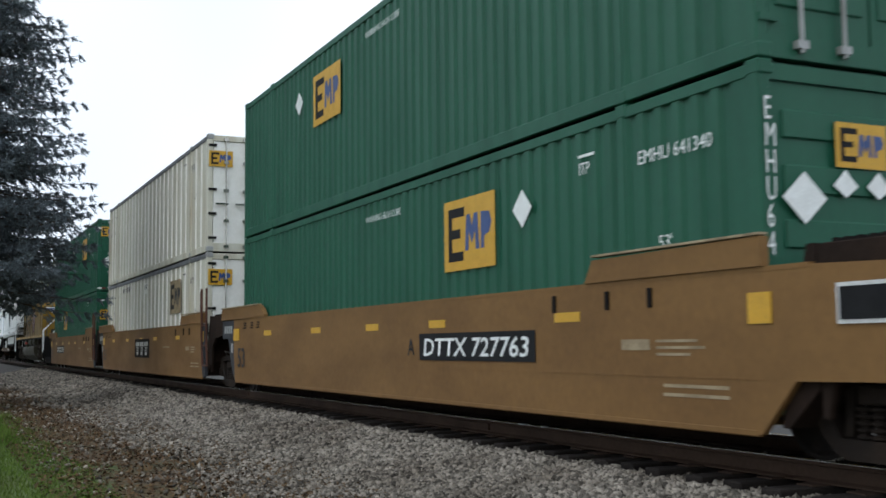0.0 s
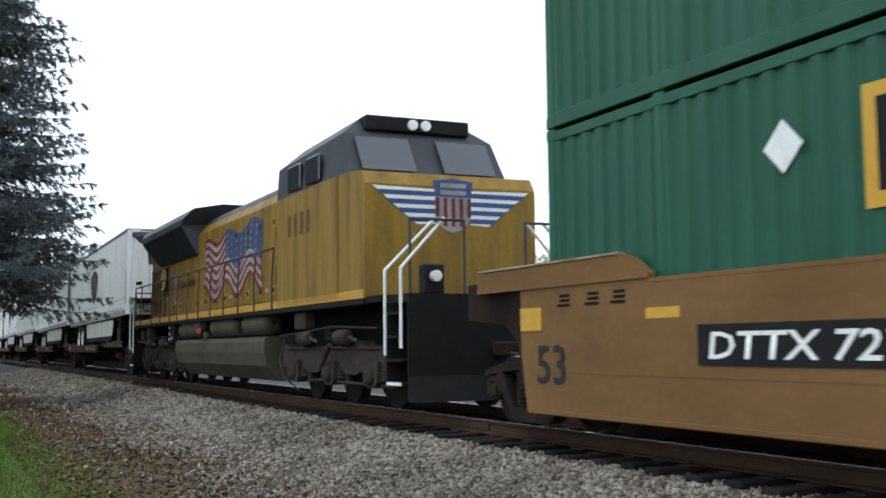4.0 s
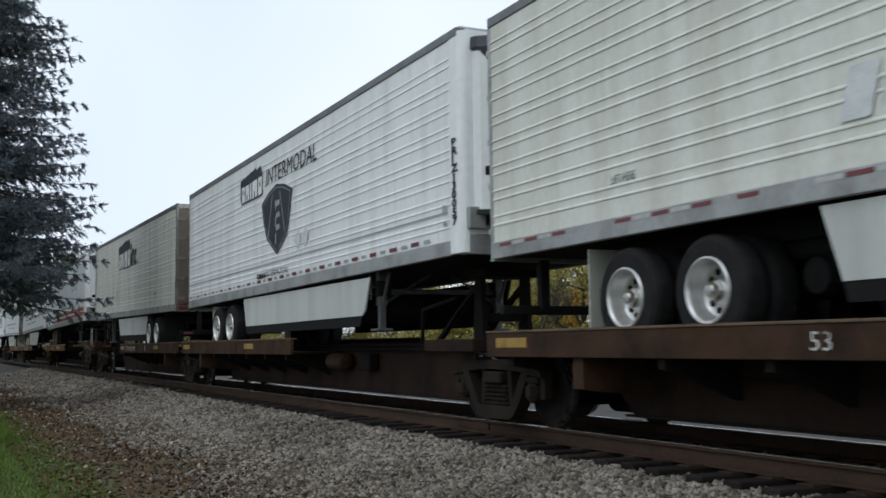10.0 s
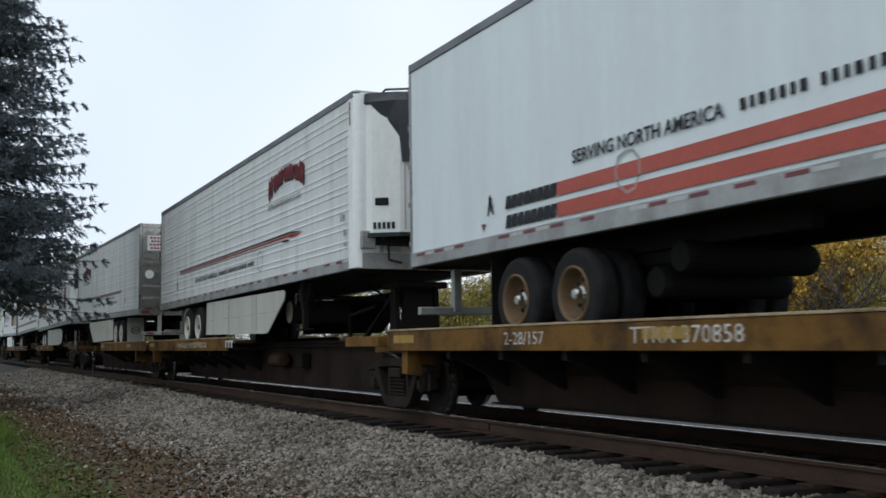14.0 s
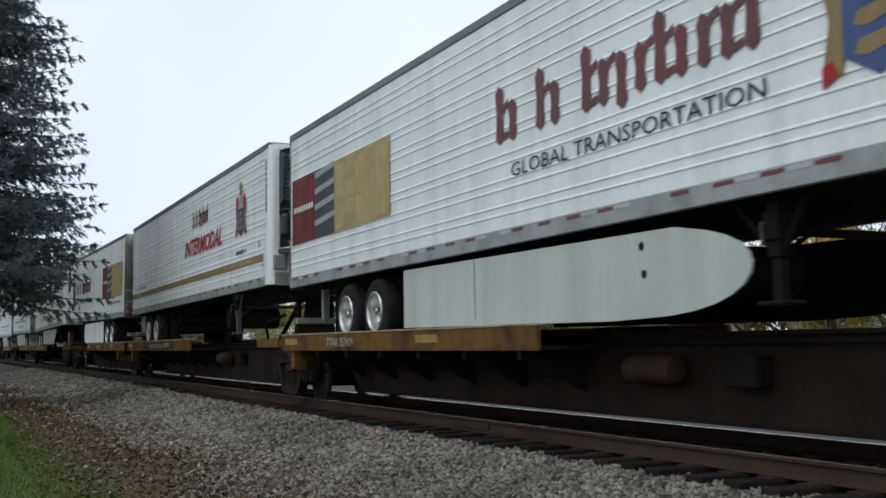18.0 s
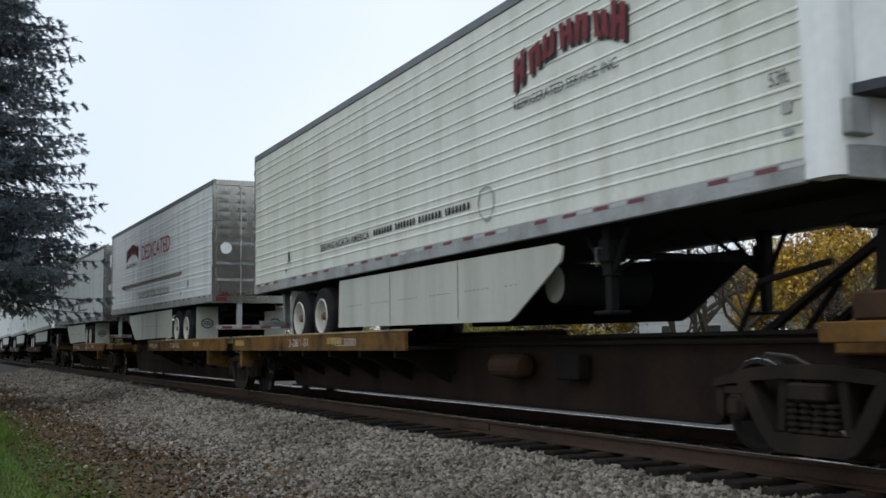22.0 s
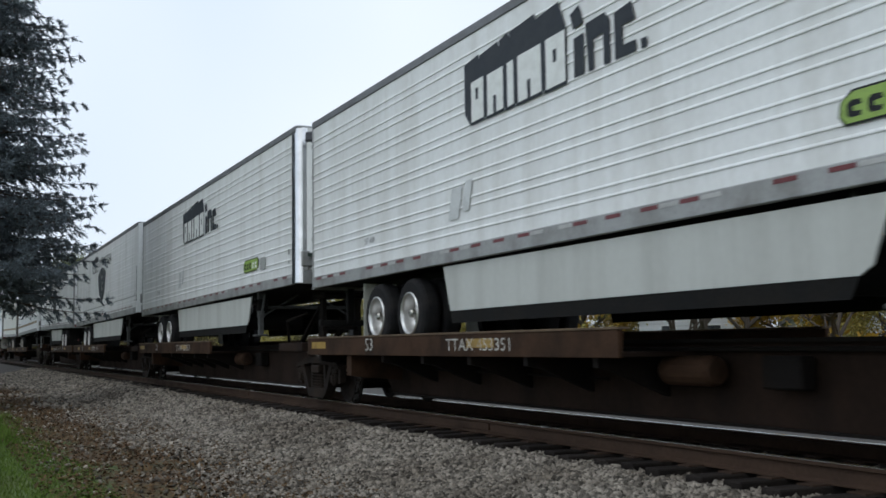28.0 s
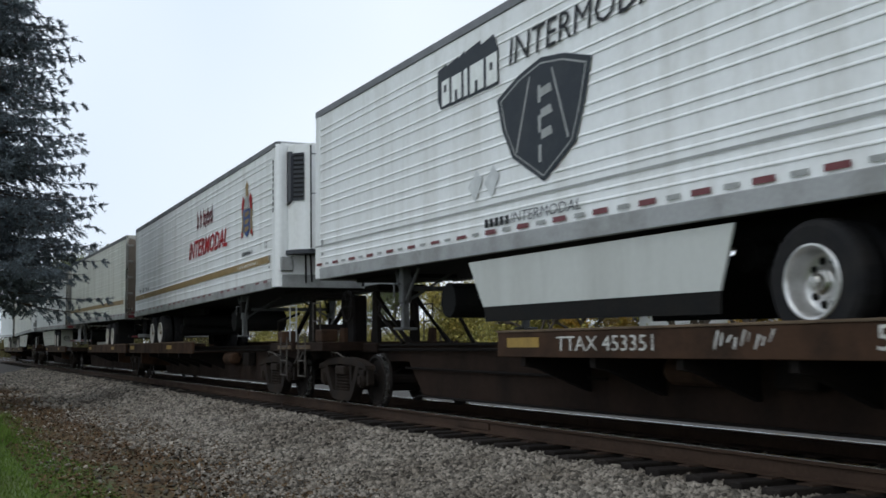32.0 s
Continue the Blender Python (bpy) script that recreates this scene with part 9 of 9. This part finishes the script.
def make_train():
    # double-stack set
    for k, x in WELLS.items():
        car = make_well_car("couple" if k == 1 else "shared", "couple" if k == 3 else "none", "sign" if k == 2 else "number", {1: "A", 3: "B"}.get(k, ""))
        place(car, pose(x, 0, 0))
        color = "white" if k == 2 else "green"
        for up in (False, True):
            bx = {(1, False): 10.1, (1, True): 4.68, (2, False): 11.7, (2, True): None, (3, False): 4.48, (3, True): 11.4}[(k, up)]
            c = make_container(color, up, up or k > 1, bx, "EMHU 641340" if (k, up) == (1, False) else "", {1: (-0.50, 2.04), 2: (-1.27, 2.10), 3: (-1.17, 1.76)}[k] if not (up and k != 2) else None if k == 1 else (-1.17, 2.2))
            place(c, pose(x, 0, 0.40 + (2.93 if up else 0)))
    loco = make_locomotive()
    place(loco, pose(LOCO_X, 0, 0))
    # spine cars and trailers
    ks = sorted(REAR)
    joint = {}
    for k in ks:
        prev = REAR.get(k - 1, LOCO_X - 11.6 + 0.0)
        nose = REAR[k] + TL
        joint[k] = (nose + prev) / 2 if k > 1 else nose + 1.55
    joint[ks[-1] + 1] = REAR[ks[-1]] - 1.0
    for k in ks:
        yellow = k in (6, 7, 8, 9, 10, 11, 12, 13, 14)
        top = 1.20 if yellow else 1.13
        front, rear = joint[k], joint[k + 1]
        jf = "couple" if k in COUPLED_FRONT else "shared"
        jr = "couple" if (k + 1) in COUPLED_FRONT else "shared"
        car = make_spine_car(front - rear, k not in REVERSED, "yellow" if yellow else "brown", top, jf, jr)
        place(car, pose(rear, 0, 0))
        a = (0.35 if k not in REVERSED else front - rear - 9.95)
        y = -1.366
        rear_x = REAR[k] - rear
        marks = []
        if k in (7, 10):
            marks = [("TWIN 53-ALL PURPOSE SPINE CAR", rear_x + 2.69, 0.135, 1.2)] if k == 7 else [("53' ALL PURPOSE SPINE CAR", rear_x + 3.5, 0.13, 1.05)]
            if k == 10:
                part("name_plate", bar_mark(bm_new(), rear_x + 3.42, rear_x + 7.1, top - 0.255, top - 0.06, y + 0.003), "black", car, "black name plate")
        elif k == 6:
            marks = [("2-28/157", rear_x + 2.82, 0.145, 1.25), ("TTRX 370858", rear_x + 5.35, 0.16, 1.25)]
        elif k in (9, 11):
            marks = [("TTAX 753409", a + 2.6, 0.14, 1.1)]
        elif k in (12, 13, 14):
            marks = [("TTRX 360001", rear_x + (8.5 if k != 12 else 5.0), 0.13, 1.1), ("2-28/1-51", rear_x + (11.55 if k != 12 else 2.6), 0.145, 1.5)]
        elif k == 1:
            marks = [("TTAX 553481", rear_x + 7.2, 0.15, 1.3)]
        elif k == 3:
            marks = [("53", rear_x + 5.25, 0.15, 1.2)]
        elif k == 5:
            marks = [("TTAX 553481", rear_x + 8.4, 0.15, 1.45), ("53", rear_x + 11.85, 0.15, 1.2)]
        elif k == 18:
            marks = [("53", rear_x + 2.7, 0.17, 1.3)]
        elif k == 19:
            marks = [("TTAX 453351", rear_x + 8.3, 0.155, 1.4), ("53", rear_x + 12.64, 0.19, 1.3)]
        elif 15 <= k < 19:
            marks = [("53", rear_x + 2.7, 0.19, 1.3), ("TTAX 453351", rear_x + 5.6, 0.155, 1.4)]
        if k in (7, 18):
            bx, bw = (7.95, 0.22) if k == 7 else (5.8, 0.26)
            bm = bm_new()
            for j in range(3):
                bar_mark(bm, rear_x + bx + j * bw * 1.15, rear_x + bx + j * bw * 1.15 + bw, top - 0.12, top - 0.07, y)
                bar_mark(bm, rear_x + bx + j * bw * 1.15 + bw * 0.25, rear_x + bx + j * bw * 1.15 + bw * 0.75, top - 0.23, top - 0.13, y)
            part("deck_mark", bm, "worn_letter", car, "worn white blocks of a mark")["kind"] = "stuff"
        if k in (18, 19):
            bm, gx = bm_new(), rear_x + (7.03 if k == 18 else 10.87)
            for j in range(9):
                u = gx + j * 0.085
                poly_mark(bm, [(u, top - 0.21 + 0.03 * (j % 3)), (u + 0.022, top - 0.22 + 0.03 * (j % 3)), (u + 0.08 - 0.03 * (j % 2), top - 0.06 - 0.02 * (j % 4)), (u + 0.055 - 0.03 * (j % 2), top - 0.05 - 0.02 * (j % 4))], y)
            part("scrawl", bm, "worn_letter", car, "pale sprayed scrawl")["kind"] = "stuff"
        for text, mx, size, wide in marks:
            part("lettering", letters(bm_new(), text, mx, top - 0.225, size, y, wide), "worn_letter", car, "worn white stencil lettering")
        for x0, x1 in (((rear_x + 1.16, rear_x + 1.9), (rear_x + 4.85, rear_x + 5.42)) if k == 18 else ((a + 0.25, a + 0.97), (a + 6.3, a + 7.02))):
            part("yellow_reflector", bar_mark(bm_new(), x0, x1, top - 0.19, top - 0.08, y), "faded_yellow", car, "faded yellow reflector")
        key = trailer_kind(k)
        flipped = k in REVERSED
        if (key, flipped) in KINDS:
            tr = copy_thing(KINDS[(key, flipped)], Matrix())
            for c in [c for c in tr.children if c.get("mark")]:
                for o in (*c.children_recursive, c):
                    bpy.data.objects.remove(o)
        else:
            tr = make_trailer(*key, near=1 if flipped else -1)
            KINDS[(key, flipped)] = tr
        tagged(tr, "", "trailer", "trailers riding on the spine cars")
        tr["label"] = ("dusty " if key[0] == "cream" else "") + "white highway trailer, " + ("doors leading, " if flipped else WORDS[key[2]] + " leading, ") + "on a spine car"
        before = set(tr.children)
        livery(Livery(tr, flipped, k in (1, 4, 18, 19)), k)
        if k in (6, 7):
            unit_mark(tr, "C6981" if k == 6 else "")
        for c in set(tr.children) - before:
            c["mark"] = 1
        zb = top + 0.86
        if flipped:
            m = Matrix.Translation((REAR[k] + TL, 0, zb)) @ pose(0, 0, 0, 0, 0, 180) @ pose(0, 0, 0, 0, -NOSE_UP, 0)
        else:
            m = Matrix.Translation((REAR[k], 0, zb)) @ pose(0, 0, 0, 0, -NOSE_UP, 0)
        place(tr, m)


make_train()


def motions():
    """The whole train rolls by at one speed; its wheelsets turn with it."""
    for ob, m in MOVING:
        walk(ob, [(t, Matrix.Translation((SPEED * t, 0, 0)) @ m) for t in (0.0, 16.0, 32.0)])
    first = {}
    for ob in [o for o in scene.objects if o.name.split(".")[0] == "wheelset"]:
        x, z = round(ob.matrix_basis.translation.x, 3), round(ob.matrix_basis.translation.z, 3)
        if (x, z) not in first:
            turn = math.degrees(SPEED / (0.417 if z < 0.5 else 0.53))
            walk(ob, [(i / FPS, pose(x, 0, z, 0, turn * i / FPS, 0)) for i in range(32 * FPS + 1)])
            first[(x, z)] = ob.animation_data
        else:
            ob.rotation_mode = "QUATERNION"
            keys = ob.animation_data_create()
            keys.action, keys.action_slot = first[(x, z)].action, first[(x, z)].action_slot


motions()
